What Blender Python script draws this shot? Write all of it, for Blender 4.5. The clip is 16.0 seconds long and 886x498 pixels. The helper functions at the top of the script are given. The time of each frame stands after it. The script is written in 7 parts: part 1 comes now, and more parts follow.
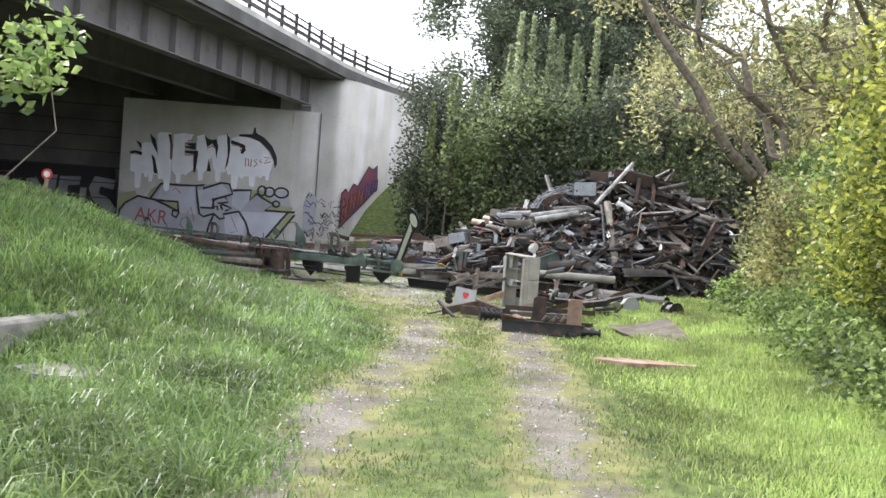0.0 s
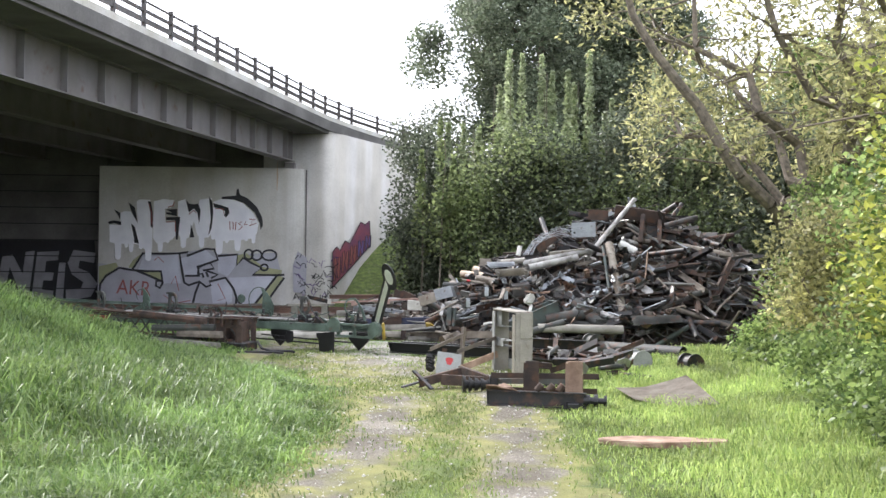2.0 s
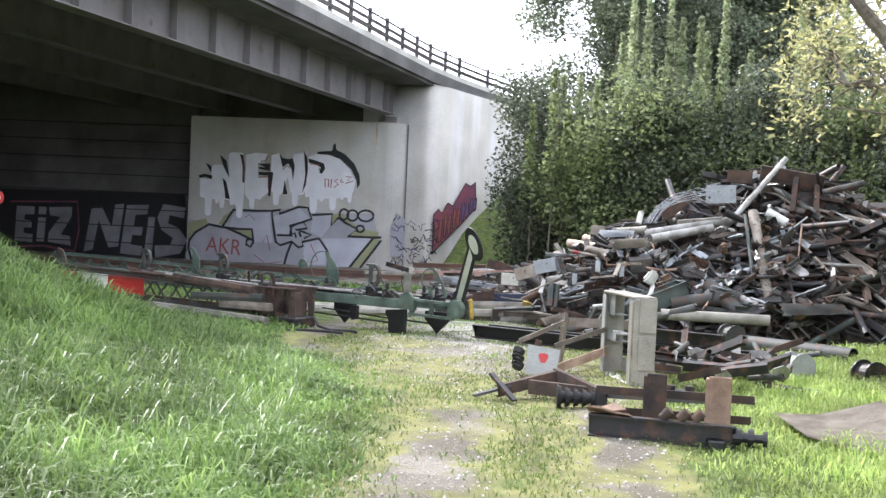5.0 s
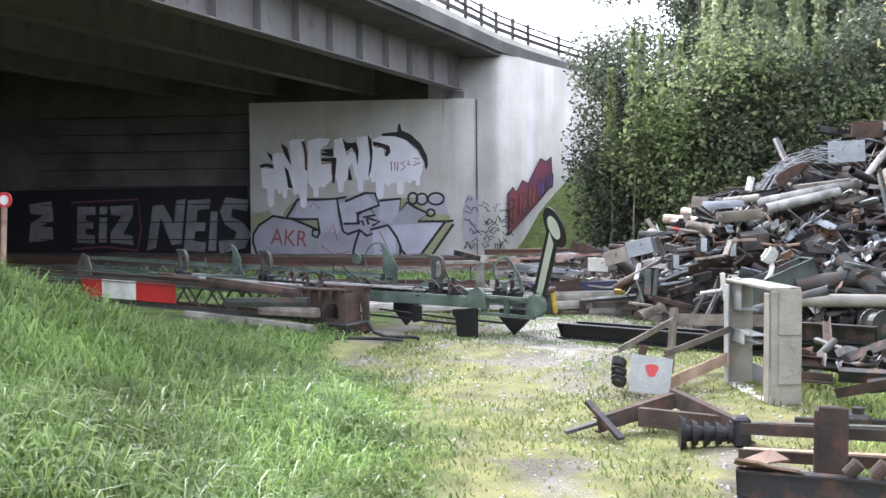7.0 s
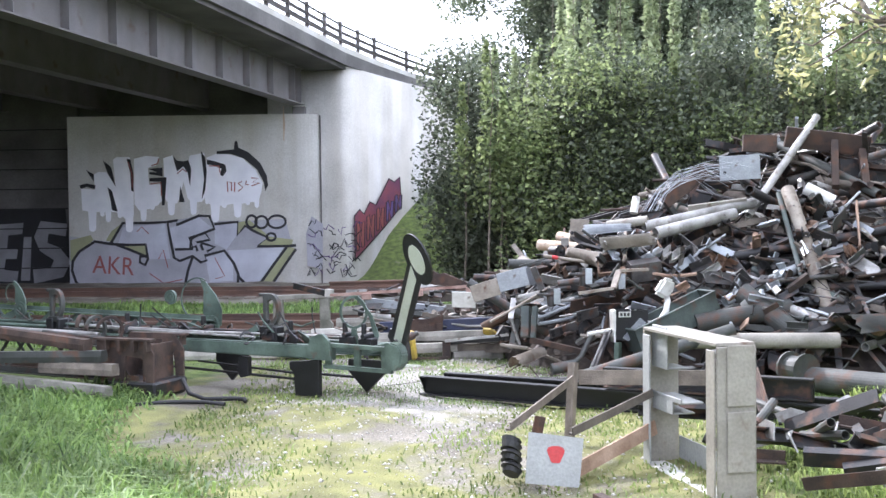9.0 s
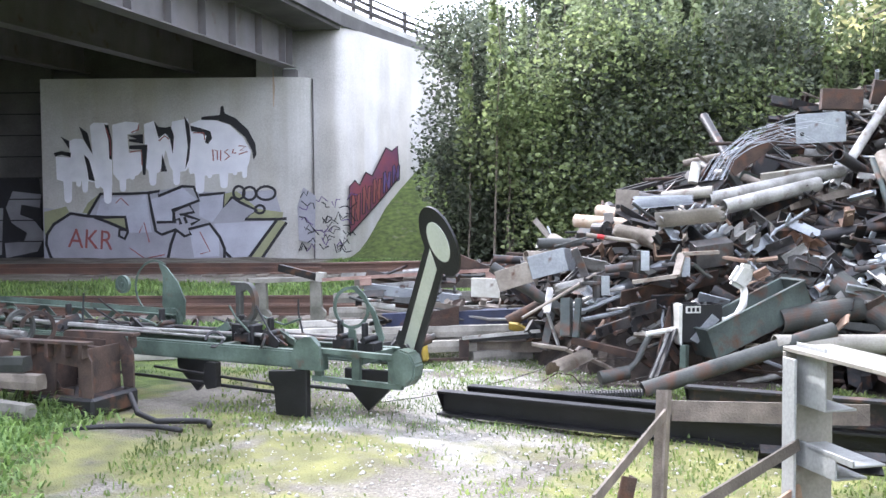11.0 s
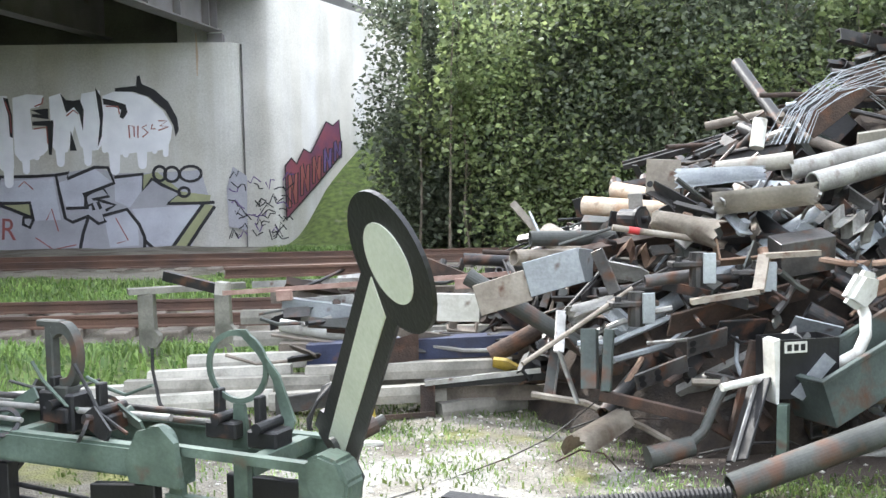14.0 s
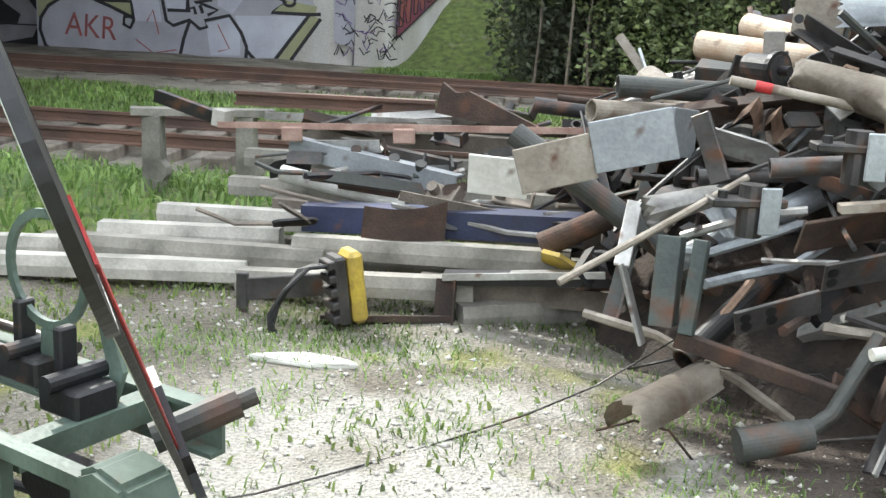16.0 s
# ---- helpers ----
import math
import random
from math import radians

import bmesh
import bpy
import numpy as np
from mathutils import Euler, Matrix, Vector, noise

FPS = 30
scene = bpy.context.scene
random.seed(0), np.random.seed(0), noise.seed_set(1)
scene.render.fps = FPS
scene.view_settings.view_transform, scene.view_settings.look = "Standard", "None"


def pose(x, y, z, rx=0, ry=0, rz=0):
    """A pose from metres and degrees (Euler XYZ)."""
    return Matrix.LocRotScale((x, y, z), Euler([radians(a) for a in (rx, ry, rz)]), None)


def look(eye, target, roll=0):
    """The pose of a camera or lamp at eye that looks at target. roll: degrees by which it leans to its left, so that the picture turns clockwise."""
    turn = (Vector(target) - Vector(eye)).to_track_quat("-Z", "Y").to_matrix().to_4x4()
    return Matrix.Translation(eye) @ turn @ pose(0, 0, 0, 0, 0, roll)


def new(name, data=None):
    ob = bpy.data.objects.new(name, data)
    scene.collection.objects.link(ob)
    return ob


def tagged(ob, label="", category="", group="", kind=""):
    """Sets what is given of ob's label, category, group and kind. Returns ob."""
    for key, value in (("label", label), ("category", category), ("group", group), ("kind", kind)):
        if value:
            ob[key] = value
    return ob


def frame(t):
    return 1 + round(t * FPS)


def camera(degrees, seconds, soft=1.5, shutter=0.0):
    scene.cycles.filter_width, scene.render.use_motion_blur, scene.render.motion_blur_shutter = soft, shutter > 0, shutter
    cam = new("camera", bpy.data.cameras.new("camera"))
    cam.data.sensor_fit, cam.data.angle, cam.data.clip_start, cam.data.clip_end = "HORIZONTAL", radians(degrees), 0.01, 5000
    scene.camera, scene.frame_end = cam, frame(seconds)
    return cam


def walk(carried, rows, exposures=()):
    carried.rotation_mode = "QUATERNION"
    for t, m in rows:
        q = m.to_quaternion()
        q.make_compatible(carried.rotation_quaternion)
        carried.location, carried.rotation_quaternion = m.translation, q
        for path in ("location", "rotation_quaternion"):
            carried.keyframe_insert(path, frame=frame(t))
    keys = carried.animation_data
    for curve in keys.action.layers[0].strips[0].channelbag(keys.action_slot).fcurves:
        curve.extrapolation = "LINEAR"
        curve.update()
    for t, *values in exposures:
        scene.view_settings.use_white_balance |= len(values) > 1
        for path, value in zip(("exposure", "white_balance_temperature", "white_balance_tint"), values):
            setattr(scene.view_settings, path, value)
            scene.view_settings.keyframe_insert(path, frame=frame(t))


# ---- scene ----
cam = camera(45.4, 16.0)
METRES, EYE, TILT, LEAN, TURN = 17.4, 1.5, 0.0, 0.8, 0.0
ROWS = [
    (0.0, 0.0, 0.0, 0.0, 0.2, -2.26, -5.12),
    (0.5, 0.0069, 0.0291, 0.0012, -1.97, -1.17, -4.16),
    (1.0, 0.0159, 0.064, 0.0025, -1.27, 0.32, -2.96),
    (1.5, 0.0202, 0.0944, 0.0011, -0.41, -0.22, -2.11),
    (2.0, 0.0261, 0.127, 0.0015, 0.68, 0.54, -1.51),
    (2.5, 0.0275, 0.1588, 0.0005, 2.05, 0.77, -2.89),
    (3.0, 0.0321, 0.192, 0.0008, 3.0, 0.87, -3.43),
    (3.5, 0.0354, 0.2238, -0.0009, 4.47, 1.17, -3.21),
    (6.0, 0.0329, 0.384, 0.0006, 8.43, -3.02, -2.22),
    (6.5, 0.0294, 0.4171, 0.0005, 9.29, -2.87, -0.41),
    (7.0, 0.0215, 0.448, 0.0006, 11.05, -2.74, -0.36),
    (7.5, 0.0183, 0.4797, 0.0006, 9.35, -2.71, 0.64),
    (8.0, 0.0127, 0.512, 0.0008, 8.52, -2.71, -0.11),
    (8.5, 0.007, 0.5438, 0.0021, 3.03, -1.35, 0.16),
    (11.0, -0.0156, 0.6986, 0.0003, 2.38, -2.98, -0.38),
    (11.5, -0.0227, 0.7285, 0.0003, 4.4, -2.25, -2.14),
    (12.0, -0.0269, 0.7581, -0.0011, 4.68, -1.59, -1.25),
    (12.5, -0.0275, 0.7887, -0.0018, 5.1, -2.46, -0.86),
    (13.0, -0.0265, 0.8195, -0.0017, 1.54, -2.7, -0.83),
    (13.5, -0.0244, 0.8511, -0.0011, 0.19, -4.27, -0.61),
    (14.0, -0.0242, 0.8793, -0.0013, -0.5, -4.11, 0.33),
    (14.5, -0.0196, 0.9104, -0.0019, -1.48, -5.25, 2.16),
    (15.0, -0.017, 0.9384, -0.0018, -1.4, -7.9, 0.67),
    (15.5, -0.0098, 0.9626, -0.0042, 2.3, -11.56, -1.94),
    (16.0, -0.0004, 0.9876, -0.0054, 7.04, -13.51, -3.57),
]
walk(cam, [(t, pose(0, 0, EYE, TILT, LEAN, TURN) @ pose(METRES * x, METRES * y, METRES * z, 90 + pitch, roll, yaw)) for t, x, y, z, yaw, pitch, roll in ROWS],
     [(0.0, 0.48, 6450, 14), (3.5, 0.68, 6400, 14), (7.0, 0.88, 6100, 16), (8.5, 0.98, 6000, 17), (11.0, 1.14, 5950, 17), (12.0, 1.19, 5950, 17), (13.0, 1.18, 6250, 12), (14.0, 1.12, 6300, 9), (15.5, 0.98, 6400, 7), (16.0, 0.84, 6500, 6)])

# ---- daylight: hazy sun ahead and to the left, bright white sky ----
SUN_AZ, SUN_EL = -42.0, 40.0
world = bpy.data.worlds.new("world")
scene.world = world
world.use_nodes = True
wn, wl = world.node_tree.nodes, world.node_tree.links
sky = wn.new("ShaderNodeTexSky")
sky.sky_type = "NISHITA"
sky.sun_disc = False
sky.sun_elevation, sky.sun_rotation = radians(SUN_EL), radians(SUN_AZ)
sky.air_density, sky.dust_density, sky.ozone_density = 1.0, 5.0, 1.0
haze = wn.new("ShaderNodeMixRGB")
haze.inputs[0].default_value = 0.75
haze.inputs[2].default_value = (13.8, 14.4, 15.8, 1)
wl.new(sky.outputs[0], haze.inputs[1])
wl.new(haze.outputs[0], wn["Background"].inputs[0])
wn["Background"].inputs[1].default_value = 0.15
sun = new("sun", bpy.data.lights.new("sun", "SUN"))
sun.data.energy, sun.data.angle, sun.data.color = 3.4, radians(2.0), (1.0, 0.97, 0.92)
sun_dir = Vector((math.sin(radians(SUN_AZ)) * math.cos(radians(SUN_EL)), math.cos(radians(SUN_AZ)) * math.cos(radians(SUN_EL)), math.sin(radians(SUN_EL))))
sun.matrix_world = look(sun_dir * 200, (0, 0, 0))


# ---- materials ----
def material(name, colour, dark=None, rough=0.7, metal=0.0, scale=6.0, fine=60.0, bump=0.2, rust=0.0, vary=0.0, streak=0.0):
    """Paint or stone with blotches at two scales, rust patches, fine relief, and a random shift for each object."""
    m = bpy.data.materials.new(name)
    m.use_nodes = True
    n, l = m.node_tree.nodes, m.node_tree.links
    p = n["Principled BSDF"]
    co = n.new("ShaderNodeTexCoord")
    big, small = n.new("ShaderNodeTexNoise"), n.new("ShaderNodeTexNoise")
    big.inputs["Scale"].default_value, big.inputs["Detail"].default_value = scale, 5
    small.inputs["Scale"].default_value, small.inputs["Detail"].default_value = fine, 3
    for t in (big, small):
        l.new(co.outputs["Object"], t.inputs["Vector"])
    dark = dark or tuple(c * 0.55 for c in colour)
    ramp = n.new("ShaderNodeValToRGB")
    ramp.color_ramp.elements[0].position, ramp.color_ramp.elements[1].position = 0.32, 0.66
    ramp.color_ramp.elements[0].color, ramp.color_ramp.elements[1].color = (*dark, 1), (*colour, 1)
    l.new(big.outputs[0], ramp.inputs[0])
    grain = n.new("ShaderNodeMixRGB")
    grain.blend_type = "OVERLAY"
    grain.inputs[0].default_value = 0.28
    l.new(ramp.outputs[0], grain.inputs[1])
    l.new(small.outputs[0], grain.inputs[2])
    out = grain.outputs[0]
    if rust:
        rn = n.new("ShaderNodeTexNoise")
        rn.inputs["Scale"].default_value, rn.inputs["Detail"].default_value = scale * 1.7, 8
        l.new(co.outputs["Object"], rn.inputs["Vector"])
        rr = n.new("ShaderNodeValToRGB")
        rr.color_ramp.elements[0].position, rr.color_ramp.elements[1].position = 0.66 - 0.4 * rust, 0.84 - 0.4 * rust
        l.new(rn.outputs[0], rr.inputs[0])
        mix = n.new("ShaderNodeMixRGB")
        mix.inputs[2].default_value = (0.11, 0.055, 0.034, 1)
        l.new(rr.outputs[0], mix.inputs[0])
        l.new(out, mix.inputs[1])
        out = mix.outputs[0]
    if streak:
        mp, sn = n.new("ShaderNodeMapping"), n.new("ShaderNodeTexNoise")
        mp.inputs["Scale"].default_value = (1.4, 1.4, 0.12)
        sn.inputs["Scale"].default_value, sn.inputs["Detail"].default_value = 1.0, 7
        l.new(co.outputs["Object"], mp.inputs["Vector"])
        l.new(mp.outputs[0], sn.inputs["Vector"])
        sr = n.new("ShaderNodeValToRGB")
        sr.color_ramp.elements[0].position, sr.color_ramp.elements[1].position = 0.36, 0.62
        g = 1 - streak
        sr.color_ramp.elements[0].color = (g, g * 0.97, g * 0.9, 1)
        l.new(sn.outputs[0], sr.inputs[0])
        sm = n.new("ShaderNodeMixRGB")
        sm.blend_type = "MULTIPLY"
        sm.inputs[0].default_value = 1.0
        l.new(out, sm.inputs[1])
        l.new(sr.outputs[0], sm.inputs[2])
        out = sm.outputs[0]
    if vary:
        info = n.new("ShaderNodeObjectInfo")
        hsv = n.new("ShaderNodeHueSaturation")
        mr = n.new("ShaderNodeMapRange")
        mr.inputs["To Min"].default_value, mr.inputs["To Max"].default_value = 1 - vary, 1 + vary
        l.new(info.outputs["Random"], mr.inputs["Value"])
        l.new(mr.outputs[0], hsv.inputs["Value"])
        l.new(out, hsv.inputs["Color"])
        out = hsv.outputs[0]
    l.new(out, p.inputs["Base Color"])
    rmap = n.new("ShaderNodeMapRange")
    rmap.inputs["To Min"].default_value, rmap.inputs["To Max"].default_value = max(0.05, rough - 0.15), min(1.0, rough + 0.15)
    l.new(big.outputs[0], rmap.inputs["Value"])
    l.new(rmap.outputs[0], p.inputs["Roughness"])
    p.inputs["Metallic"].default_value = metal
    if bump:
        b = n.new("ShaderNodeBump")
        b.inputs["Strength"].default_value, b.inputs["Distance"].default_value = bump, 0.01
        l.new(small.outputs[0], b.inputs["Height"])
        l.new(b.outputs[0], p.inputs["Normal"])
    return m


def leaf_material(name, light, dark, trans=0.45, rough=0.45):
    """Leaf: colour varies leaf by leaf, some light shines through."""
    m = bpy.data.materials.new(name)
    m.use_nodes = True
    n, l = m.node_tree.nodes, m.node_tree.links
    p = n["Principled BSDF"]
    geo = n.new("ShaderNodeNewGeometry")
    ramp = n.new("ShaderNodeValToRGB")
    ramp.color_ramp.elements[0].color, ramp.color_ramp.elements[1].color = (*dark, 1), (*light, 1)
    l.new(geo.outputs["Random Per Island"], ramp.inputs[0])
    co, patch = n.new("ShaderNodeTexCoord"), n.new("ShaderNodeTexNoise")
    patch.inputs["Scale"].default_value, patch.inputs["Detail"].default_value = 0.9, 3
    l.new(co.outputs["Object"], patch.inputs["Vector"])
    shade = n.new("ShaderNodeMapRange")
    shade.inputs["From Min"].default_value, shade.inputs["From Max"].default_value = 0.3, 0.7
    shade.inputs["To Min"].default_value, shade.inputs["To Max"].default_value = 0.5, 1.45
    l.new(patch.outputs[0], shade.inputs["Value"])
    hsv = n.new("ShaderNodeHueSaturation")
    l.new(shade.outputs[0], hsv.inputs["Value"])
    l.new(ramp.outputs[0], hsv.inputs["Color"])
    l.new(hsv.outputs[0], p.inputs["Base Color"])
    p.inputs["Roughness"].default_value = rough
    tr = n.new("ShaderNodeBsdfTranslucent")
    l.new(hsv.outputs[0], tr.inputs[0])
    mix = n.new("ShaderNodeMixShader")
    mix.inputs[0].default_value = trans
    l.new(p.outputs[0], mix.inputs[1])
    l.new(tr.outputs[0], mix.inputs[2])
    l.new(mix.outputs[0], n["Material Output"].inputs[0])
    return m


M = dict(
    concrete=material("concrete", (0.60, 0.595, 0.57), (0.46, 0.455, 0.43), 0.85, scale=0.7, fine=25, bump=0.15, streak=0.14),
    # under-deck shade is in this tone; the stained deck edge shares it
    dark_concrete=material("dark concrete, deck shade and stains", (0.15, 0.145, 0.14), (0.08, 0.078, 0.075), 0.9, scale=0.8, fine=20),
    post_concrete=material("weathered concrete", (0.29, 0.275, 0.24), (0.13, 0.125, 0.105), 0.9, scale=5, fine=60, vary=0.2),
    girder=material("grey girder paint", (0.21, 0.20, 0.21), (0.15, 0.145, 0.15), 0.6, scale=1.5, rust=0.1, streak=0.15),
    green=material("signal green paint", (0.125, 0.172, 0.14), (0.05, 0.072, 0.058), 0.5, scale=5, rust=0.13),
    grey_green=material("faded green grey paint", (0.082, 0.086, 0.079), (0.03, 0.033, 0.029), 0.6, scale=4, rust=0.32, vary=0.25),
    black=material("black tar paint", (0.016, 0.016, 0.018), (0.008, 0.008, 0.009), 0.45, scale=6, vary=0.2),
    black_rust=material("black paint with rust", (0.025, 0.025, 0.027), (0.012, 0.012, 0.012), 0.5, scale=5, rust=0.35, vary=0.2),
    white=material("white enamel", (0.74, 0.74, 0.70), (0.48, 0.47, 0.42), 0.4, scale=5, rust=0.05),
    cream=material("faded white-green enamel", (0.66, 0.70, 0.60), (0.55, 0.60, 0.50), 0.4, scale=3),
    red=material("red enamel", (0.5, 0.03, 0.03), (0.36, 0.03, 0.03), 0.45, scale=4),
    rust=material("rusted steel", (0.088, 0.058, 0.044), (0.026, 0.019, 0.016), 0.85, scale=5, fine=80, bump=0.4, rust=0.3, vary=0.3),
    rust_light=material("orange rusted steel", (0.38, 0.27, 0.20), (0.17, 0.10, 0.065), 0.8, scale=6, fine=70, bump=0.3, vary=0.2),
    rust_cream=material("cream paint with rust streaks", (0.62, 0.52, 0.40), (0.42, 0.22, 0.11), 0.6, scale=7, fine=70, bump=0.2, rust=0.12),
    pink_rust=material("pinkish rust", (0.42, 0.29, 0.24), (0.24, 0.14, 0.11), 0.75, scale=7, fine=70, bump=0.3),
    pale_post=material("pale weathered concrete", (0.50, 0.48, 0.43), (0.27, 0.26, 0.225), 0.9, scale=5, fine=60, vary=0.15),
    rail=material("rusty rail", (0.15, 0.085, 0.06), (0.08, 0.05, 0.04), 0.7, scale=2),
    steel=material("dull grey steel", (0.105, 0.10, 0.097), (0.032, 0.031, 0.03), 0.45, metal=0.35, scale=6, rust=0.28, vary=0.3),
    zinc=material("galvanised sheet", (0.40, 0.43, 0.45), (0.27, 0.29, 0.31), 0.42, metal=0.35, scale=5, rust=0.06, vary=0.2),
    pale=material("pale aluminium", (0.44, 0.435, 0.415), (0.20, 0.195, 0.18), 0.4, metal=0.35, scale=6, rust=0.12, vary=0.15),
    beige=material("beige tube", (0.33, 0.295, 0.245), (0.16, 0.13, 0.10), 0.6, scale=6, rust=0.2, vary=0.12),
    wood=material("grey wood", (0.21, 0.18, 0.148), (0.10, 0.085, 0.07), 0.85, scale=8, fine=90, bump=0.4, vary=0.3),
    box_grey=material("warm grey box paint", (0.34, 0.32, 0.275), (0.22, 0.205, 0.175), 0.55, scale=4, rust=0.08),
    plate_grey=material("grey plate paint", (0.36, 0.37, 0.36), (0.27, 0.28, 0.27), 0.55, scale=5, rust=0.06),
    rubber=material("black rubber", (0.02, 0.02, 0.021), (0.012, 0.012, 0.012), 0.6, scale=8, vary=0.2),
    yellow=material("yellow paint", (0.55, 0.40, 0.06), (0.36, 0.26, 0.06), 0.5, scale=7, rust=0.2),
    teal=material("weathered copper green", (0.085, 0.11, 0.10), (0.035, 0.042, 0.04), 0.6, scale=4, rust=0.3),
    blue=material("dark blue paint", (0.035, 0.045, 0.10), (0.02, 0.025, 0.05), 0.5, scale=5, rust=0.1),
    # rusty tone kept near black to paint the shade inside the heap
    rubble=material("rust and dirt with heap shade", (0.06, 0.045, 0.035), (0.018, 0.015, 0.013), 0.95, scale=9, fine=60, bump=0.8),
    bark=material("bark", (0.22, 0.185, 0.145), (0.10, 0.085, 0.065), 0.9, scale=12, fine=60, bump=0.6),
    stone=material("pale stone", (0.55, 0.53, 0.49), (0.36, 0.34, 0.31), 0.9, scale=9, fine=70, bump=0.4, vary=0.3),
    spray_white=material("white spray paint", (0.85, 0.86, 0.90), (0.74, 0.75, 0.80), 0.5, scale=2, bump=0.05),
    spray_silver=material("silver spray paint", (0.42, 0.42, 0.47), (0.32, 0.32, 0.36), 0.5, scale=1.2, bump=0.05),
    # darker take on the silver paint, under-deck shade put into its colour
    spray_grey=material("grey spray paint darkened for shade", (0.32, 0.32, 0.345), (0.19, 0.19, 0.205), 0.6, scale=1.2, bump=0.05),
    spray_pale=material("pale blue spray paint", (0.55, 0.57, 0.64), (0.42, 0.43, 0.50), 0.5, scale=1.2, bump=0.05),
    spray_olive=material("olive spray paint", (0.36, 0.37, 0.20), (0.27, 0.28, 0.17), 0.6, scale=1.2, bump=0.05),
    spray_black=material("black spray paint", (0.02, 0.02, 0.025), (0.012, 0.012, 0.014), 0.6, scale=3, bump=0.05),
    spray_red=material("dark red spray paint", (0.27, 0.07, 0.09), (0.13, 0.05, 0.11), 0.6, scale=1.5, bump=0.05),
    spray_violet=material("violet spray paint", (0.16, 0.10, 0.26), (0.10, 0.06, 0.16), 0.6, scale=1.5, bump=0.05),
    stain=material("rust run on concrete", (0.50, 0.40, 0.30), (0.40, 0.30, 0.22), 0.85, scale=2, bump=0.05),
    spray_brown=material("brown red spray paint", (0.33, 0.10, 0.09), (0.25, 0.08, 0.08), 0.6, scale=4, bump=0.05),
    leaf_dark=leaf_material("dark evergreen leaf", (0.22, 0.25, 0.165), (0.05, 0.068, 0.042), 0.45),
    leaf_sapling=leaf_material("fresh sapling leaf", (0.34, 0.40, 0.18), (0.10, 0.14, 0.06), 0.55),
    leaf_mid=leaf_material("mid green leaf", (0.42, 0.54, 0.19), (0.07, 0.125, 0.04), 0.52),
    leaf_willow=leaf_material("olive willow leaf", (0.60, 0.58, 0.27), (0.13, 0.14, 0.06), 0.57),
    leaf_yellow=leaf_material("yellow-green leaf", (0.62, 0.64, 0.15), (0.045, 0.09, 0.02), 0.5),
    leaf_tree=leaf_material("dark tree leaf", (0.26, 0.30, 0.20), (0.08, 0.105, 0.065), 0.5),
    leaf_shoot=leaf_material("pale green shoot leaf", (0.48, 0.54, 0.32), (0.2, 0.25, 0.13), 0.5),
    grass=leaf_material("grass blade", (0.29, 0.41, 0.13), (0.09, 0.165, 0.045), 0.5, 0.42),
    # lighter copy of the grass blade with sunlight put into its colour
    grass_sun=leaf_material("verge grass, sunlight in its colour", (0.56, 0.66, 0.23), (0.2, 0.31, 0.085), 0.55, 0.45),
    grass_yellow=leaf_material("yellowish short grass", (0.27, 0.33, 0.11), (0.12, 0.18, 0.05), 0.45, 0.55),
)


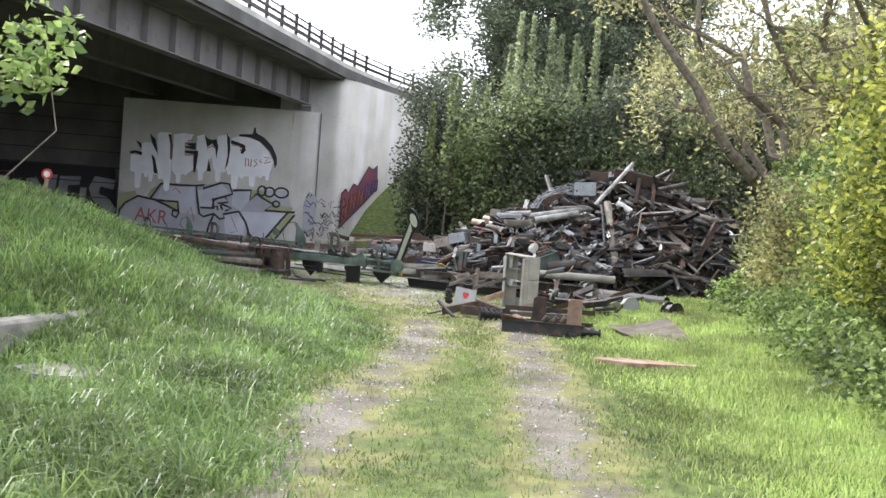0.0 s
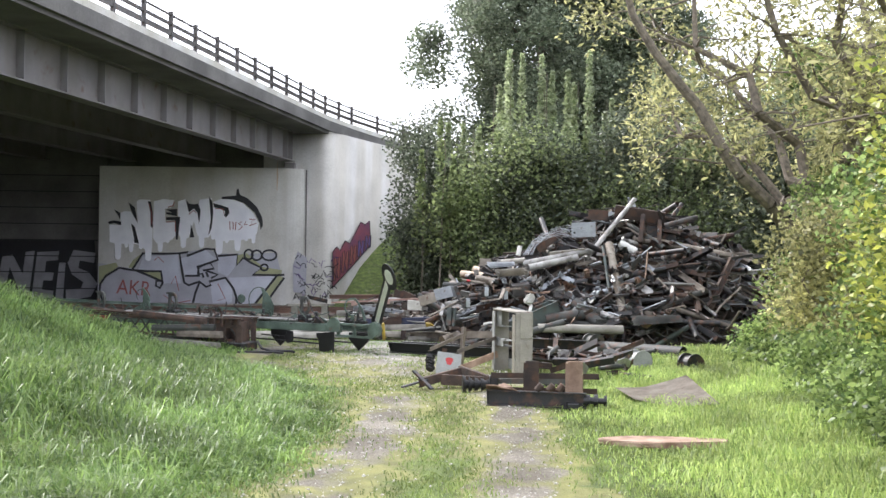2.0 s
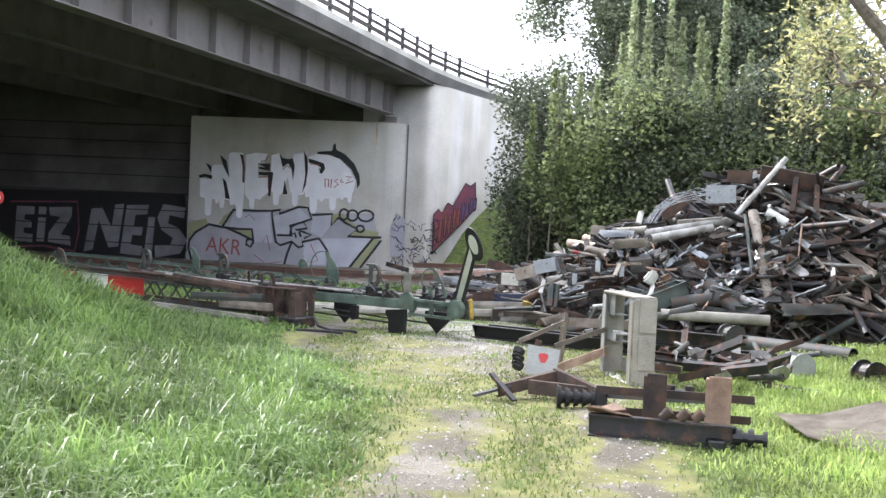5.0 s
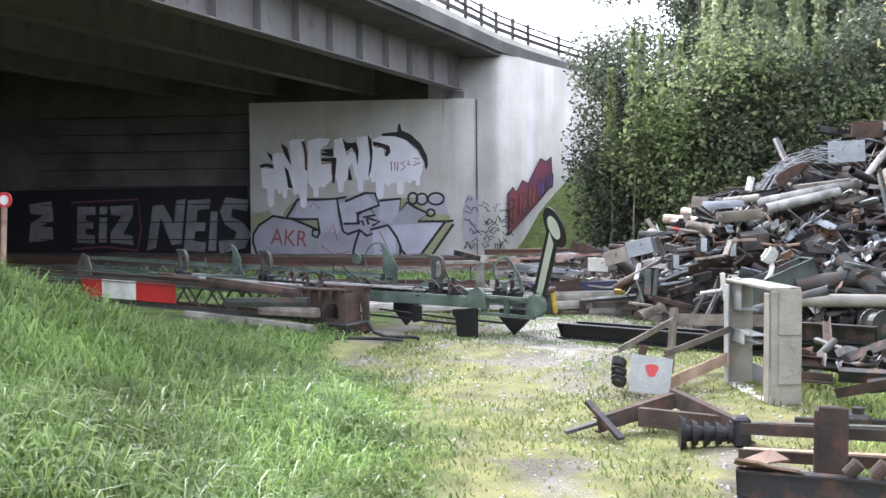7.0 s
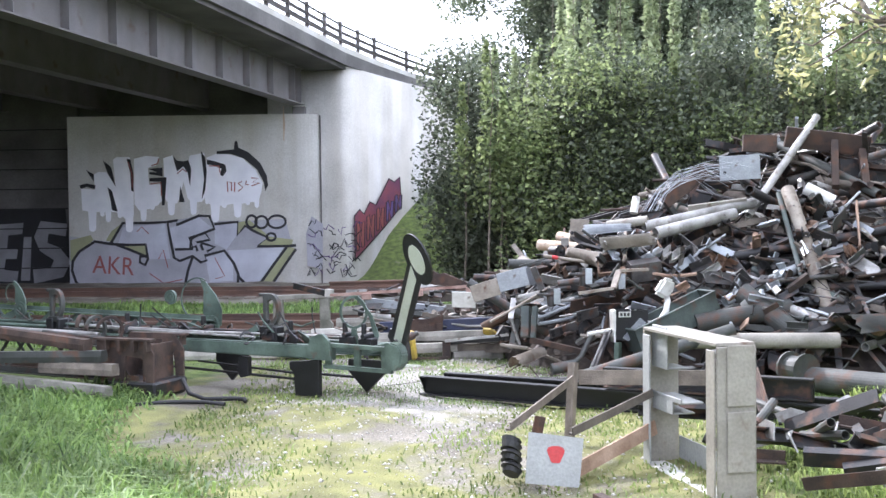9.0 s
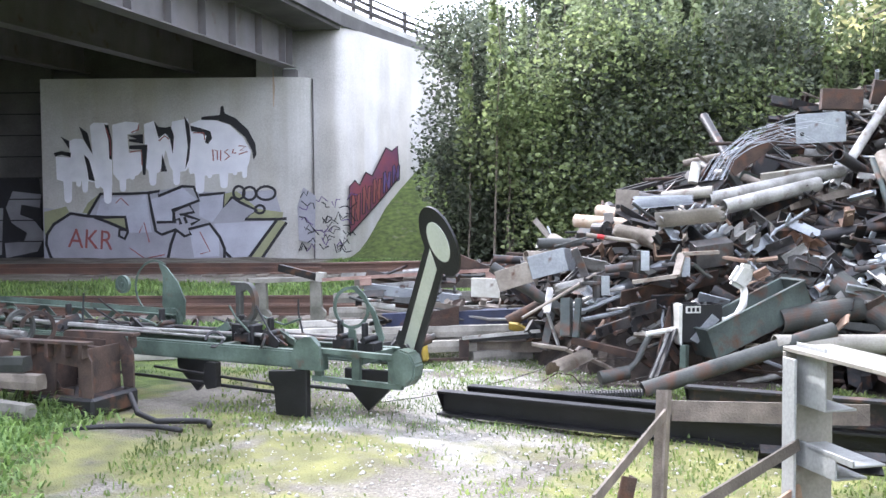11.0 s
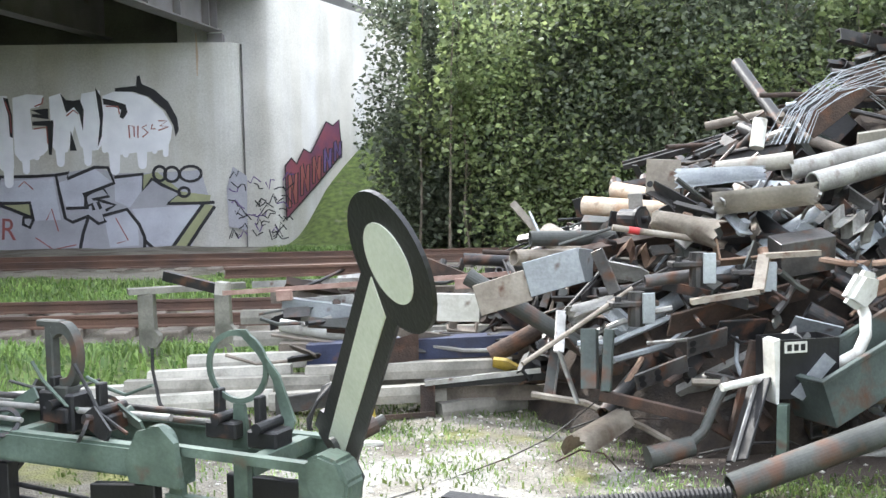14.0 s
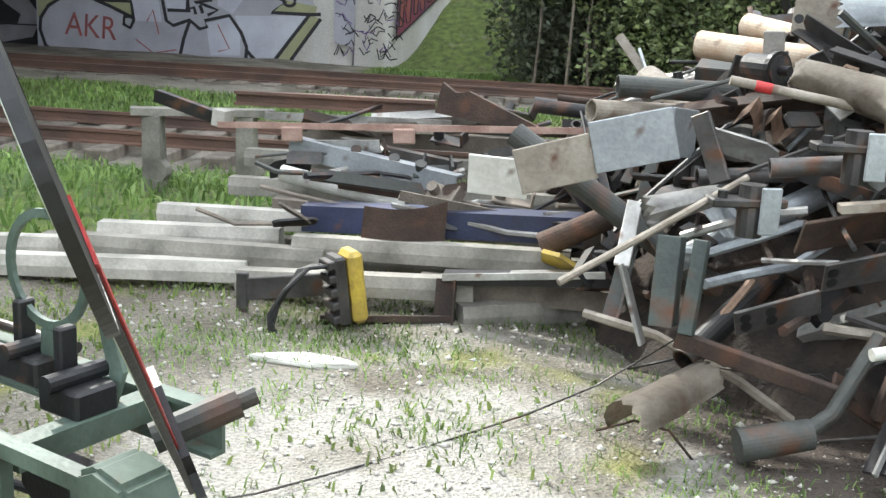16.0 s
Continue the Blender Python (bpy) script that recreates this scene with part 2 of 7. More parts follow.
def ground_material():
    """Soil, gravel, moss and grass mixed by what grows where."""
    m = bpy.data.materials.new("yard ground")
    m.use_nodes = True
    n, l = m.node_tree.nodes, m.node_tree.links
    p = n["Principled BSDF"]
    co = n.new("ShaderNodeTexCoord")

    def tex(scale, detail=6):
        t = n.new("ShaderNodeTexNoise")
        t.inputs["Scale"].default_value, t.inputs["Detail"].default_value = scale, detail
        l.new(co.outputs["Object"], t.inputs["Vector"])
        return t

    def two(a, b, fac, lo=0.4, hi=0.6):
        r = n.new("ShaderNodeValToRGB")
        r.color_ramp.elements[0].position, r.color_ramp.elements[1].position = lo, hi
        r.color_ramp.elements[0].color, r.color_ramp.elements[1].color = (*a, 1), (*b, 1)
        l.new(fac, r.inputs[0])
        return r.outputs[0]

    vor = n.new("ShaderNodeTexVoronoi")
    vor.inputs["Scale"].default_value = 75
    l.new(co.outputs["Object"], vor.inputs["Vector"])
    pebble = n.new("ShaderNodeMixRGB")
    pebble.blend_type = "MULTIPLY"
    pebble.inputs[0].default_value = 0.55
    l.new(two((0.17, 0.15, 0.115), (0.31, 0.285, 0.235), tex(1.3).outputs[0]), pebble.inputs[1])
    grey = n.new("ShaderNodeRGBToBW")
    l.new(vor.outputs["Color"], grey.inputs[0])
    l.new(grey.outputs[0], pebble.inputs[2])
    moss = two((0.125, 0.125, 0.05), (0.24, 0.24, 0.085), tex(3.5, 9).outputs[0], 0.35, 0.65)
    turf = two((0.06, 0.085, 0.025), (0.14, 0.19, 0.045), tex(6, 9).outputs[0], 0.35, 0.65)

    def blend(a, b, attribute, noisy):
        at = n.new("ShaderNodeAttribute")
        at.attribute_name = attribute
        add = n.new("ShaderNodeMath")
        add.operation = "ADD"
        l.new(at.outputs["Fac"], add.inputs[0])
        sub = n.new("ShaderNodeMath")
        sub.operation = "MULTIPLY_ADD"
        sub.inputs[1].default_value, sub.inputs[2].default_value = 1.6, -0.8
        l.new(noisy, sub.inputs[0])
        l.new(sub.outputs[0], add.inputs[1])
        r = n.new("ShaderNodeValToRGB")
        r.color_ramp.elements[0].position, r.color_ramp.elements[1].position = 0.38, 0.62
        l.new(add.outputs[0], r.inputs[0])
        mx = n.new("ShaderNodeMixRGB")
        l.new(r.outputs[0], mx.inputs[0])
        l.new(a, mx.inputs[1])
        l.new(b, mx.inputs[2])
        return mx.outputs[0]

    bright = two((0.20, 0.188, 0.162), (0.34, 0.325, 0.293), vor.outputs["Distance"], 0.05, 0.5)
    c = blend(pebble.outputs[0], bright, "pale", tex(1.6, 9).outputs[0])
    c = blend(c, moss, "moss", tex(2.2, 9).outputs[0])
    c = blend(c, turf, "turf", tex(2.8, 9).outputs[0])
    dirt = n.new("ShaderNodeRGB")
    dirt.outputs[0].default_value = (0.07, 0.055, 0.045, 1)
    c = blend(c, dirt.outputs[0], "dirt", tex(1.9, 9).outputs[0])
    l.new(c, p.inputs["Base Color"])
    p.inputs["Roughness"].default_value = 0.95
    b = n.new("ShaderNodeBump")
    b.inputs["Strength"].default_value, b.inputs["Distance"].default_value = 0.6, 0.02
    l.new(vor.outputs["Distance"], b.inputs["Height"])
    l.new(b.outputs[0], p.inputs["Normal"])
    return m


# ---- building blocks ----
def part(name, bm, mat, parent=None, label="", smooth=False):
    """Links a bmesh as one mesh object under a thing or a part."""
    me = bpy.data.meshes.new(name)
    bm.normal_update()
    if smooth:
        for f in bm.faces:
            f.smooth = True
    bm.to_mesh(me)
    bm.free()
    me.materials.append(M[mat] if isinstance(mat, str) else mat)
    ob = new(name, me)
    if parent:
        ob.parent = parent
    if label:
        ob["label"] = label
    return ob


def thing(name, m, label, category, group="", kind=""):
    ob = new(name)
    ob.matrix_world = m
    ob.empty_display_size = 0.1
    return tagged(ob, label, category, group, kind)


def box(bm, sx, sy, sz, m=None, bevel=0.0):
    """A box of these sizes, centred on the pose m."""
    r = bmesh.ops.create_cube(bm, size=1.0, matrix=(m or Matrix()) @ Matrix.Diagonal((sx, sy, sz, 1)))
    if bevel:
        es = list({e for v in r["verts"] for e in v.link_edges})
        bmesh.ops.bevel(bm, geom=es, offset=bevel, segments=1, affect="EDGES")
    return bm


def along(p, q, up=(0, 0, 1)):
    """The pose at p whose x axis runs to q."""
    x = (Vector(q) - Vector(p)).normalized()
    u = Vector(up)
    y = u.cross(x)
    if y.length < 1e-3:
        y = Vector((0, 1, 0)).cross(x)
    y.normalize()
    z = x.cross(y)
    return Matrix.Translation(p) @ Matrix((x, y, z)).transposed().to_4x4()


def extrude(bm, profile, length, m=None, closed=True):
    """A closed outline in the y-z plane, drawn out along x."""
    m = m or Matrix()
    a = [bm.verts.new(m @ Vector((0, y, z))) for y, z in profile]
    b = [bm.verts.new(m @ Vector((length, y, z))) for y, z in profile]
    k = len(profile)
    for i in range(k):
        bm.faces.new((a[i], a[(i + 1) % k], b[(i + 1) % k], b[i]))
    bm.faces.new(a[::-1])
    bm.faces.new(b)
    return bm


def i_section(h, w, t):
    return [(-w / 2, 0), (w / 2, 0), (w / 2, t), (t / 2, t), (t / 2, h - t), (w / 2, h - t), (w / 2, h), (-w / 2, h), (-w / 2, h - t), (-t / 2, h - t), (-t / 2, t), (-w / 2, t)]


def u_section(h, w, t):
    return [(0, 0), (w, 0), (w, t), (t, t), (t, h - t), (w, h - t), (w, h), (0, h)]


def l_section(h, w, t):
    return [(0, 0), (w, 0), (w, t), (t, t), (t, h), (0, h)]


def tube(bm, p, q, r, r2=None, seg=12, wall=0.0, cap=True):
    """A round bar from p to q, or a pipe open at both ends where wall is given."""
    m = along(p, q)
    L = (Vector(q) - Vector(p)).length
    r2 = r if r2 is None else r2
    rings = [(0, r), (L, r2)] if not wall else [(0, r), (L, r2), (L, r2 - wall), (0, r - wall)]
    vs = []
    for x, rad in rings:
        vs.append([bm.verts.new(m @ Vector((x, rad * math.cos(2 * math.pi * i / seg), rad * math.sin(2 * math.pi * i / seg)))) for i in range(seg)])
    pairs = list(zip(vs, vs[1:])) + ([(vs[-1], vs[0])] if wall else [])
    for a, b in pairs:
        for i in range(seg):
            bm.faces.new((a[i], a[(i + 1) % seg], b[(i + 1) % seg], b[i]))
    if not wall and cap:
        bm.faces.new(vs[0][::-1])
        bm.faces.new(vs[1])
    return bm


def bent(bm, points, r, seg=8):
    """A round rod through several points."""
    pts = [Vector(p) for p in points]
    prev = None
    for i, p in enumerate(pts):
        d = (pts[min(i + 1, len(pts) - 1)] - pts[max(i - 1, 0)]).normalized()
        side = d.cross(Vector((0, 0, 1)))
        if side.length < 1e-3:
            side = Vector((1, 0, 0))
        side.normalize()
        up = side.cross(d)
        ring = [bm.verts.new(p + (side * math.cos(2 * math.pi * k / seg) + up * math.sin(2 * math.pi * k / seg)) * r) for k in range(seg)]
        if prev:
            for k in range(seg):
                bm.faces.new((prev[k], prev[(k + 1) % seg], ring[(k + 1) % seg], ring[k]))
        else:
            bm.faces.new(ring[::-1])
        prev = ring
    bm.faces.new(prev)
    return bm


def plate(bm, outline, thick, m=None):
    """A flat plate: an outline in the x-z plane, thick along y."""
    m = m or Matrix()
    a = [bm.verts.new(m @ Vector((x, -thick / 2, z))) for x, z in outline]
    b = [bm.verts.new(m @ Vector((x, thick / 2, z))) for x, z in outline]
    k = len(outline)
    bm.faces.new(a)
    bm.faces.new(b[::-1])
    for i in range(k):
        bm.faces.new((a[i], b[i], b[(i + 1) % k], a[(i + 1) % k]))
    return bm


def from_arrays(name, verts, faces, mat, parent=None):
    me = bpy.data.meshes.new(name)
    me.vertices.add(len(verts))
    me.vertices.foreach_set("co", np.asarray(verts, dtype=np.float32).ravel())
    k = faces.shape[1]
    me.loops.add(faces.size)
    me.loops.foreach_set("vertex_index", faces.astype(np.int32).ravel())
    me.polygons.add(len(faces))
    me.polygons.foreach_set("loop_start", np.arange(0, faces.size, k, dtype=np.int32))
    me.polygons.foreach_set("loop_total", np.full(len(faces), k, dtype=np.int32))
    me.update(calc_edges=True)
    me.materials.append(M[mat] if isinstance(mat, str) else mat)
    ob = new(name, me)
    if parent:
        ob.parent = parent
    return ob


# ---- ground ----
def smooth(a, b, v):
    u = np.clip((v - a) / (b - a), 0, 1)
    return u * u * (3 - 2 * u)


def bank_foot(y):
    return -1.05 - 2.1 * smooth(13.0, 18.8, y) + 0.15 * np.sin(y * 1.3)


def ground_z(x, y):
    """Height of the ground: yard, grass bank, low railway strip, embankment behind the abutment."""
    x, y = np.asarray(x, float), np.asarray(y, float)
    bank_h = 1.28 * smooth(7.6, 11.0, y) * (1 - 0.92 * smooth(16.0, 19.4, y))
    bank = bank_h * smooth(0.0, 5.0, bank_foot(y) - x)
    low = -0.38 * smooth(23.5, 27.0, y)
    emb = np.clip((y - 42.9) * 0.52, 0, 6.2) * (1 - smooth(6, 30, x)) * smooth(-4.6, -3.4, x + 0.0 * y)
    emb = emb + np.clip((y - 46.5) * 3.0, 0, 6.2) * (1 - smooth(-4.6, -3.4, x)) * smooth(-40, -24, x)
    right = 0.35 * smooth(3.5, 7.0, x) * smooth(4, 8, y)
    rough = 0.03 * np.sin(x * 1.7 + y * 0.9) * np.sin(y * 1.1 - x * 0.6) + 0.015 * np.sin(x * 5.1) * np.sin(y * 4.3)
    return bank + low + emb + right + rough


def left_rut(y):
    return -0.85 + 0.7 * smooth(5, 13, y)


def right_rut(y):
    return 0.85 + 0.15 * smooth(4, 12, y)


def bare(x, y):
    """How bare of grass the ground is: wheel ruts and the open yard."""
    ruts = np.maximum(np.exp(-((x - left_rut(y)) / 0.38) ** 2), np.exp(-((x - right_rut(y)) / 0.36) ** 2)) * (1 - smooth(13.5, 16, y))
    yard = smooth(12.5, 15.5, y) * (1 - smooth(21.5, 23.5, y)) * smooth(-0.6, 0.9, x - bank_foot(y)) * (1 - smooth(1.0, 2.6, x))
    pale = np.exp(-(((x + 0.45) / 1.1) ** 2 + ((y - 20.0) / 1.6) ** 2)) + 0.8 * np.exp(-(((x + 0.5) / 0.7) ** 2 + ((y - 17.3) / 0.8) ** 2))
    return np.clip(np.maximum(ruts * 0.80, yard * 0.42 + pale * 0.42), 0, 1)


def ground():
    xs = np.concatenate([[-900, -400, -200, -100, -60, -40, -30, -24], np.arange(-20, -8, 0.5), np.arange(-8, 8, 0.16), np.arange(8, 20, 0.5), [20, 24, 30, 40, 60, 100, 200, 400, 900]])
    ys = np.concatenate([[-900, -400, -150, -60, -25, -10, -5], np.arange(-3, 26, 0.16), np.arange(26, 60, 0.5), [60, 65, 70, 80, 100, 150, 250, 500, 1200]])
    X, Y = np.meshgrid(xs, ys)
    Z = ground_z(X, Y)
    v = np.stack([X, Y, Z], -1).reshape(-1, 3)
    w, h = len(xs), len(ys)
    i = np.arange((h - 1) * (w - 1))
    r, c = i // (w - 1), i % (w - 1)
    a = r * w + c
    ob = from_arrays("ground", v, np.stack([a, a + 1, a + w + 1, a + w], -1), ground_material())
    for f in ob.data.polygons:
        f.use_smooth = True
    x, y = v[:, 0], v[:, 1]
    b = bare(x, y)
    turf = np.clip(1 - 1.7 * b, 0, 1) * np.clip(0.75 + 0.4 * smooth(0, 0.6, bank_foot(y) - x) + 0.4 * smooth(1.6, 2.6, x) - 0.45 * (1 - smooth(0.2, 1.2, np.abs(x - 0.1))) * smooth(9, 13, y), 0, 1.3)
    moss = np.clip(1.05 - 0.9 * b + 0.1 * np.sin(3 * x + y), 0, 1)
    moss = moss * (1 - 0.45 * smooth(18.3, 19.6, y))
    pale = np.clip(0.66 * np.exp(-(((x + 0.45) / 1.5) ** 2 + ((y - 19.6) / 2.2) ** 2)), 0, 1)
    bed = np.maximum(1 - smooth(1.2, 1.9, np.abs(y - 28.6)), 1 - smooth(1.4, 2.4, np.abs(y - 37.0)))
    bed = np.maximum(bed, smooth(33.5, 35, y) * (1 - smooth(-5.5, -4, x)) * (1 - smooth(43, 44, y))) * (np.abs(x) < 70)
    turf, moss = turf * (1 - bed), moss * (1 - 0.9 * bed)
    dirt = smooth(19.2, 20.6, y) * smooth(0.0, 0.9, x) * (1 - smooth(25, 27, y)) * 0.95
    for key, val in (("turf", turf), ("moss", moss), ("dirt", dirt), ("pale", pale)):
        at = ob.data.attributes.new(key, "FLOAT", "POINT")
        at.data.foreach_set("value", val.astype(np.float32))
    return tagged(ob, "trodden yard ground with moss, gravel and two wheel ruts", "ground", kind="structure")


ground()


# ---- road bridge over the railway ----
GD = Vector((0.163, 0.987, 0)).normalized()     # the way the bridge runs
GE = Vector((-5.95, 42.6, 0))                   # where its side girder meets the abutment
FE = Vector((-4.5, 42.75, 0))                   # the fascia above the abutment's corner


def bridge():
    b = thing("road_bridge", Matrix(), "road bridge of grey steel girders with a concrete deck edge", "bridge", kind="structure")
    near = GE - GD * 62
    # abutment wall under the deck, its free end rounded back to the wing wall
    bm = bmesh.new()
    face = lambda x: 42.65 + 0.0297 * (x + 9.55)
    out = [(-13.2, face(-13.2)), (-6.15, face(-6.15))]
    out += [(-6.15 + 0.79 * math.sin(q), face(-6.15) + 0.42 * (1 - math.cos(q))) for q in np.linspace(0.15, math.pi / 2, 9)]
    out += [(-5.36, 45.0), (-13.2, 45.0)]
    lo, hi = [bm.verts.new((x, y, -0.8)) for x, y in out], [bm.verts.new((x, y, 4.93)) for x, y in out]
    for i in range(len(out)):
        j = (i + 1) % len(out)
        bm.faces.new((lo[i], lo[j], hi[j], hi[i]))
    bm.faces.new(hi)
    bmesh.ops.recalc_face_normals(bm, faces=bm.faces)
    part("abutment_wall", bm, "concrete", b, "pale concrete abutment wall with a rounded end and spray paint")
    # back wall: its dark tone paints the deck's shadow above the wall top
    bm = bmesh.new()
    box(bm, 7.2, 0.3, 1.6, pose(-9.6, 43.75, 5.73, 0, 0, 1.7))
    part("back_wall", bm, "dark_concrete", b, "concrete back wall behind the girder ends, shade in its colour")
    # courses of blocks beside it, deck shade put into their dark colour
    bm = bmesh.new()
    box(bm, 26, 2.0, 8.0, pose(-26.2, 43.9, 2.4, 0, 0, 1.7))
    part("abutment_wall", bm, "dark_concrete", b, "block wall under the deck, shade in its dark colour")
    bm = bmesh.new()
    for k in range(1, 9):
        box(bm, 8.0, 0.03, 0.035, pose(-17.2, 42.87 - 0.23, 0.62 * k - 0.4, 0, 0, 1.7))
    part("block_joint", bm, "black", b, "recessed dark joints of the block wall")
    # bearing blocks under the girder ends
    bm = bmesh.new()
    box(bm, 0.4, 0.5, 0.24, pose(-5.98, 43.1, 5.05), 0.01)
    part("bearing", bm, "girder", b)
    # wing wall, curving away from the corner
    bm = bmesh.new()
    line = [Vector((-6.2, 43.22, 0)), Vector((-4.95, 43.02, 0)), Vector((-4.68, 42.95, 0)), Vector((-4.5, 43.0, 0)), Vector((-4.40, 43.16, 0))]
    p = line[-1].copy()
    for k in range(9):
        p = p + Vector((math.sin(radians(18 + k * 1.0)), math.cos(radians(18 + k * 1.0)), 0)) * 1.3
        line.append(p.copy())
    back = [q + Vector((-0.9, 0.35, 0)) for q in line]
    lo, hi = [bm.verts.new((q.x, q.y, -0.7)) for q in line], [bm.verts.new((q.x, q.y, 6.42)) for q in line]
    bl, bh = [bm.verts.new((q.x, q.y, -0.7)) for q in back], [bm.verts.new((q.x, q.y, 6.42)) for q in back]
    for i in range(len(line) - 1):
        bm.faces.new((lo[i], lo[i + 1], hi[i + 1], hi[i]))
        bm.faces.new((bl[i], bh[i], bh[i + 1], bl[i + 1]))
        bm.faces.new((hi[i], hi[i + 1], bh[i + 1], bh[i]))
    wing = part("wing_wall", bm, "concrete", b, "pale concrete wing wall curving into the embankment")
    for f in wing.data.polygons:
        f.use_smooth = abs(f.normal.z) < 0.5
    bm = bmesh.new()
    box(bm, 0.03, 0.06, 5.3, pose(-5.34, 43.06, 2.25))
    part("expansion_joint", bm, "dark_concrete", b, "dark joint between abutment and wing wall")
    # the deck's line: straight over the track, then turning with the wing wall
    edge = [FE - GD * 62, FE - GD * 20, FE]
    q = FE.copy()
    for k in range(8):
        a = radians(14 + k * 2.4)
        q = q + Vector((math.sin(a), math.cos(a), 0)) * 3.0
        edge.append(q.copy())
    def ribbon(name, mat, z0, z1, depth, off, label=""):
        bm = bmesh.new()
        prev = None
        for i, e in enumerate(edge):
            d = (edge[min(i + 1, len(edge) - 1)] - edge[max(i - 1, 0)]).normalized()
            s = Vector((d.y, -d.x, 0))
            o = e + s * off
            ring = [bm.verts.new((o.x, o.y, z0)), bm.verts.new((o.x, o.y, z1)), bm.verts.new((o.x - s.x * depth, o.y - s.y * depth, z1)), bm.verts.new((o.x - s.x * depth, o.y - s.y * depth, z0))]
            if prev:
                for k in range(4):
                    bm.faces.new((prev[k], prev[(k + 1) % 4], ring[(k + 1) % 4], ring[k]))
            else:
                bm.faces.new(ring[::-1])
            prev = ring
        bm.faces.new(prev)
        return part(name, bm, mat, b, label)
    # the slab's underside has its shade in the dark colour too
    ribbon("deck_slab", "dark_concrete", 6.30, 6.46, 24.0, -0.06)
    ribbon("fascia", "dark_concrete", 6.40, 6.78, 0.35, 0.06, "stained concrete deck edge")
    ribbon("kerb", "concrete", 6.78, 6.98, 0.25, 0.0)
    ribbon("handrail", "steel", 7.40, 7.47, 0.07, -0.10)
    ribbon("handrail", "steel", 7.64, 7.68, 0.05, -0.10)
    ribbon("handrail", "steel", 7.14, 7.26, 0.06, -0.10)
    # posts at even steps along the edge
    pts = [(e, edge[i + 1]) for i, e in enumerate(edge[:-1])]
    bm = bmesh.new()
    box(bm, 0.10, 0.10, 0.95, pose(0, 0, 0.38), 0.01)
    first = None
    for e, f in pts:
        L = (f - e).length
        k = int(L / 1.5)
        for j in range(k):
            c = e + (f - e) * (j / k)
            if c.y < -4:
                continue
            s = Vector(((f - e).y, -(f - e).x, 0)).normalized()
            m = Matrix.Translation((c.x - s.x * 0.13, c.y - s.y * 0.13, 6.9)) @ along((0, 0, 0), f - e)
            if first is None:
                first = part("post", bm, "steel", b)
                first.matrix_local = m
            else:
                o = first.copy()
                scene.collection.objects.link(o)
                o.parent = b
                o.matrix_local = m
    # side girder and the ones behind it
    for off, z0 in ((0.0, 5.18), (3.2, 5.18), (6.4, 5.18), (9.6, 5.18)):
        bm = bmesh.new()
        s = Vector((-GD.y, GD.x, 0)) * off
        extrude(bm, i_section(1.13, 0.42, 0.035), 62.0 + (1.0 if off else 0.05), along(near + s + Vector((0, 0, z0)), GE + s + Vector((0, 0, z0))))
        part("girder", bm, "girder", b, "grey painted steel plate girder")
    bm = bmesh.new()
    box(bm, 0.03, 0.2, 1.06)
    st = None
    for k in range(34):
        c = GE - GD * (0.25 + (0.55 if k > 0 else 0) + max(0, k - 1) * 1.75) + Vector((0, 0, 5.745))
        m = Matrix.Translation(c) @ along((0, 0, 0), GD) @ pose(0, -0.105, 0)
        if st is None:
            st = part("stiffener", bm, "girder", b)
            st.matrix_local = m
        else:
            o = st.copy()
            scene.collection.objects.link(o)
            o.parent = b
            o.matrix_local = m
    # unseen wall added at the left to keep light out from under the deck
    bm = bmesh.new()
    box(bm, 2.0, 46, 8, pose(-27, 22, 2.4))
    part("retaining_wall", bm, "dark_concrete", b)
    return b


bridge()


# ---- railway: two tracks ----
def track(y0, group):
    t = thing("railway_track", pose(0, y0, -0.42), "railway track with rusty rails on weathered sleepers", "railway track", group, "structure")
    prof = [(-0.06, 0), (0.06, 0), (0.06, 0.02), (0.012, 0.035), (0.012, 0.11), (0.035, 0.12), (0.035, 0.155), (-0.035, 0.155), (-0.035, 0.12), (-0.012, 0.11), (-0.012, 0.035), (-0.06, 0.02)]
    for s in (-0.75, 0.75):
        bm = bmesh.new()
        extrude(bm, prof, 110, pose(-60, s, 0.14))
        part("rail", bm, "rail", t)
    bm = bmesh.new()
    box(bm, 0.25, 2.5, 0.16, pose(0, 0, 0.07), 0.015)
    a = None
    for k in range(52):
        m = pose(-19 + 0.62 * k, 0, 0)
        if a is None:
            a = part("sleeper", bm, "wood", t)
            a.matrix_local = m
        else:
            o = a.copy()
            scene.collection.objects.link(o)
            o.parent = t
            o.matrix_local = m


track(28.6, "tracks")
track(37.0, "tracks")


# ---- leaves, crowns, grass ----
RNG = np.random.default_rng(4)


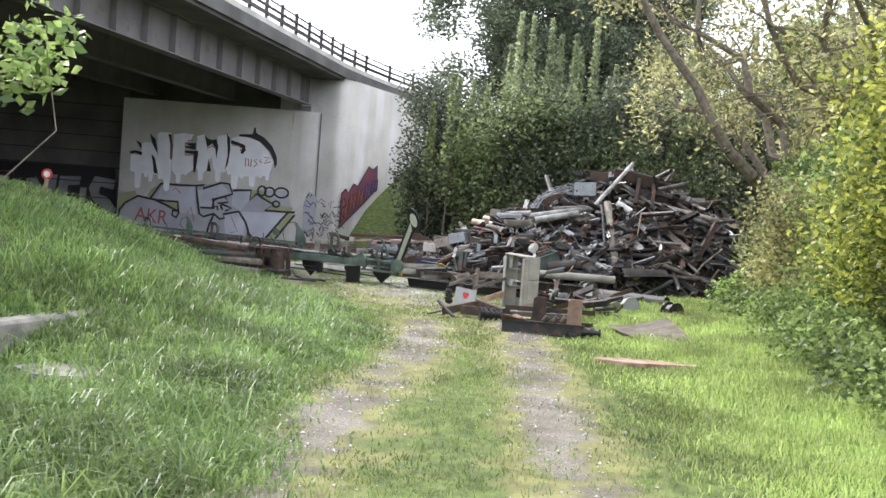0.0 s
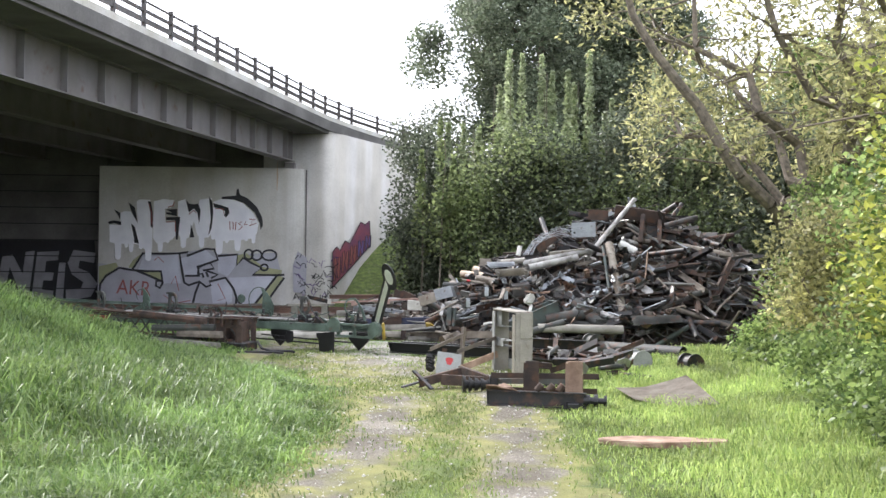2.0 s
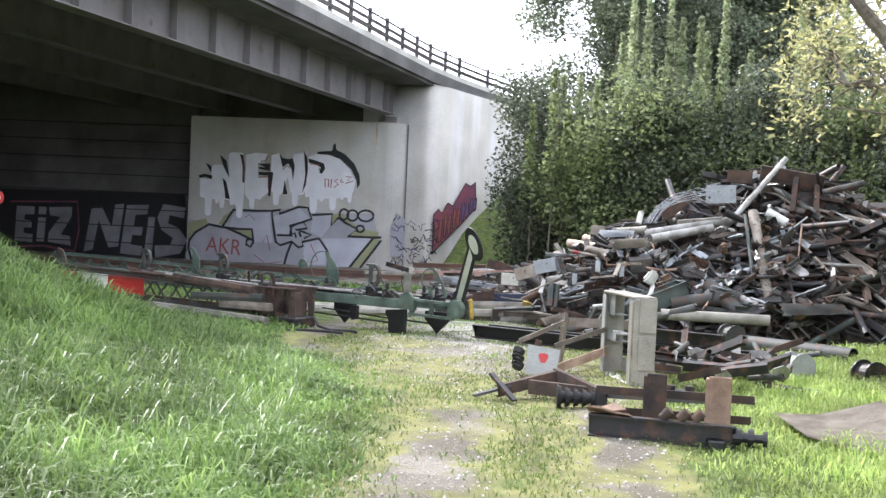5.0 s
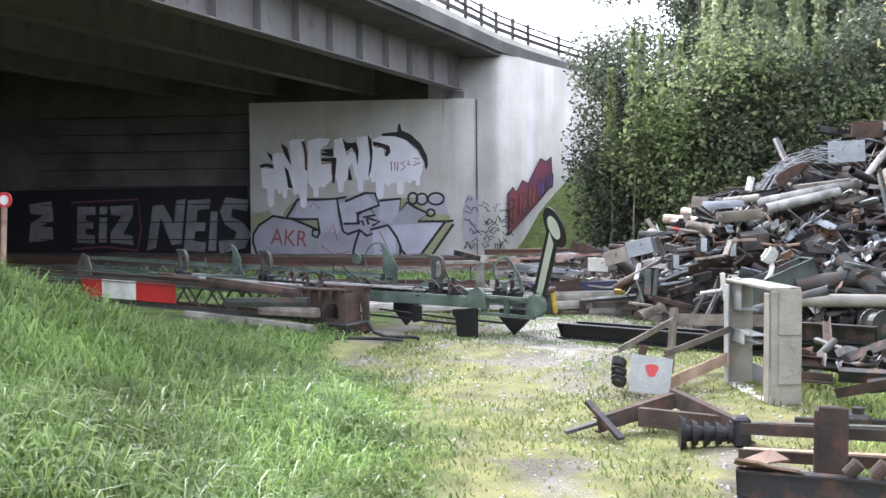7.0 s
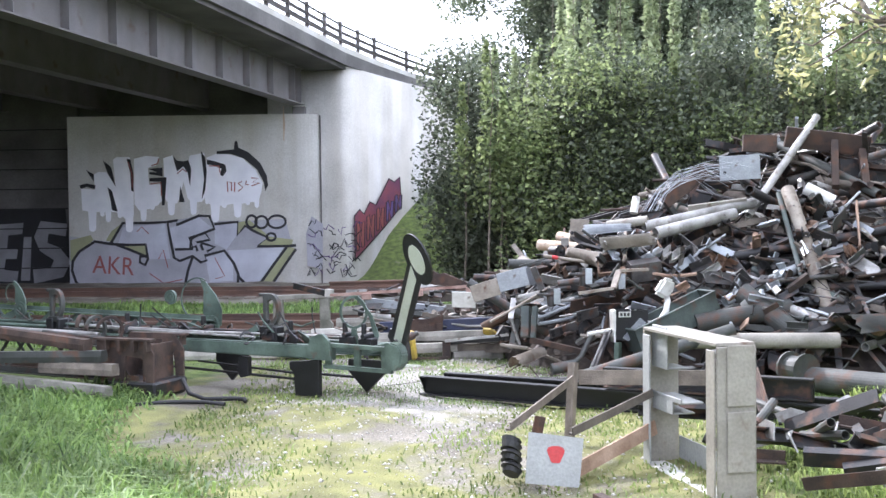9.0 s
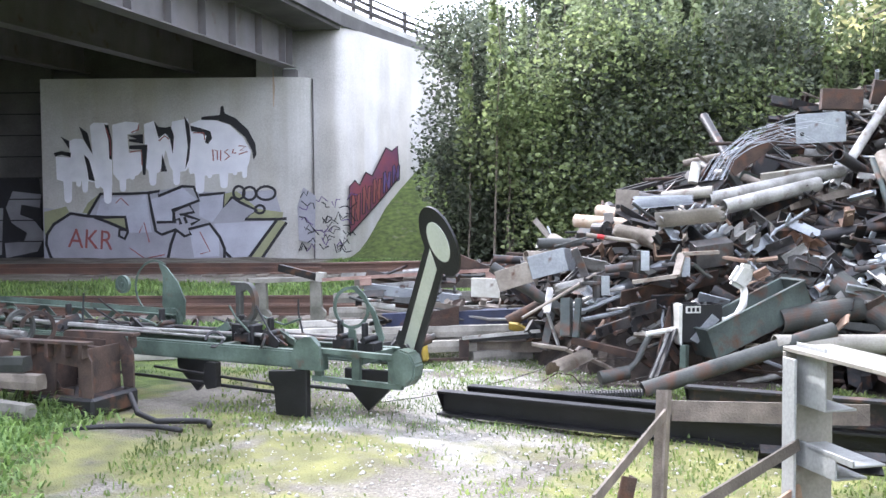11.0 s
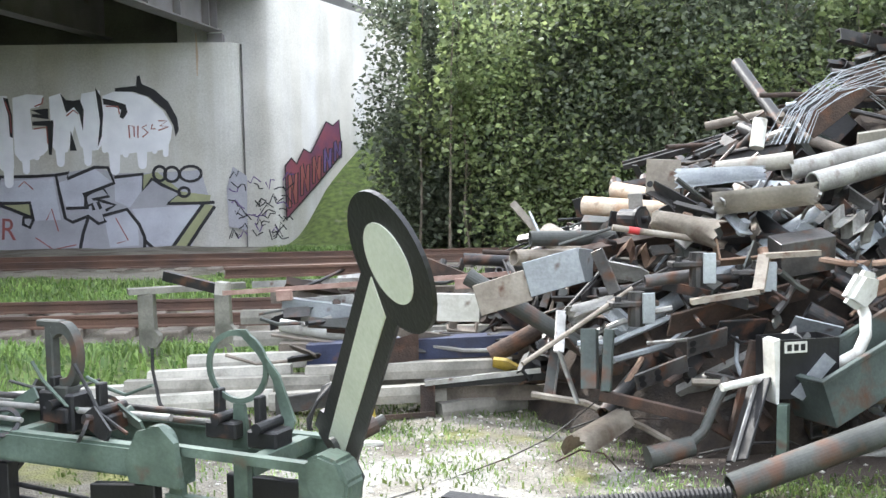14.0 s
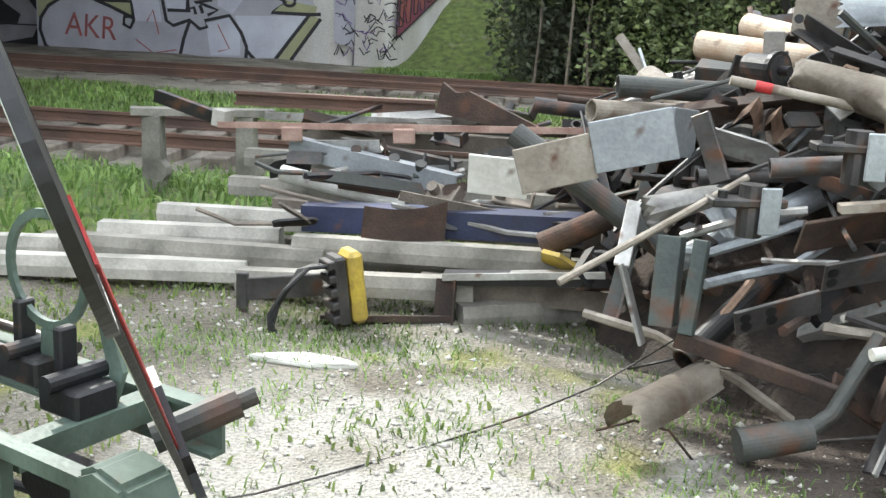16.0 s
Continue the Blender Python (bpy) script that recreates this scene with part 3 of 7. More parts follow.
def leaf_mesh(name, centres, normals_up, size, mat, parent=None, longer=1.7):
    """Folded leaves, two triangles each, at these places, turned at random."""
    n = len(centres)
    d = RNG.normal(size=(n, 3))
    d[:, 2] = d[:, 2] * 0.6 + normals_up
    d /= np.linalg.norm(d, axis=1)[:, None]
    s = np.cross(d, RNG.normal(size=(n, 3)))
    s /= np.linalg.norm(s, axis=1)[:, None] + 1e-9
    k = np.cross(d, s)
    w = (size * RNG.uniform(0.6, 1.35, n))[:, None]
    a, c = centres - d * w * longer * 0.5, centres + d * w * longer * 0.5
    l, r = centres + s * w * 0.5 + k * w * 0.12, centres - s * w * 0.5 + k * w * 0.12
    v = np.stack([a, r, c, l], 1).reshape(-1, 3)
    i = np.arange(n)[:, None] * 4
    f = np.concatenate([np.concatenate([i, i + 1, i + 2], 1), np.concatenate([i, i + 2, i + 3], 1)], 0)
    return from_arrays(name, v, f, mat, parent)


def clumps(centres, radii, n_each, squash=0.8):
    """Points thick near the surface of uneven clumps."""
    out = []
    for c, r, n in zip(centres, radii, n_each):
        u = RNG.normal(size=(int(n), 3))
        u /= np.linalg.norm(u, axis=1)[:, None]
        rad = r * (0.25 + 1.0 * RNG.uniform(0, 1, int(n)) ** 0.75)
        p = u * rad[:, None]
        p[:, 2] *= squash
        out.append(p + c)
    return np.concatenate(out)


def limb(bm, p, q, r0, r1, wob=0.1, n=5, seg=7):
    """A crooked tapering branch; gives back its points."""
    p, q = Vector(p), Vector(q)
    pts = [p.lerp(q, i / n) + Vector(RNG.normal(size=3) * wob * (0 if i in (0, n) else 1)) for i in range(n + 1)]
    for i in range(n):
        tube(bm, pts[i], pts[i + 1], r0 + (r1 - r0) * i / n, r0 + (r1 - r0) * (i + 1) / n, seg, cap=False)
    return pts


def shrub(name, base, spans, leaves, size, mat, label, category="shrub", stems=9, stem_r=0.03, group="", up=0.1, longer=1.7, squash=0.9):
    """spans: clumps (x, y, z, radius) of leaves round stems that rise from the base."""
    t = thing(name, pose(*base), label, category, group)
    inv = np.array(base)
    cs = [np.array(s[:3]) - inv for s in spans]
    rs = [s[3] for s in spans]
    tot = sum(r ** 2 for r in rs)
    pts = clumps(cs, rs, [leaves * r ** 2 / tot for r in rs], squash)
    pts = pts[pts[:, 2] + base[2] > ground_z(pts[:, 0] + base[0], pts[:, 1] + base[1]) + 0.02]
    leaf_mesh("crown", pts, up, size, mat, t, longer)
    bm = bmesh.new()
    for k in range(stems):
        c = cs[int(RNG.integers(len(cs)))]
        foot = Vector((c[0] * 0.45, c[1] * 0.45, 0.0))
        foot.z = float(ground_z(foot.x + base[0], foot.y + base[1])) - base[2] - 0.05
        limb(bm, foot, c, stem_r, stem_r * 0.35, 0.08 + 0.06 * abs(c[2]))
    part("trunk", bm, "bark", t)
    return t


# ---- trees and bushes ----
def hedge_behind():
    spans = []
    for x in np.arange(-0.75, 17, 1.4):
        y = 40.2 - 0.12 * x + RNG.uniform(-1.0, 0.8)
        rise = RNG.uniform(-0.5, 1.3)
        for z, r in ((0.6, 1.5), (1.8, 1.5), (3.0, 1.5), (4.2, 1.3), (5.1, 0.9)):
            spans.append((x + RNG.uniform(-0.5, 0.5), y + RNG.uniform(-0.5, 0.5), z + RNG.uniform(-0.4, 0.4) + rise * max(0, z - 2) / 3, r * RNG.uniform(0.8, 1.15)))
    for k in range(26):
        x, y = RNG.uniform(-0.6, 2.2), RNG.uniform(42.5, 50)
        spans.append((x + 0.22 * (y - 44), y, float(ground_z(x, y)) + RNG.uniform(0.3, 1.8), RNG.uniform(0.7, 1.2)))
    shrub("evergreen_thicket", (6, 40.5, -0.35), spans, 260000, 0.085, "leaf_dark", "dense dark green thicket behind the far track", "thicket", 16, 0.05, squash=0.95)
    fresh = [(RNG.uniform(0.3, 15), 38.2 + RNG.uniform(-0.5, 0.8), RNG.uniform(0.2, 5.4), RNG.uniform(0.6, 1.3)) for _ in range(60)]
    shrub("sapling_growth", (6, 39.2, -0.35), fresh, 34000, 0.08, "leaf_sapling", "lighter green saplings in front of the dark thicket", "shrub", 22, 0.025)
    for k in range(72):
        front = k >= 44
        x = (-0.9 + 0.5 * (k - 44) if front else 0.3 + 0.36 * k) + RNG.uniform(-0.3, 0.3)
        h = RNG.uniform(4.6, 6.9) if front else RNG.uniform(6.4, 9.4) - (0.8 if x < 1.2 else 0)
        base = (x, (38.7 if front else 40.2 - 0.1 * x) + RNG.uniform(-0.7, 0.8), -0.35)
        t = thing("upright_shoot", pose(*base), "tall upright leafy shoot rising from the thicket", "shrub", "shoots over the thicket")
        bm = bmesh.new()
        limb(bm, (0, 0, 0), (RNG.uniform(-0.2, 0.2), 0, h), 0.035, 0.008, 0.05)
        part("stem", bm, "bark", t)
        n = 380 if front else 700
        zz = h * (0.3 + 0.7 * RNG.uniform(0, 1, n) ** 0.8)
        rad = 0.34 * np.clip(1.15 - (zz / h - 0.4) * 1.6, 0.1, 1.2) * RNG.uniform(0.3, 1.0, n)
        a = RNG.uniform(0, 6.283, n)
        leaf_mesh("foliage", np.stack([rad * np.cos(a), rad * np.sin(a), zz], -1), 0.5, 0.105, "leaf_sapling" if front else "leaf_shoot", t)


def tall_tree(base, h, r, leaves, mat, label, low=0.25):
    t = thing("tree", pose(*base), label, "tree")
    bm = bmesh.new()
    limb(bm, (0, 0, -0.2), (0.2, 0, h * 0.93), h * 0.018, 0.03, 0.12, 8, 9)
    cs, rs = [], []
    for k in range(110):
        f = low + (1 - low) * (k + 0.5) / 110
        a = k * 2.4
        reach = r * (1.05 - abs(f - 0.45) * 1.15) * RNG.uniform(0.35, 1.05)
        c = np.array([math.cos(a) * reach, math.sin(a) * reach, f * h])
        limb(bm, (0, 0, f * h - reach * 0.35), c, 0.07, 0.02, 0.15)
        cs.append(c)
        rs.append(r * RNG.uniform(0.12, 0.27))
    part("trunk", bm, "bark", t)
    leaf_mesh("crown", clumps(cs, rs, [leaves * 1.6 / 110] * 110, 0.8), 0.0, 0.115, mat, t)
    return t


def willow():
    base = (7.3, 20.5, 0.2)
    t = thing("willow_tree", pose(*base), "old willow with bare grey limbs and thin olive foliage", "tree")
    bm = bmesh.new()
    cs, rs = [], []
    ends = [(-2.6, -2.6, 6.2), (-1.6, -5.0, 5.2), (-0.2, -6.0, 6.4), (1.2, -4.5, 6.6), (-3.2, 0.6, 6.8), (-2.8, 3.4, 6.0), (0.8, 1.5, 8.0), (2.8, -2.0, 6.0), (-0.8, -3.2, 7.6), (-2.2, 4.8, 4.6), (0.4, -7.4, 4.6), (2.6, 3.0, 6.2)]
    for k in range(3):
        limb(bm, (0.25 * math.cos(k * 2.1), 0.25 * math.sin(k * 2.1), -0.3), (0.7 * math.cos(k * 2.1), 0.7 * math.sin(k * 2.1), 2.6), 0.2, 0.14, 0.06, 4, 10)
    for k, e in enumerate(ends):
        s = (0.6 * math.cos(k), 0.6 * math.sin(k), 1.6 + 0.15 * (k % 4))
        pts = limb(bm, s, e, 0.11, 0.03, 0.22, 7, 8)
        for p in pts[3:]:
            for j in range(5):
                q = p + Vector((RNG.normal() * 0.9, RNG.normal() * 0.9, RNG.uniform(-0.5, 1.0)))
                limb(bm, p, q, 0.026, 0.008, 0.08, 3, 5)
                cs.append(np.array(q))
                rs.append(RNG.uniform(0.35, 0.7))
    lean = limb(bm, (-0.2, -0.3, 0.9), (-2.35, -1.5, 2.7), 0.15, 0.10, 0.05, 5, 10)
    lean = limb(bm, (-2.35, -1.5, 2.7), (-4.1, -1.6, 5.2), 0.10, 0.06, 0.08, 5, 9)
    limb(bm, (-4.1, -1.6, 5.2), (-4.9, -1.9, 6.6), 0.06, 0.02, 0.08, 4, 8)
    part("trunk", bm, "bark", t)
    leaf_mesh("crown", clumps(cs, rs, [85] * len(cs), 1.2), -0.4, 0.046, "leaf_willow", t, 2.8)


def right_hedge():
    for k, (y0, y1, mat, label, dx, top) in enumerate((
            (8.0, 12.2, "leaf_yellow", "bright yellow-green roadside bush in sunlight", -0.05, 3.3),
            (12.0, 14.4, "leaf_mid", "green hedge bush with small shining leaves", 0.55, 2.5),
            (14.2, 17.2, "leaf_willow", "olive green bush beside the scrap heap", 0.45, 2.4),
            (17.0, 20.4, "leaf_mid", "green bush overhanging the end of the scrap heap", 0.9, 2.5))):
        spans = []
        for j in range(26):
            y = RNG.uniform(y0, y1)
            z = RNG.uniform(0.2, top)
            x = 4.1 + 0.06 * (y - 8) + dx + RNG.uniform(0, 2.6) + 0.22 * max(0, 1.4 - z)
            spans.append((x + 0.2, y, z + 0.2, RNG.uniform(0.5, 1.0)))
        shrub("hedge_bush", (5.2, (y0 + y1) / 2, 0.2), spans, 62000, 0.048, mat, label, "bush", 14, 0.022, "roadside bushes", 0.3)
    # low growth at the foot of the hedge
    spans = [(3.55 + 0.1 * (y - 7) + RNG.uniform(0, 0.8), y, RNG.uniform(0.05, 0.4), RNG.uniform(0.25, 0.5)) for y in np.arange(6.2, 17.5, 0.28)]
    shrub("low_brambles", (4.2, 12, 0.1), spans, 40000, 0.045, "leaf_mid", "low nettles and brambles at the foot of the hedge", "bramble", 10, 0.01, "", 0.5)


def left_branch():
    spans = [(-4.6 + 0.33 * k + RNG.uniform(-0.15, 0.15), 8.6 + RNG.uniform(-0.3, 0.3), 2.45 - 0.05 * k + RNG.uniform(-0.3, 0.35), RNG.uniform(0.22, 0.36)) for k in range(5)]
    spans += [(-5.2 + RNG.uniform(-0.8, 0.7), 8.9 + RNG.uniform(-0.6, 0.6), 1.2 + RNG.uniform(0, 1.7), 0.5) for k in range(12)]
    shrub("elder_bush", (-5.2, 8.9, 0.35), spans, 5200, 0.07, "leaf_mid", "dark green bush reaching over the grass bank", "bush", 7, 0.012, "", 0.0)


hedge_behind()
tall_tree((4.6, 57, 3.0), 19, 5.6, 90000, "leaf_tree", "tall dark evergreen tree behind the thicket")
tall_tree((9.5, 60, 2.0), 18, 5.5, 80000, "leaf_tree", "tall dark tree behind the thicket")
tall_tree((17, 50, 0.0), 11, 4.6, 42000, "leaf_mid", "broad green tree behind the thicket")
tall_tree((14.5, 31, 0.2), 8.5, 3.8, 40000, "leaf_willow", "olive green tree beyond the scrap heap")
willow()
right_hedge()
left_branch()


def blades(name, x, y, height, lean, width, mat, label, category="grass"):
    n = len(x)
    z = ground_z(x, y) - 0.01
    a = RNG.uniform(0, 6.283, n)
    h = height * RNG.uniform(0.5, 1.25, n)
    b = RNG.uniform(0, 6.283, n)
    ln = lean * h * RNG.uniform(0.2, 1.2, n)
    base = np.stack([x, y, z], -1)
    side = np.stack([np.cos(a), np.sin(a), np.zeros(n)], -1) * (width * RNG.uniform(0.6, 1.3, n))[:, None]
    off = np.stack([np.cos(b) * ln, np.sin(b) * ln, np.zeros(n)], -1)
    mid = base + off * 0.35 + np.stack([np.zeros(n), np.zeros(n), h * 0.6], -1)
    tip = base + off + np.stack([np.zeros(n), np.zeros(n), h * (1 - 0.35 * lean)], -1)
    v = np.stack([base - side, base + side, mid - side * 0.75, mid + side * 0.75, tip], 1).reshape(-1, 3)
    i = np.arange(n)[:, None] * 5
    f = np.concatenate([i + np.array([[0, 1, 3]]), i + np.array([[0, 3, 2]]), i + np.array([[2, 3, 4]])], 0)
    return tagged(from_arrays(name, v, f, mat), label, category, kind="stuff")


def grass():
    # long wet grass on the bank
    n = 170000
    y = 1.8 + 17.5 * RNG.uniform(0, 1, n) ** 1.25
    x = bank_foot(y) + 0.1 - 0.25 * (1 - smooth(6, 10, y)) + RNG.normal(size=n) * 0.2 - 7.5 * RNG.uniform(0, 1, n) ** 1.5
    tuft = np.sin(x * 2.3 + y * 1.1) * np.sin(y * 1.9 - x) + RNG.normal(size=n) * 0.5
    k = tuft > -0.75
    blades("bank_grass", x[k], y[k], (0.16 + 0.10 * np.clip(tuft[k], -0.5, 1.4)) * (0.45 + 0.55 * smooth(-0.3, 0.6, bank_foot(y[k]) - x[k])), 1.25, 0.005 + 0.0003 * y[k], "grass", "long lush green grass on the bank")
    n = 16000
    y = 3.0 + 15.5 * RNG.uniform(0, 1, n)
    x = bank_foot(y) - 0.2 - 6.5 * RNG.uniform(0, 1, n) ** 1.3
    blades("long_grass", x, y, 0.30, 1.5, 0.006, "grass", "long arching pale grass blades on the bank")
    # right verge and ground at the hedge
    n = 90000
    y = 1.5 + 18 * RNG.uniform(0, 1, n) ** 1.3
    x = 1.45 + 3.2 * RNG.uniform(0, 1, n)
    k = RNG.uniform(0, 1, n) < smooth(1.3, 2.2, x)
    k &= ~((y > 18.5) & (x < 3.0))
    # blades take the copy that has sunshine painted in
    blades("verge_grass", x[k], y[k], 0.09 + 0.13 * smooth(1.8, 3.4, x[k]), 1.0, 0.0035 + 0.0002 * y[k], "grass_sun", "bright green grass verge below the hedge, sun in its colour")
    # short yellowish growth between and beside the ruts, thin over the yard
    n = 170000
    y = 1.4 + 21 * RNG.uniform(0, 1, n) ** 1.15
    x = RNG.uniform(-2.4, 2.6, n)
    b = bare(x, y)
    patch = np.sin(x * 3.1 + 1.3 * np.sin(y * 1.7)) * np.sin(y * 2.1 + x) * 0.35
    k = RNG.uniform(0, 1, n) < np.clip(0.85 - 1.05 * b + patch, 0.05, 1) ** 1.4
    k &= ~((y > 20.2) & (x > 0.2))
    blades("yard_grass", x[k], y[k], 0.045 + 0.03 * (RNG.uniform(0, 1, k.sum()) ** 3), 0.8, 0.003 + 0.0002 * y[k], "grass_yellow", "short yellowish grass and moss on the yard")
    # tufts along the foot of the stack and the heap
    n = 15000
    c = RNG.integers(0, 130, n)
    cx = np.concatenate([RNG.uniform(-4.4, 0.4, 48), RNG.uniform(0.3, 3.2, 42), RNG.uniform(-1.6, 0.9, 40)])
    cy = np.concatenate([RNG.uniform(20.9, 22.6, 48), RNG.uniform(18.9, 20.1, 42), RNG.uniform(18.9, 21.2, 40)])
    x, y = cx[c] + RNG.normal(size=n) * 0.16, cy[c] + RNG.normal(size=n) * 0.12
    blades("grass_tufts", x, y, 0.06, 1.0, 0.0035, "grass", "tufts of grass at the foot of the scrap")
    # strip along the railway
    n = 60000
    y = RNG.uniform(22.5, 42.4, n)
    x = RNG.uniform(-13, 5, n)
    k = (np.abs(y - 28.6) > 1.5) & (np.abs(y - 37.0) > 1.9)
    k &= ~((x < -4.5) & (y > 33.8))
    blades("trackside_grass", x[k], y[k], 0.16, 0.9, 0.012, "grass", "green grass between the tracks")


grass()


def loose_stones():
    """Pebbles over the bare ground."""
    n = 22000
    y = 2 + 20.5 * RNG.uniform(0, 1, n) ** 0.6
    x = RNG.uniform(-2.0, 2.2, n)
    k = RNG.uniform(0, 1, n) < bare(x, y) * 0.9 + 0.03
    x, y = x[k], y[k]
    n = len(x)
    r = 0.004 + 0.015 * RNG.uniform(0, 1, n) ** 4
    base = np.array([[1, 0, 0], [0, 1, 0], [-1, 0, 0], [0, -1, 0], [0, 0, 0.7], [0, 0, -0.5]])
    v = np.stack([x, y, ground_z(x, y) + 0.002], -1)[:, None, :] + base[None] * r[:, None, None] * RNG.uniform(0.6, 1.4, (n, 6, 3))
    f = np.array([[0, 1, 4], [1, 2, 4], [2, 3, 4], [3, 0, 4], [1, 0, 5], [2, 1, 5], [3, 2, 5], [0, 3, 5]])
    tagged(from_arrays("gravel_stones", v.reshape(-1, 3), (np.arange(n)[:, None, None] * 6 + f[None]).reshape(-1, 3), "stone"), "loose pale pebbles on the yard", "gravel", kind="stuff")


loose_stones()


# ---- spray paint on the abutment ----
def lettering(body, size, m, mat, parent, name, bold=0.0, sx=1.0, shear=0.0):
    """Flat letters in the x-z plane of the pose m, standing on its origin."""
    cu = bpy.data.curves.new(name, "FONT")
    cu.body, cu.size, cu.offset, cu.extrude, cu.shear = body, size, bold, 0.002, shear
    tmp = bpy.data.objects.new("tmp", cu)
    scene.collection.objects.link(tmp)
    me = bpy.data.meshes.new_from_object(tmp.evaluated_get(bpy.context.evaluated_depsgraph_get()))
    bpy.data.objects.remove(tmp)
    bpy.data.curves.remove(cu)
    me.materials.clear()
    me.materials.append(M[mat])
    me.transform(m @ pose(0, 0, 0, 90) @ Matrix.Diagonal((sx, 1, 1, 1)))
    ob = new(name, me)
    ob.parent = parent
    return ob


def flat(outline, layer, mat, parent, name="paint_field"):
    """A painted field on the wall: outline in wall metres, layer tells what lies over what."""
    bm = bmesh.new()
    plate(bm, outline, 0.003, pose(0, -0.004 * layer, 0))
    return part(name, bm, mat, parent)


def stroke(points, w, layer, mat, parent, name="paint_line", ends=1.0):
    """A painted line through points, thinner at its ends."""
    bm = bmesh.new()
    n = len(points)
    L, R = [], []
    for i, (x, z) in enumerate(points):
        a, b = points[max(0, i - 1)], points[min(n - 1, i + 1)]
        dx, dz = b[0] - a[0], b[1] - a[1]
        d = math.hypot(dx, dz) or 1
        ww = w * (ends if i in (0, n - 1) else 1.0) / 2
        L.append((x - dz / d * ww, z + dx / d * ww))
        R.append((x + dz / d * ww, z - dx / d * ww))
    y = -0.004 * layer
    vl, vr = [bm.verts.new((x, y, z)) for x, z in L], [bm.verts.new((x, y, z)) for x, z in R]
    for i in range(n - 1):
        bm.faces.new((vl[i], vr[i], vr[i + 1], vl[i + 1]))
    return part(name, bm, mat, parent)


def W(px, py):
    """Wall metres of a point on the mural's own drawing sheet."""
    return (-3.804 + px * 0.007368, 4.503 - py * 0.007278 + px * 0.00009)


def arc(cx, cy, rx, ry, a0, a1, n=10):
    return [W(cx + rx * math.cos(radians(a)), cy + ry * math.sin(radians(a))) for a in np.linspace(a0, a1, n)]


def news_piece():
    t = thing("graffiti_lettering", pose(-9.55, 42.645, 0, 0, 0, 1.7), "dripping white spray-paint letters with black shadow on concrete", "graffiti")
    # fat white letters, one field each
    letters = (((76, 250), (133, 255), (132, 190), (152, 180), (185, 182), (222, 244), (214, 130), (230, 118), (285, 120), (296, 180), (300, 240), (298, 372), (262, 384), (230, 356), (190, 348), (150, 352), (105, 350), (78, 342)),
               ((303, 128), (355, 116), (410, 122), (395, 160), (362, 168), (366, 240), (425, 238), (428, 300), (400, 330), (360, 345), (322, 350), (302, 322)),
               ((428, 128), (468, 116), (482, 178), (505, 150), (535, 152), (540, 120), (602, 110), (610, 180), (606, 296), (590, 318), (545, 322), (528, 300), (512, 232), (494, 300), (484, 322), (450, 330), (432, 300)),
               ((612, 130), (650, 116), (704, 118), (765, 138), (818, 188), (848, 244), (842, 285), (828, 322), (770, 330), (716, 332), (664, 338), (622, 330), (604, 290)))
    for k, pts in enumerate(letters):
        flat([W(*p) for p in pts], 4 + 0.2 * k, "spray_white", t, "letter")
    # black shadows that cut the letters apart
    for pts in (((68, 236), (100, 228), (137, 236), (136, 254), (100, 243), (76, 250)), ((98, 170), (132, 190), (131, 222), (118, 200)), ((172, 132), (206, 160), (223, 244), (190, 186)), ((188, 244), (208, 264), (230, 352), (206, 345), (200, 300)),
                ((272, 126), (288, 130), (300, 190), (299, 268), (289, 262), (287, 190)), ((365, 172), (424, 168), (424, 206), (368, 196), (368, 186), (400, 188)), ((368, 212), (440, 210), (440, 230), (368, 226)), ((415, 228), (440, 226), (430, 330), (420, 330)),
                ((468, 118), (486, 140), (512, 144), (534, 140), (546, 176), (540, 250), (530, 190), (512, 166), (486, 186)), ((498, 248), (516, 318), (492, 318)), ((588, 100), (606, 130), (612, 190), (604, 270), (588, 310), (600, 220)),
                ((612, 138), (650, 148), (690, 162), (696, 190), (680, 212), (668, 206), (674, 180), (640, 164), (614, 160))):
        flat([W(*p) for p in pts], 5.6, "spray_black", t, "letter_shadow")
    for pts in (((278, 140), (294, 190), (294, 250)), ((378, 160), (405, 150), (408, 130)), ((372, 238), (416, 232), (418, 290)), ((486, 196), (510, 176), (526, 190)), ((622, 166), (664, 168), (668, 196))):
        stroke([W(*p) for p in pts], 0.035, 6.6, "spray_brown", t)
    flat([W(*p) for p in ((655, 104), (728, 98), (732, 64), (742, 62), (748, 92), (790, 112), (838, 158), (866, 214), (870, 256), (858, 280), (852, 240), (826, 188), (770, 138), (716, 118), (655, 122))], 3, "spray_black", t, "outer_shadow")
    for px, top, bot, w in ((122, 330, 436, 38), (165, 340, 372, 24), (190, 340, 396, 28), (240, 350, 380, 26), (279, 350, 442, 38), (340, 335, 396, 30), (378, 330, 348, 26), (459, 320, 374, 34), (553, 310, 374, 32), (612, 290, 330, 24), (645, 320, 408, 42), (684, 325, 348, 26), (740, 320, 390, 38), (784, 320, 338, 24), (822, 300, 350, 24)):
        bm = bmesh.new()
        (x, z0), (_, z1), w = W(px, bot), W(px, top), w * 0.0073
        out = [(x - w / 2, z1), (x - w * 0.40, z0 + w / 2)] + [(x + w * 0.40 * math.cos(a), z0 + w * 0.40 + w * 0.40 * math.sin(a)) for a in np.linspace(math.pi, 2 * math.pi, 7)] + [(x + w * 0.40, z0 + w / 2), (x + w / 2, z1)]
        plate(bm, out, 0.003, pose(0, -0.021, 0))
        part("paint_drip", bm, "spray_white", t)
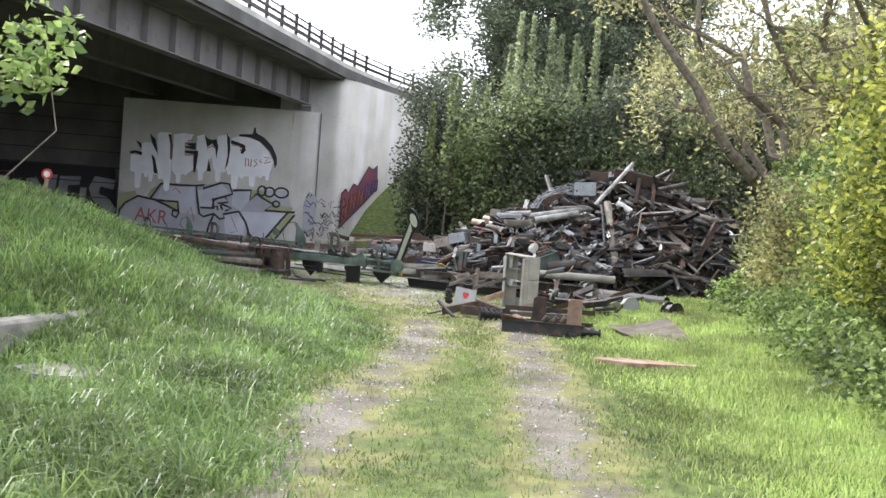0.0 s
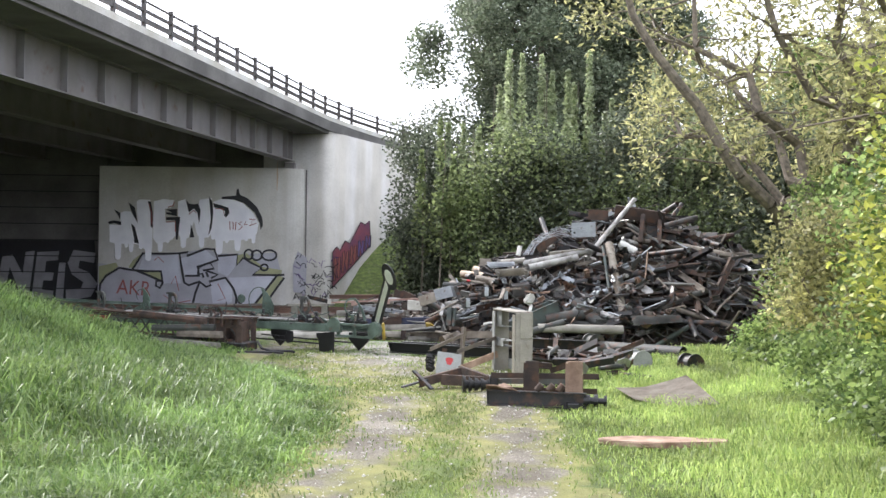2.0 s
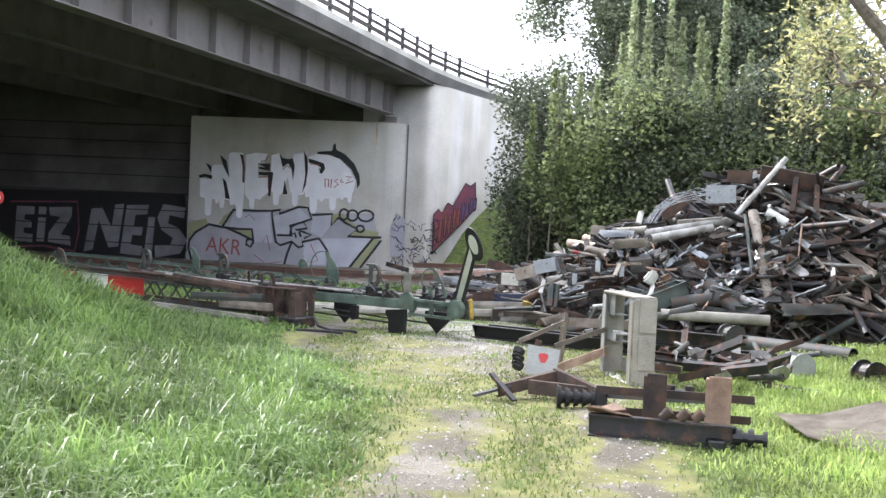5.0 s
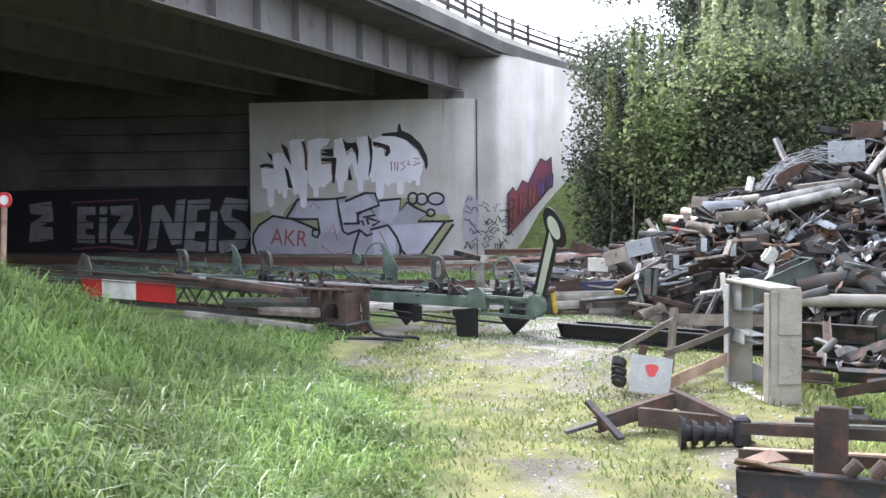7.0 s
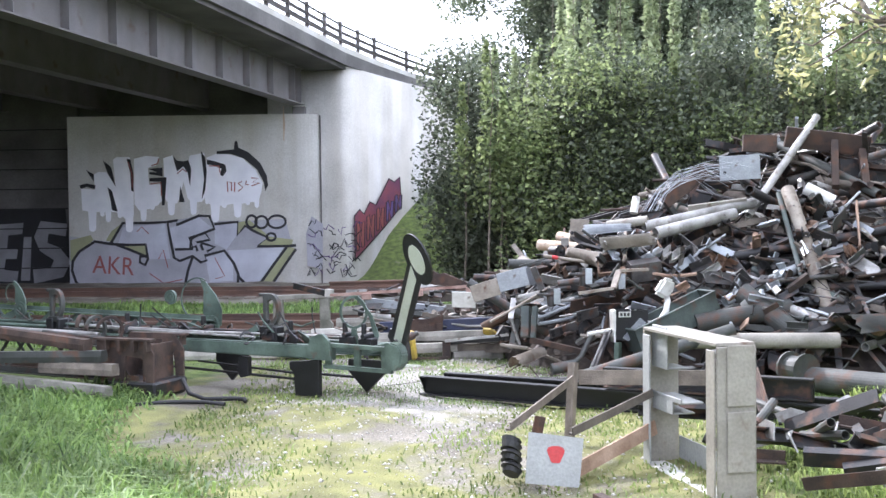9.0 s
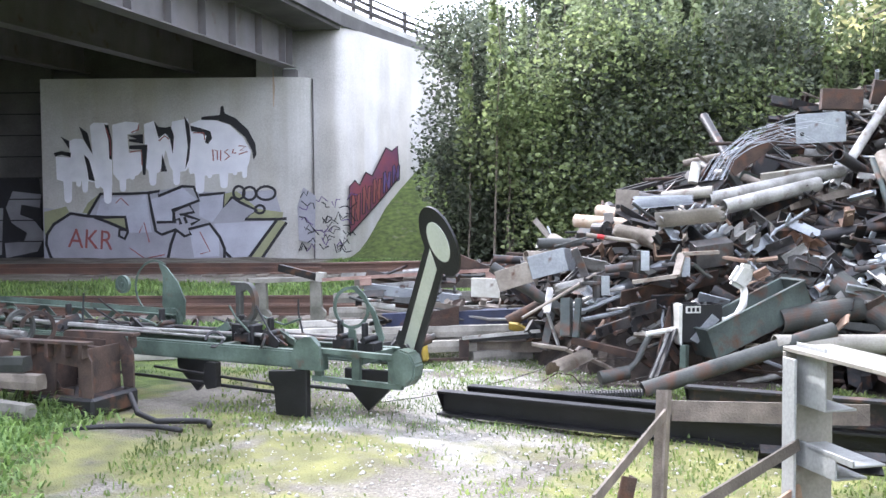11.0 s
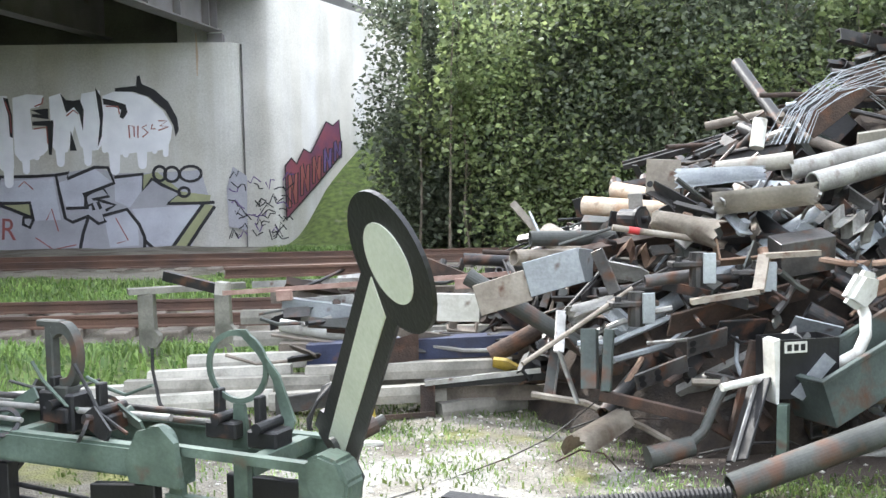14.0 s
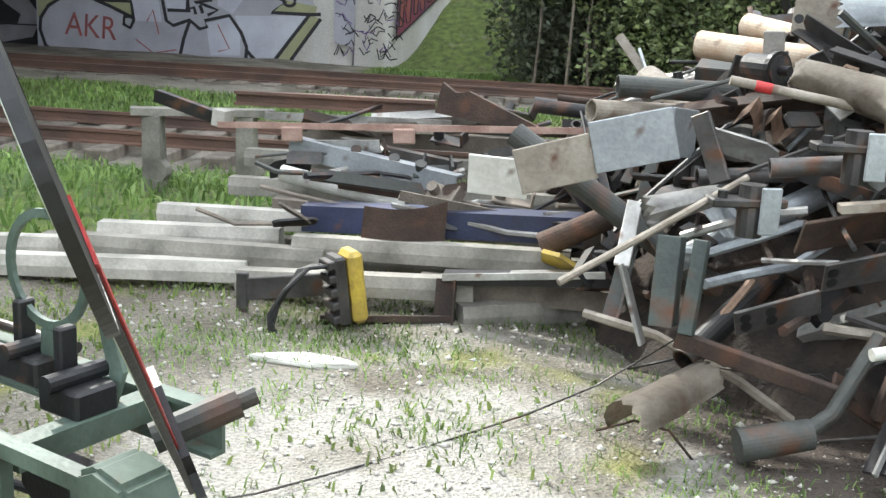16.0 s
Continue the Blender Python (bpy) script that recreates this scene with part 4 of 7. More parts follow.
    stroke([W(940, -80), W(942, 0), W(940, 70)], 0.07, 1, "stain", t, "rust_run", 0.4)
    for pts in (((700, 280), (698, 235), (716, 240), (716, 276)), ((730, 238), (728, 280)), ((760, 236), (744, 244), (764, 262), (744, 278)), ((780, 234), (775, 250), (790, 250)), ((800, 222), (830, 224), (806, 240), (836, 244), (800, 256))):
        stroke([W(*p) for p in pts], 0.035, 7, "spray_brown", t)


def lower_mural():
    t = thing("graffiti_mural", pose(-9.55, 42.645, 0, 0, 0, 1.7), "silver and pale blue mural with black outlines along the wall base", "graffiti")
    for pts, layer, mat in ((((20, 690), (20, 452), (120, 470), (200, 482), (244, 404), (382, 398), (490, 392), (580, 378), (640, 402), (770, 405), (940, 400), (970, 515), (890, 690)), 1, "spray_silver"),
                            (((24, 470), (112, 450), (124, 472), (60, 520), (44, 560), (24, 562)), 2, "spray_olive"), (((200, 436), (246, 402), (208, 482), (176, 476)), 2, "spray_olive"),
                            (((222, 492), (344, 497), (354, 546), (280, 516)), 2, "spray_olive"), (((742, 410), (790, 402), (872, 474), (972, 490), (968, 513), (822, 510), (864, 482), (772, 432), (736, 464)), 2, "spray_olive"),
                            (((696, 530), (944, 521), (820, 672), (788, 690), (736, 642), (722, 584)), 2.2, "spray_pale"), (((958, 520), (985, 530), (886, 674), (826, 680), (944, 522)), 2.5, "spray_olive"),
                            (((446, 430), (575, 384), (630, 430), (548, 468), (540, 515), (470, 516)), 2, "spray_pale"), (((640, 420), (738, 412), (736, 462), (690, 525), (640, 500)), 2, "spray_pale"), (((600, 560), (676, 536), (716, 590), (716, 660), (616, 664)), 2, "spray_pale"), (((250, 420), (430, 410), (450, 560), (360, 560), (352, 500), (230, 490)), 1.6, "spray_pale")):
        flat([W(*p) for p in pts], layer, mat, t)
    lines = (((84, 690), (46, 650), (30, 600), (34, 560), (62, 520), (130, 478), (196, 490), (270, 496), (346, 496), (355, 558), (342, 584), (320, 572), (322, 548), (350, 545)),
             ((198, 486), (250, 402), (350, 404), (440, 402), (452, 480), (466, 555), (490, 570), (545, 550), (580, 578), (605, 570), (596, 550), (680, 530), (720, 585), (738, 632), (735, 684)),
             ((440, 402), (485, 395), (478, 416), (575, 378), (620, 381), (640, 436), (562, 464), (537, 480), (546, 520), (470, 520)),
             ((640, 416), (740, 408), (736, 466), (770, 426), (805, 448), (868, 480), (820, 515), (950, 517), (985, 515)),
             ((222, 494), (282, 518), (352, 550)), ((545, 555), (525, 610), (510, 676)), ((985, 530), (935, 600), (885, 672)), ((945, 521), (885, 600), (825, 682)), ((735, 640), (762, 668), (790, 692)),
             ((530, 474), (600, 452), (620, 482), (562, 492), (600, 500), (640, 514), (606, 532)), ((540, 480), (536, 515), (560, 508), (566, 530)), ((580, 500), (590, 526)))
    for pts in lines:
        stroke([W(*p) for p in pts], 0.085, 4, "spray_black", t)
    for cx, cy, rx, ry in ((798, 408, 22, 26), (840, 412, 26, 26), (905, 412, 38, 27), (880, 476, 19, 16)):
        stroke(arc(cx, cy, rx, ry, 0, 360, 16), 0.075, 4, "spray_black", t)
    x, z = W(116, 612)
    lettering("AKR", 0.80, pose(x, -0.026, z, 0, 4), "spray_brown", t, "tag_letters", 0.0, 0.85)
    for pts in (((400, 560), (420, 520), (440, 600)), ((360, 620), (420, 664), (500, 650)), ((640, 560), (680, 640), (640, 650)), ((310, 440), (330, 420), (360, 450))):
        stroke([W(*p) for p in pts], 0.03, 4, "spray_brown", t)


def small_tags():
    t = thing("graffiti_tags", pose(-5.9, 42.33, 0), "scribbled black and grey tags round the pilaster foot", "graffiti")
    rng = random.Random(5)
    for k in range(46):
        x, z = rng.uniform(0.15, 1.6), rng.uniform(-0.1, 1.9) * rng.uniform(0.6, 1)
        y = 0.35 if x > 0.56 else 0.06
        pts = [(x + 0.09 * i + rng.uniform(-0.05, 0.05), z + rng.uniform(-0.14, 0.14)) for i in range(4)]
        o = stroke(pts, 0.03, 1, "spray_black" if k % 4 else "spray_violet", t)
        o.location.y = 0.70 - 0.16 * (x - 0.56) if x > 0.5 else 0.40
    bm = bmesh.new()
    plate(bm, [(0.15, 0.2), (0.62, 0.1), (0.66, 1.5), (0.3, 1.75), (0.12, 1.2)], 0.003, pose(0, 0.41, 0))
    part("paint_field", bm, "spray_silver", t)
    # red and violet piece on the wing wall
    r = thing("graffiti_piece", pose(-4.43, 43.16, 0, 0, 0, 71) @ Matrix.Diagonal((1.5, 1, 1, 1)), "dark red and violet spray-paint piece on the wing wall", "graffiti")
    out = [(0.05, 0.35), (0.05, 1.75), (0.3, 1.95), (0.5, 1.8), (0.8, 2.2), (1.1, 2.1), (1.5, 2.6), (1.8, 3.0), (2.1, 2.9), (2.4, 3.1), (2.5, 2.1), (1.5, 1.35)]
    bm = bmesh.new()
    plate(bm, out, 0.003, pose(0, -0.09, 0))
    part("paint_field", bm, "spray_red", r)
    for k, x in enumerate((0.12, 0.62, 1.12, 1.62, 2.1)):
        z, h = 0.55 + x * 0.62, 0.95 - 0.08 * k
        body = ((x, z), (x + 0.12, z + 0.03), (x + 0.16, z + h * 0.6), (x + 0.26, z + 0.1), (x + 0.38, z + 0.14), (x + 0.42, z + h), (x + 0.28, z + h * 0.95), (x + 0.24, z + h * 0.5), (x + 0.14, z + h), (x + 0.02, z + h * 0.9))
        flat(list(body), 24, "spray_brown" if k < 3 else "spray_violet", r, "letter")
        stroke(list(body + body[:1]), 0.045, 25, "spray_black", r, "letter_outline")
    stroke(out + out[:1], 0.05, 24.5, "spray_black", r, "letter_outline")


def dark_mural():
    t = thing("graffiti_mural", pose(-26.2, 42.885, 0, 0, 0, 1.7), "grey block-letter mural in the shade under the bridge", "graffiti")
    x0 = 2.9
    flat([(x0, -0.4), (x0, 2.0), (12.6, 2.1), (12.8, -0.3)], 1, "spray_black", t)
    letters = (((8.8, -0.2), (9.15, -0.1), (9.35, 1.0), (9.75, 0.0), (10.12, 0.05), (10.3, 1.65), (9.95, 1.6), (9.85, 0.75), (9.45, 1.5), (9.05, 1.4)),
               ((10.2, -0.2), (11.0, -0.25), (11.05, 0.1), (10.6, 0.15), (10.65, 0.5), (11.0, 0.5), (11.05, 0.8), (10.7, 0.85), (10.75, 1.25), (11.2, 1.3), (11.25, 1.65), (10.4, 1.6)),
               ((11.12, -0.2), (11.42, -0.2), (11.5, 1.2), (11.25, 1.2)),
               ((11.55, -0.3), (12.5, -0.1), (12.75, 0.4), (12.4, 0.85), (12.0, 1.0), (12.05, 1.3), (12.6, 1.2), (12.65, 1.6), (11.8, 1.7), (11.58, 1.2), (11.75, 0.75), (12.2, 0.45), (12.1, 0.2), (11.52, 0.15)),
               ((6.1, 0.1), (6.8, 0.05), (6.8, 0.35), (6.45, 0.4), (6.45, 0.6), (6.75, 0.6), (6.75, 0.85), (6.45, 0.9), (6.5, 1.1), (6.85, 1.1), (6.85, 1.4), (6.15, 1.4)),
               ((6.95, 0.1), (7.25, 0.1), (7.3, 1.0), (7.0, 1.0)), ((7.0, 1.12), (7.3, 1.12), (7.32, 1.4), (7.02, 1.4)),
               ((7.4, 0.1), (8.3, 0.0), (8.25, 0.35), (7.9, 0.4), (8.3, 1.1), (8.3, 1.45), (7.4, 1.4), (7.45, 1.1), (7.85, 1.05), (7.42, 0.45)),
               ((4.2, 0.1), (5.2, 0.2), (5.15, 0.65), (4.7, 0.7), (5.2, 0.9), (5.15, 1.6), (4.25, 1.5), (4.3, 1.15), (4.8, 1.1), (4.3, 0.8)))
    # letter grey already holds the shade of the deck
    for pts in letters:
        flat(list(pts), 3, "spray_grey", t, "letter")
        stroke([(x - 0.03, z - 0.04) for x, z in pts + pts[:1]], 0.06, 2, "spray_black", t, "letter_outline")
    stroke([(5.9, 1.55), (8.5, 1.65), (8.6, 0.6), (8.45, -0.2), (7.2, -0.05), (5.9, -0.15)], 0.07, 4, "spray_red", t)


news_piece()
lower_mural()
small_tags()
dark_mural()


# ---- lying signal masts ----
D1 = Vector((-0.903, 0.43, 0))          # the way the green mast lies
N1 = Vector((0.43, 0.903, 0))           # across it, away from the yard
E1 = Vector((-0.86, 19.02, 0))          # its near end


def on_mast(s, w, z):
    return E1 + D1 * s + N1 * w + Vector((0, 0, z))


def disc(bm, r, thick, m, seg=20):
    tube(bm, m @ Vector((0, -thick / 2, 0)), m @ Vector((0, thick / 2, 0)), r, seg=seg)
    return bm


def ring(bm, r, w, thick, m, seg=24, a0=0, a1=360):
    """A flat ring, or a bow of one, in the x-z plane."""
    n = seg
    pts = []
    for k in range(n + 1):
        a = radians(a0 + (a1 - a0) * k / n)
        c, s = math.cos(a), math.sin(a)
        pts.append([bm.verts.new(m @ Vector((q * c, y, q * s))) for q, y in ((r, -thick / 2), (r, thick / 2), (r - w, thick / 2), (r - w, -thick / 2))])
    for a, b in zip(pts, pts[1:]):
        for k in range(4):
            bm.faces.new((a[k], a[(k + 1) % 4], b[(k + 1) % 4], b[k]))
    if a1 - a0 < 360:
        bm.faces.new(pts[0][::-1])
        bm.faces.new(pts[-1])
    return bm


def signal_mast():
    t = thing("signal_mast", Matrix(), "green painted semaphore signal mast lying across the yard", "signal mast")
    up = Vector((0, 0, 1))
    Z = 0.32
    for w in (0.0, 0.44):
        bm = bmesh.new()
        first = 0.1 if w else 0.58
        m = along(on_mast(first, w, Z), on_mast(2, w, Z))
        extrude(bm, u_section(0.125, 0.05, 0.012) if w else u_section(0.125, -0.05, 0.012), 8.7 - first, m)
        bmesh.ops.recalc_face_normals(bm, faces=bm.faces)
        part("side_rail", bm, "green", t)
    # lattice raised along the far side
    for z in (0.41, 0.57):
        bm = bmesh.new()
        extrude(bm, l_section(0.05, 0.05, 0.008), 6.2, along(on_mast(2.3, 0.46, z), on_mast(4, 0.46, z + 0.02)))
        part("chord", bm, "green", t)
    for k in range(29):
        s = 2.3 + k * 0.21
        bm = bmesh.new()
        a, b = on_mast(s, 0.45, 0.43), on_mast(s + 0.21, 0.45, 0.59)
        if k % 2:
            a.z, b.z = b.z, a.z
        extrude(bm, [(-0.02, 0), (0.02, 0), (0.02, 0.008), (-0.02, 0.008)], (b - a).length, along(a, b, N1))
        part("lattice_bar", bm, "green", t)
    for k in range(7):
        bm = bmesh.new()
        a, b = on_mast(0.3 + k * 1.2, 0, Z + 0.09), on_mast(0.3 + k * 1.2, 0.44, Z + 0.09)
        extrude(bm, [(-0.03, -0.03), (0.03, -0.03), (0.03, 0.03), (-0.03, 0.03)], (b - a).length, along(a, b))
        part("cross_bar", bm, "green", t)
    # near end: open box frame with a rounded end casting
    bm = bmesh.new()
    for dz in (0.0, 0.19):
        extrude(bm, [(-0.02, 0), (0.02, 0), (0.02, 0.035), (-0.02, 0.035)], 0.70, along(on_mast(-0.05, -0.03, 0.24 + dz), on_mast(1, -0.03, 0.26 + dz)))
    for s in (0.02, 0.30, 0.60):
        box(bm, 0.06, 0.03, 0.2, Matrix.Translation(on_mast(s, -0.03, 0.35)) @ along((0, 0, 0), D1))
    part("end_frame", bm, "green", t)
    bm = bmesh.new()
    m = Matrix.Translation(on_mast(-0.08, 0.0, 0.40)) @ along((0, 0, 0), D1)
    out = [(0.1, -0.16), (-0.02, -0.17), (-0.09, -0.08), (-0.1, 0.05), (-0.05, 0.16), (0.05, 0.19), (0.12, 0.15)]
    plate(bm, [(x * 0.8, z * 0.68 - 0.02) for x, z in out], 0.13, m)
    bmesh.ops.bevel(bm, geom=bm.edges[:], offset=0.012, segments=2, affect="EDGES")
    part("end_casting", bm, "green", t, "rounded green end casting")
    bm = bmesh.new()
    m = Matrix.Translation(on_mast(0.66, -0.08, 0.45)) @ along((0, 0, 0), D1)
    plate(bm, [(-0.12, -0.12), (0.12, -0.12), (0.14, -0.04), (0.08, 0.08), (-0.03, 0.11), (-0.1, 0.05)], 0.03, m)
    disc(bm, 0.075, 0.05, m @ pose(0.0, -0.02, 0.03))
    part("gusset", bm, "green", t, "rounded green gusset plate")
    # black feet
    for s, w, kind in ((0.80, -0.06, 0), (0.36, 0.22, 1), (1.95, 0.3, 1), (1.6, 0.05, 2), (2.75, 0.0, 0)):
        bm = bmesh.new()
        m = Matrix.Translation(on_mast(s, w, 0)) @ along((0, 0, 0), D1)
        if kind == 0:
            plate(bm, [(-0.13, 0.0), (0.13, 0.0), (0.14, 0.2), (0.19, 0.24), (0.19, 0.3), (-0.13, 0.33)], 0.05, m)
        elif kind == 1:
            plate(bm, [(0, 0.02), (0.19, 0.2), (0.19, 0.31), (-0.19, 0.31), (-0.19, 0.2)], 0.04, m)
        else:
            plate(bm, [(-0.06, 0.12), (0.03, 0.1), (0.07, 0.16), (0.04, 0.3), (-0.06, 0.3)], 0.06, m)
        bmesh.ops.bevel(bm, geom=bm.edges[:], offset=0.004, segments=1, affect="EDGES")
        part("foot", bm, "black", t, "black tarred steel foot")
    for a, b, r in ((on_mast(2.9, 0.1, 0.16), on_mast(0.95, 0.1, 0.11), 0.013), (on_mast(1.0, 0.2, 0.16), on_mast(0.35, 0.3, 0.13), 0.013), (on_mast(2.2, 0.1, 0.22), on_mast(0.9, 0.05, 0.17), 0.011)):
        bm = bmesh.new()
        tube(bm, a, b, r)
        part("drive_rod", bm, "black", t)
    # levers, quadrants and slotted brackets on top
    for s, w, z, r, tilt in ((2.38, 0.5, 0.52, 0.10, 20), (3.0, 0.6, 0.78, 0.075, 0), (3.1, 0.2, 0.52, 0.045, 0), (4.9, 0.3, 0.62, 0.09, 0)):
        bm = bmesh.new()
        m = Matrix.Translation(on_mast(s, w, z)) @ along((0, 0, 0), -D1) @ pose(0, 0, 0, 0, tilt)
        disc(bm, r, 0.03, m)
        ring(bm, r * 0.72, r * 0.15, 0.045, m)
        disc(bm, r * 0.25, 0.06, m)
        part("crank_disc", bm, "green", t, "round green crank disc")
    for s, w, z, k in ((2.38, 0.52, 0.52, 1.15), (4.9, 0.3, 0.62, 0.8)):
        bm = bmesh.new()
        m = Matrix.Translation(on_mast(s, w, z)) @ along((0, 0, 0), -D1) @ Matrix.Diagonal((k, 1, k, 1))
        plate(bm, [(0.10, 0.0), (0.11, 0.14), (0.04, 0.27), (-0.06, 0.37), (-0.13, 0.40), (-0.09, 0.3), (-0.1, 0.1), (-0.05, 0.0)], 0.012, m)
        part("quadrant", bm, "green", t, "curved green quadrant plate")
        bm = bmesh.new()
        ring(bm, 0.17 * k, 0.012, 0.01, m @ pose(-0.16, 0, 0.22), 16, 60, 230)
        part("quadrant_bow", bm, "green", t)
    # open sickle frame beside the arm
    bm = bmesh.new()
    m = Matrix.Translation(on_mast(0.55, 0.3, 0.72)) @ along((0, 0, 0), -D1)
    ring(bm, 0.15, 0.022, 0.014, m, 28)
    part("spectacle_ring", bm, "green", t, "open green spectacle ring")
    bm = bmesh.new()
    plate(bm, [(0.0, 0.152), (0.05, 0.155), (0.2, -0.02), (0.27, -0.2), (0.22, -0.32), (0.13, -0.33), (0.22, -0.22), (0.17, -0.04), (0.1, 0.06)], 0.014, m)
    plate(bm, [(-0.02, -0.15), (0.03, -0.15), (0.05, -0.33), (-0.03, -0.33)], 0.02, m)
    part("sickle_arm", bm, "green", t)
    for s, w, z in ((1.47, 0.28, 0.62), (4.15, 0.12, 0.62), (5.9, 0.2, 0.6)):
        bm = bmesh.new()
        m = Matrix.Translation(on_mast(s, w, z)) @ along((0, 0, 0), -D1)
        ring(bm, 0.15, 0.05, 0.05, m @ pose(0.02, 0, 0.1) @ Matrix.Diagonal((0.62, 1, 1, 1)), 20, -100, 130)
        box(bm, 0.045, 0.05, 0.28, m @ pose(-0.05, 0, 0.10), 0.006)
        box(bm, 0.14, 0.05, 0.03, m @ pose(-0.05, 0, 0.24), 0.006)
        box(bm, 0.13, 0.09, 0.06, m @ pose(0.0, 0, -0.06), 0.006)
        part("slotted_bracket", bm, "grey_green", t, "grey-brown slotted bracket")
        bm = bmesh.new()
        box(bm, 0.10, 0.12, 0.22, m @ pose(-0.04, 0, -0.16), 0.01)
        box(bm, 0.05, 0.13, 0.17, m @ pose(0.09, 0, -0.14), 0.01)
        part("bearing", bm, "black", t)
    # loose rods lying along the mast
    rng = random.Random(3)
    for k in range(18):
        s0 = rng.uniform(0.5, 4.6)
        w = 0.05 + 0.021 * k
        bm = bmesh.new()
        tube(bm, on_mast(s0, w, 0.455 + rng.uniform(0, 0.05)), on_mast(s0 + rng.uniform(1.2, 3.0), w + rng.uniform(-0.06, 0.06), 0.46 + rng.uniform(0, 0.06)), rng.choice((0.011, 0.015, 0.02)))
        part("pull_rod", bm, rng.choice(("pale", "grey_green", "steel", "green")), t)
    for k in range(38):
        s0, w0 = rng.uniform(0.95, 5.5), rng.uniform(0.0, 0.5)
        bm = bmesh.new()
        m = Matrix.Translation(on_mast(s0, w0, 0.47 + rng.uniform(-0.02, 0.06))) @ along((0, 0, 0), D1) @ pose(0, 0, 0, rng.uniform(-40, 40), rng.uniform(-40, 40), rng.uniform(-60, 60))
        if k % 3 == 0:
            plate(bm, [(-0.1, -0.03), (0.08, -0.04), (0.12, 0.0), (0.08, 0.05), (-0.1, 0.03)], 0.012, m)
            tube(bm, m @ Vector((0.06, -0.04, 0)), m @ Vector((0.06, 0.04, 0)), 0.02)
        elif k % 3 == 1:
            bent(bm, [m @ Vector(p) for p in ((-0.2, 0, 0), (-0.05, 0, 0.05), (0.05, 0, 0.16), (0.1, 0.02, 0.24))], 0.008, 6)
        else:
            ring(bm, 0.07, 0.018, 0.014, m, 14, 0, 300)
        part("linkage", bm, rng.choice(("black_rust", "green", "grey_green", "black")), t)
    for s in (0.35, 0.6, 1.15, 1.45, 2.3, 3.3):
        bm = bmesh.new()
        m = Matrix.Translation(on_mast(s, rng.uniform(0.1, 0.35), 0.47)) @ along((0, 0, 0), D1)
        box(bm, rng.uniform(0.08, 0.16), 0.12, 0.07, m, 0.008)
        tube(bm, m @ Vector((0, -0.09, 0.05)), m @ Vector((0, 0.09, 0.05)), 0.022)
        box(bm, 0.03, 0.05, 0.16, m @ pose(0.04, 0, 0.08), 0.005)
        part("lever_block", bm, rng.choice(("black_rust", "black", "grey_green")), t)


def semaphore_arm():
    base, c = Vector((-0.80, 19.2, 0.47)), Vector((-0.545, 18.2, 1.24))
    a = (c - base).normalized()
    b = Vector((0.532, -0.403, -0.754))
    b = (b - a * b.dot(a)).normalized()
    n = a.cross(b)
    m = Matrix.Translation(base) @ Matrix((b, n, a)).transposed().to_4x4()
    L = (c - base).length
    t = thing("semaphore_arm", m, "black bordered white semaphore arm with round end, red behind", "semaphore arm")

    def outline(w0, w1, r, z0, cut=None):
        half = [(w0, z0), (w1, L - r * 0.9)]
        left = [(-x, z) for x, z in half]
        a0 = math.asin(min(1, w1 / r))
        bow = [(r * math.sin(q), L - r * math.cos(q)) for q in np.linspace(a0 + 0.25, 2 * math.pi - a0 - 0.25, 30)]
        return [half[0], half[1]] + bow + [left[1], left[0]]

    bm = bmesh.new()
    plate(bm, outline(0.115, 0.10, 0.21, -0.1), 0.012)
    blade = part("blade", bm, "black", t)
    bm = bmesh.new()
    plate(bm, [(0.05, 0.0), (0.05, L - 0.22), (-0.05, L - 0.14), (-0.05, L - 0.15), (-0.05, 0.0)], 0.004, pose(0, -0.009, 0))
    part("white_stripe", bm, "cream", blade)
    bm = bmesh.new()
    disc(bm, 0.122, 0.004, pose(0, -0.009, L), 32)
    part("white_disc", bm, "cream", blade)
    bm = bmesh.new()
    plate(bm, [(0.06, 0.0), (0.05, L - 0.22), (-0.05, L - 0.22), (-0.06, 0.0)], 0.004, pose(0, 0.009, 0))
    part("red_back", bm, "red", blade, "red painted back of the arm")
    bm = bmesh.new()
    ring(bm, 0.2125, 0.004, 0.014, pose(0, 0, L), 32, -70, 250)
    part("rim", bm, "black", blade)
    bm = bmesh.new()
    tube(bm, (0, -0.03, 0.03), (0, 0.16, 0.03), 0.035)
    tube(bm, (0, 0.16, 0.03), (0, 0.2, 0.03), 0.022)
    part("pivot", bm, "grey_green", t)
    bm = bmesh.new()
    plate(bm, [(-0.16, -0.12), (0.16, -0.12), (0.15, 0.0), (0.1, 0.02), (0.08, 0.1), (-0.08, 0.1), (-0.15, 0.03)], 0.02, pose(0, 0.016, 0))
    part("root_plate", bm, "black", t)


D2 = Vector((-0.945, 0.327, 0))
E2 = Vector((-2.85, 19.22, 0))


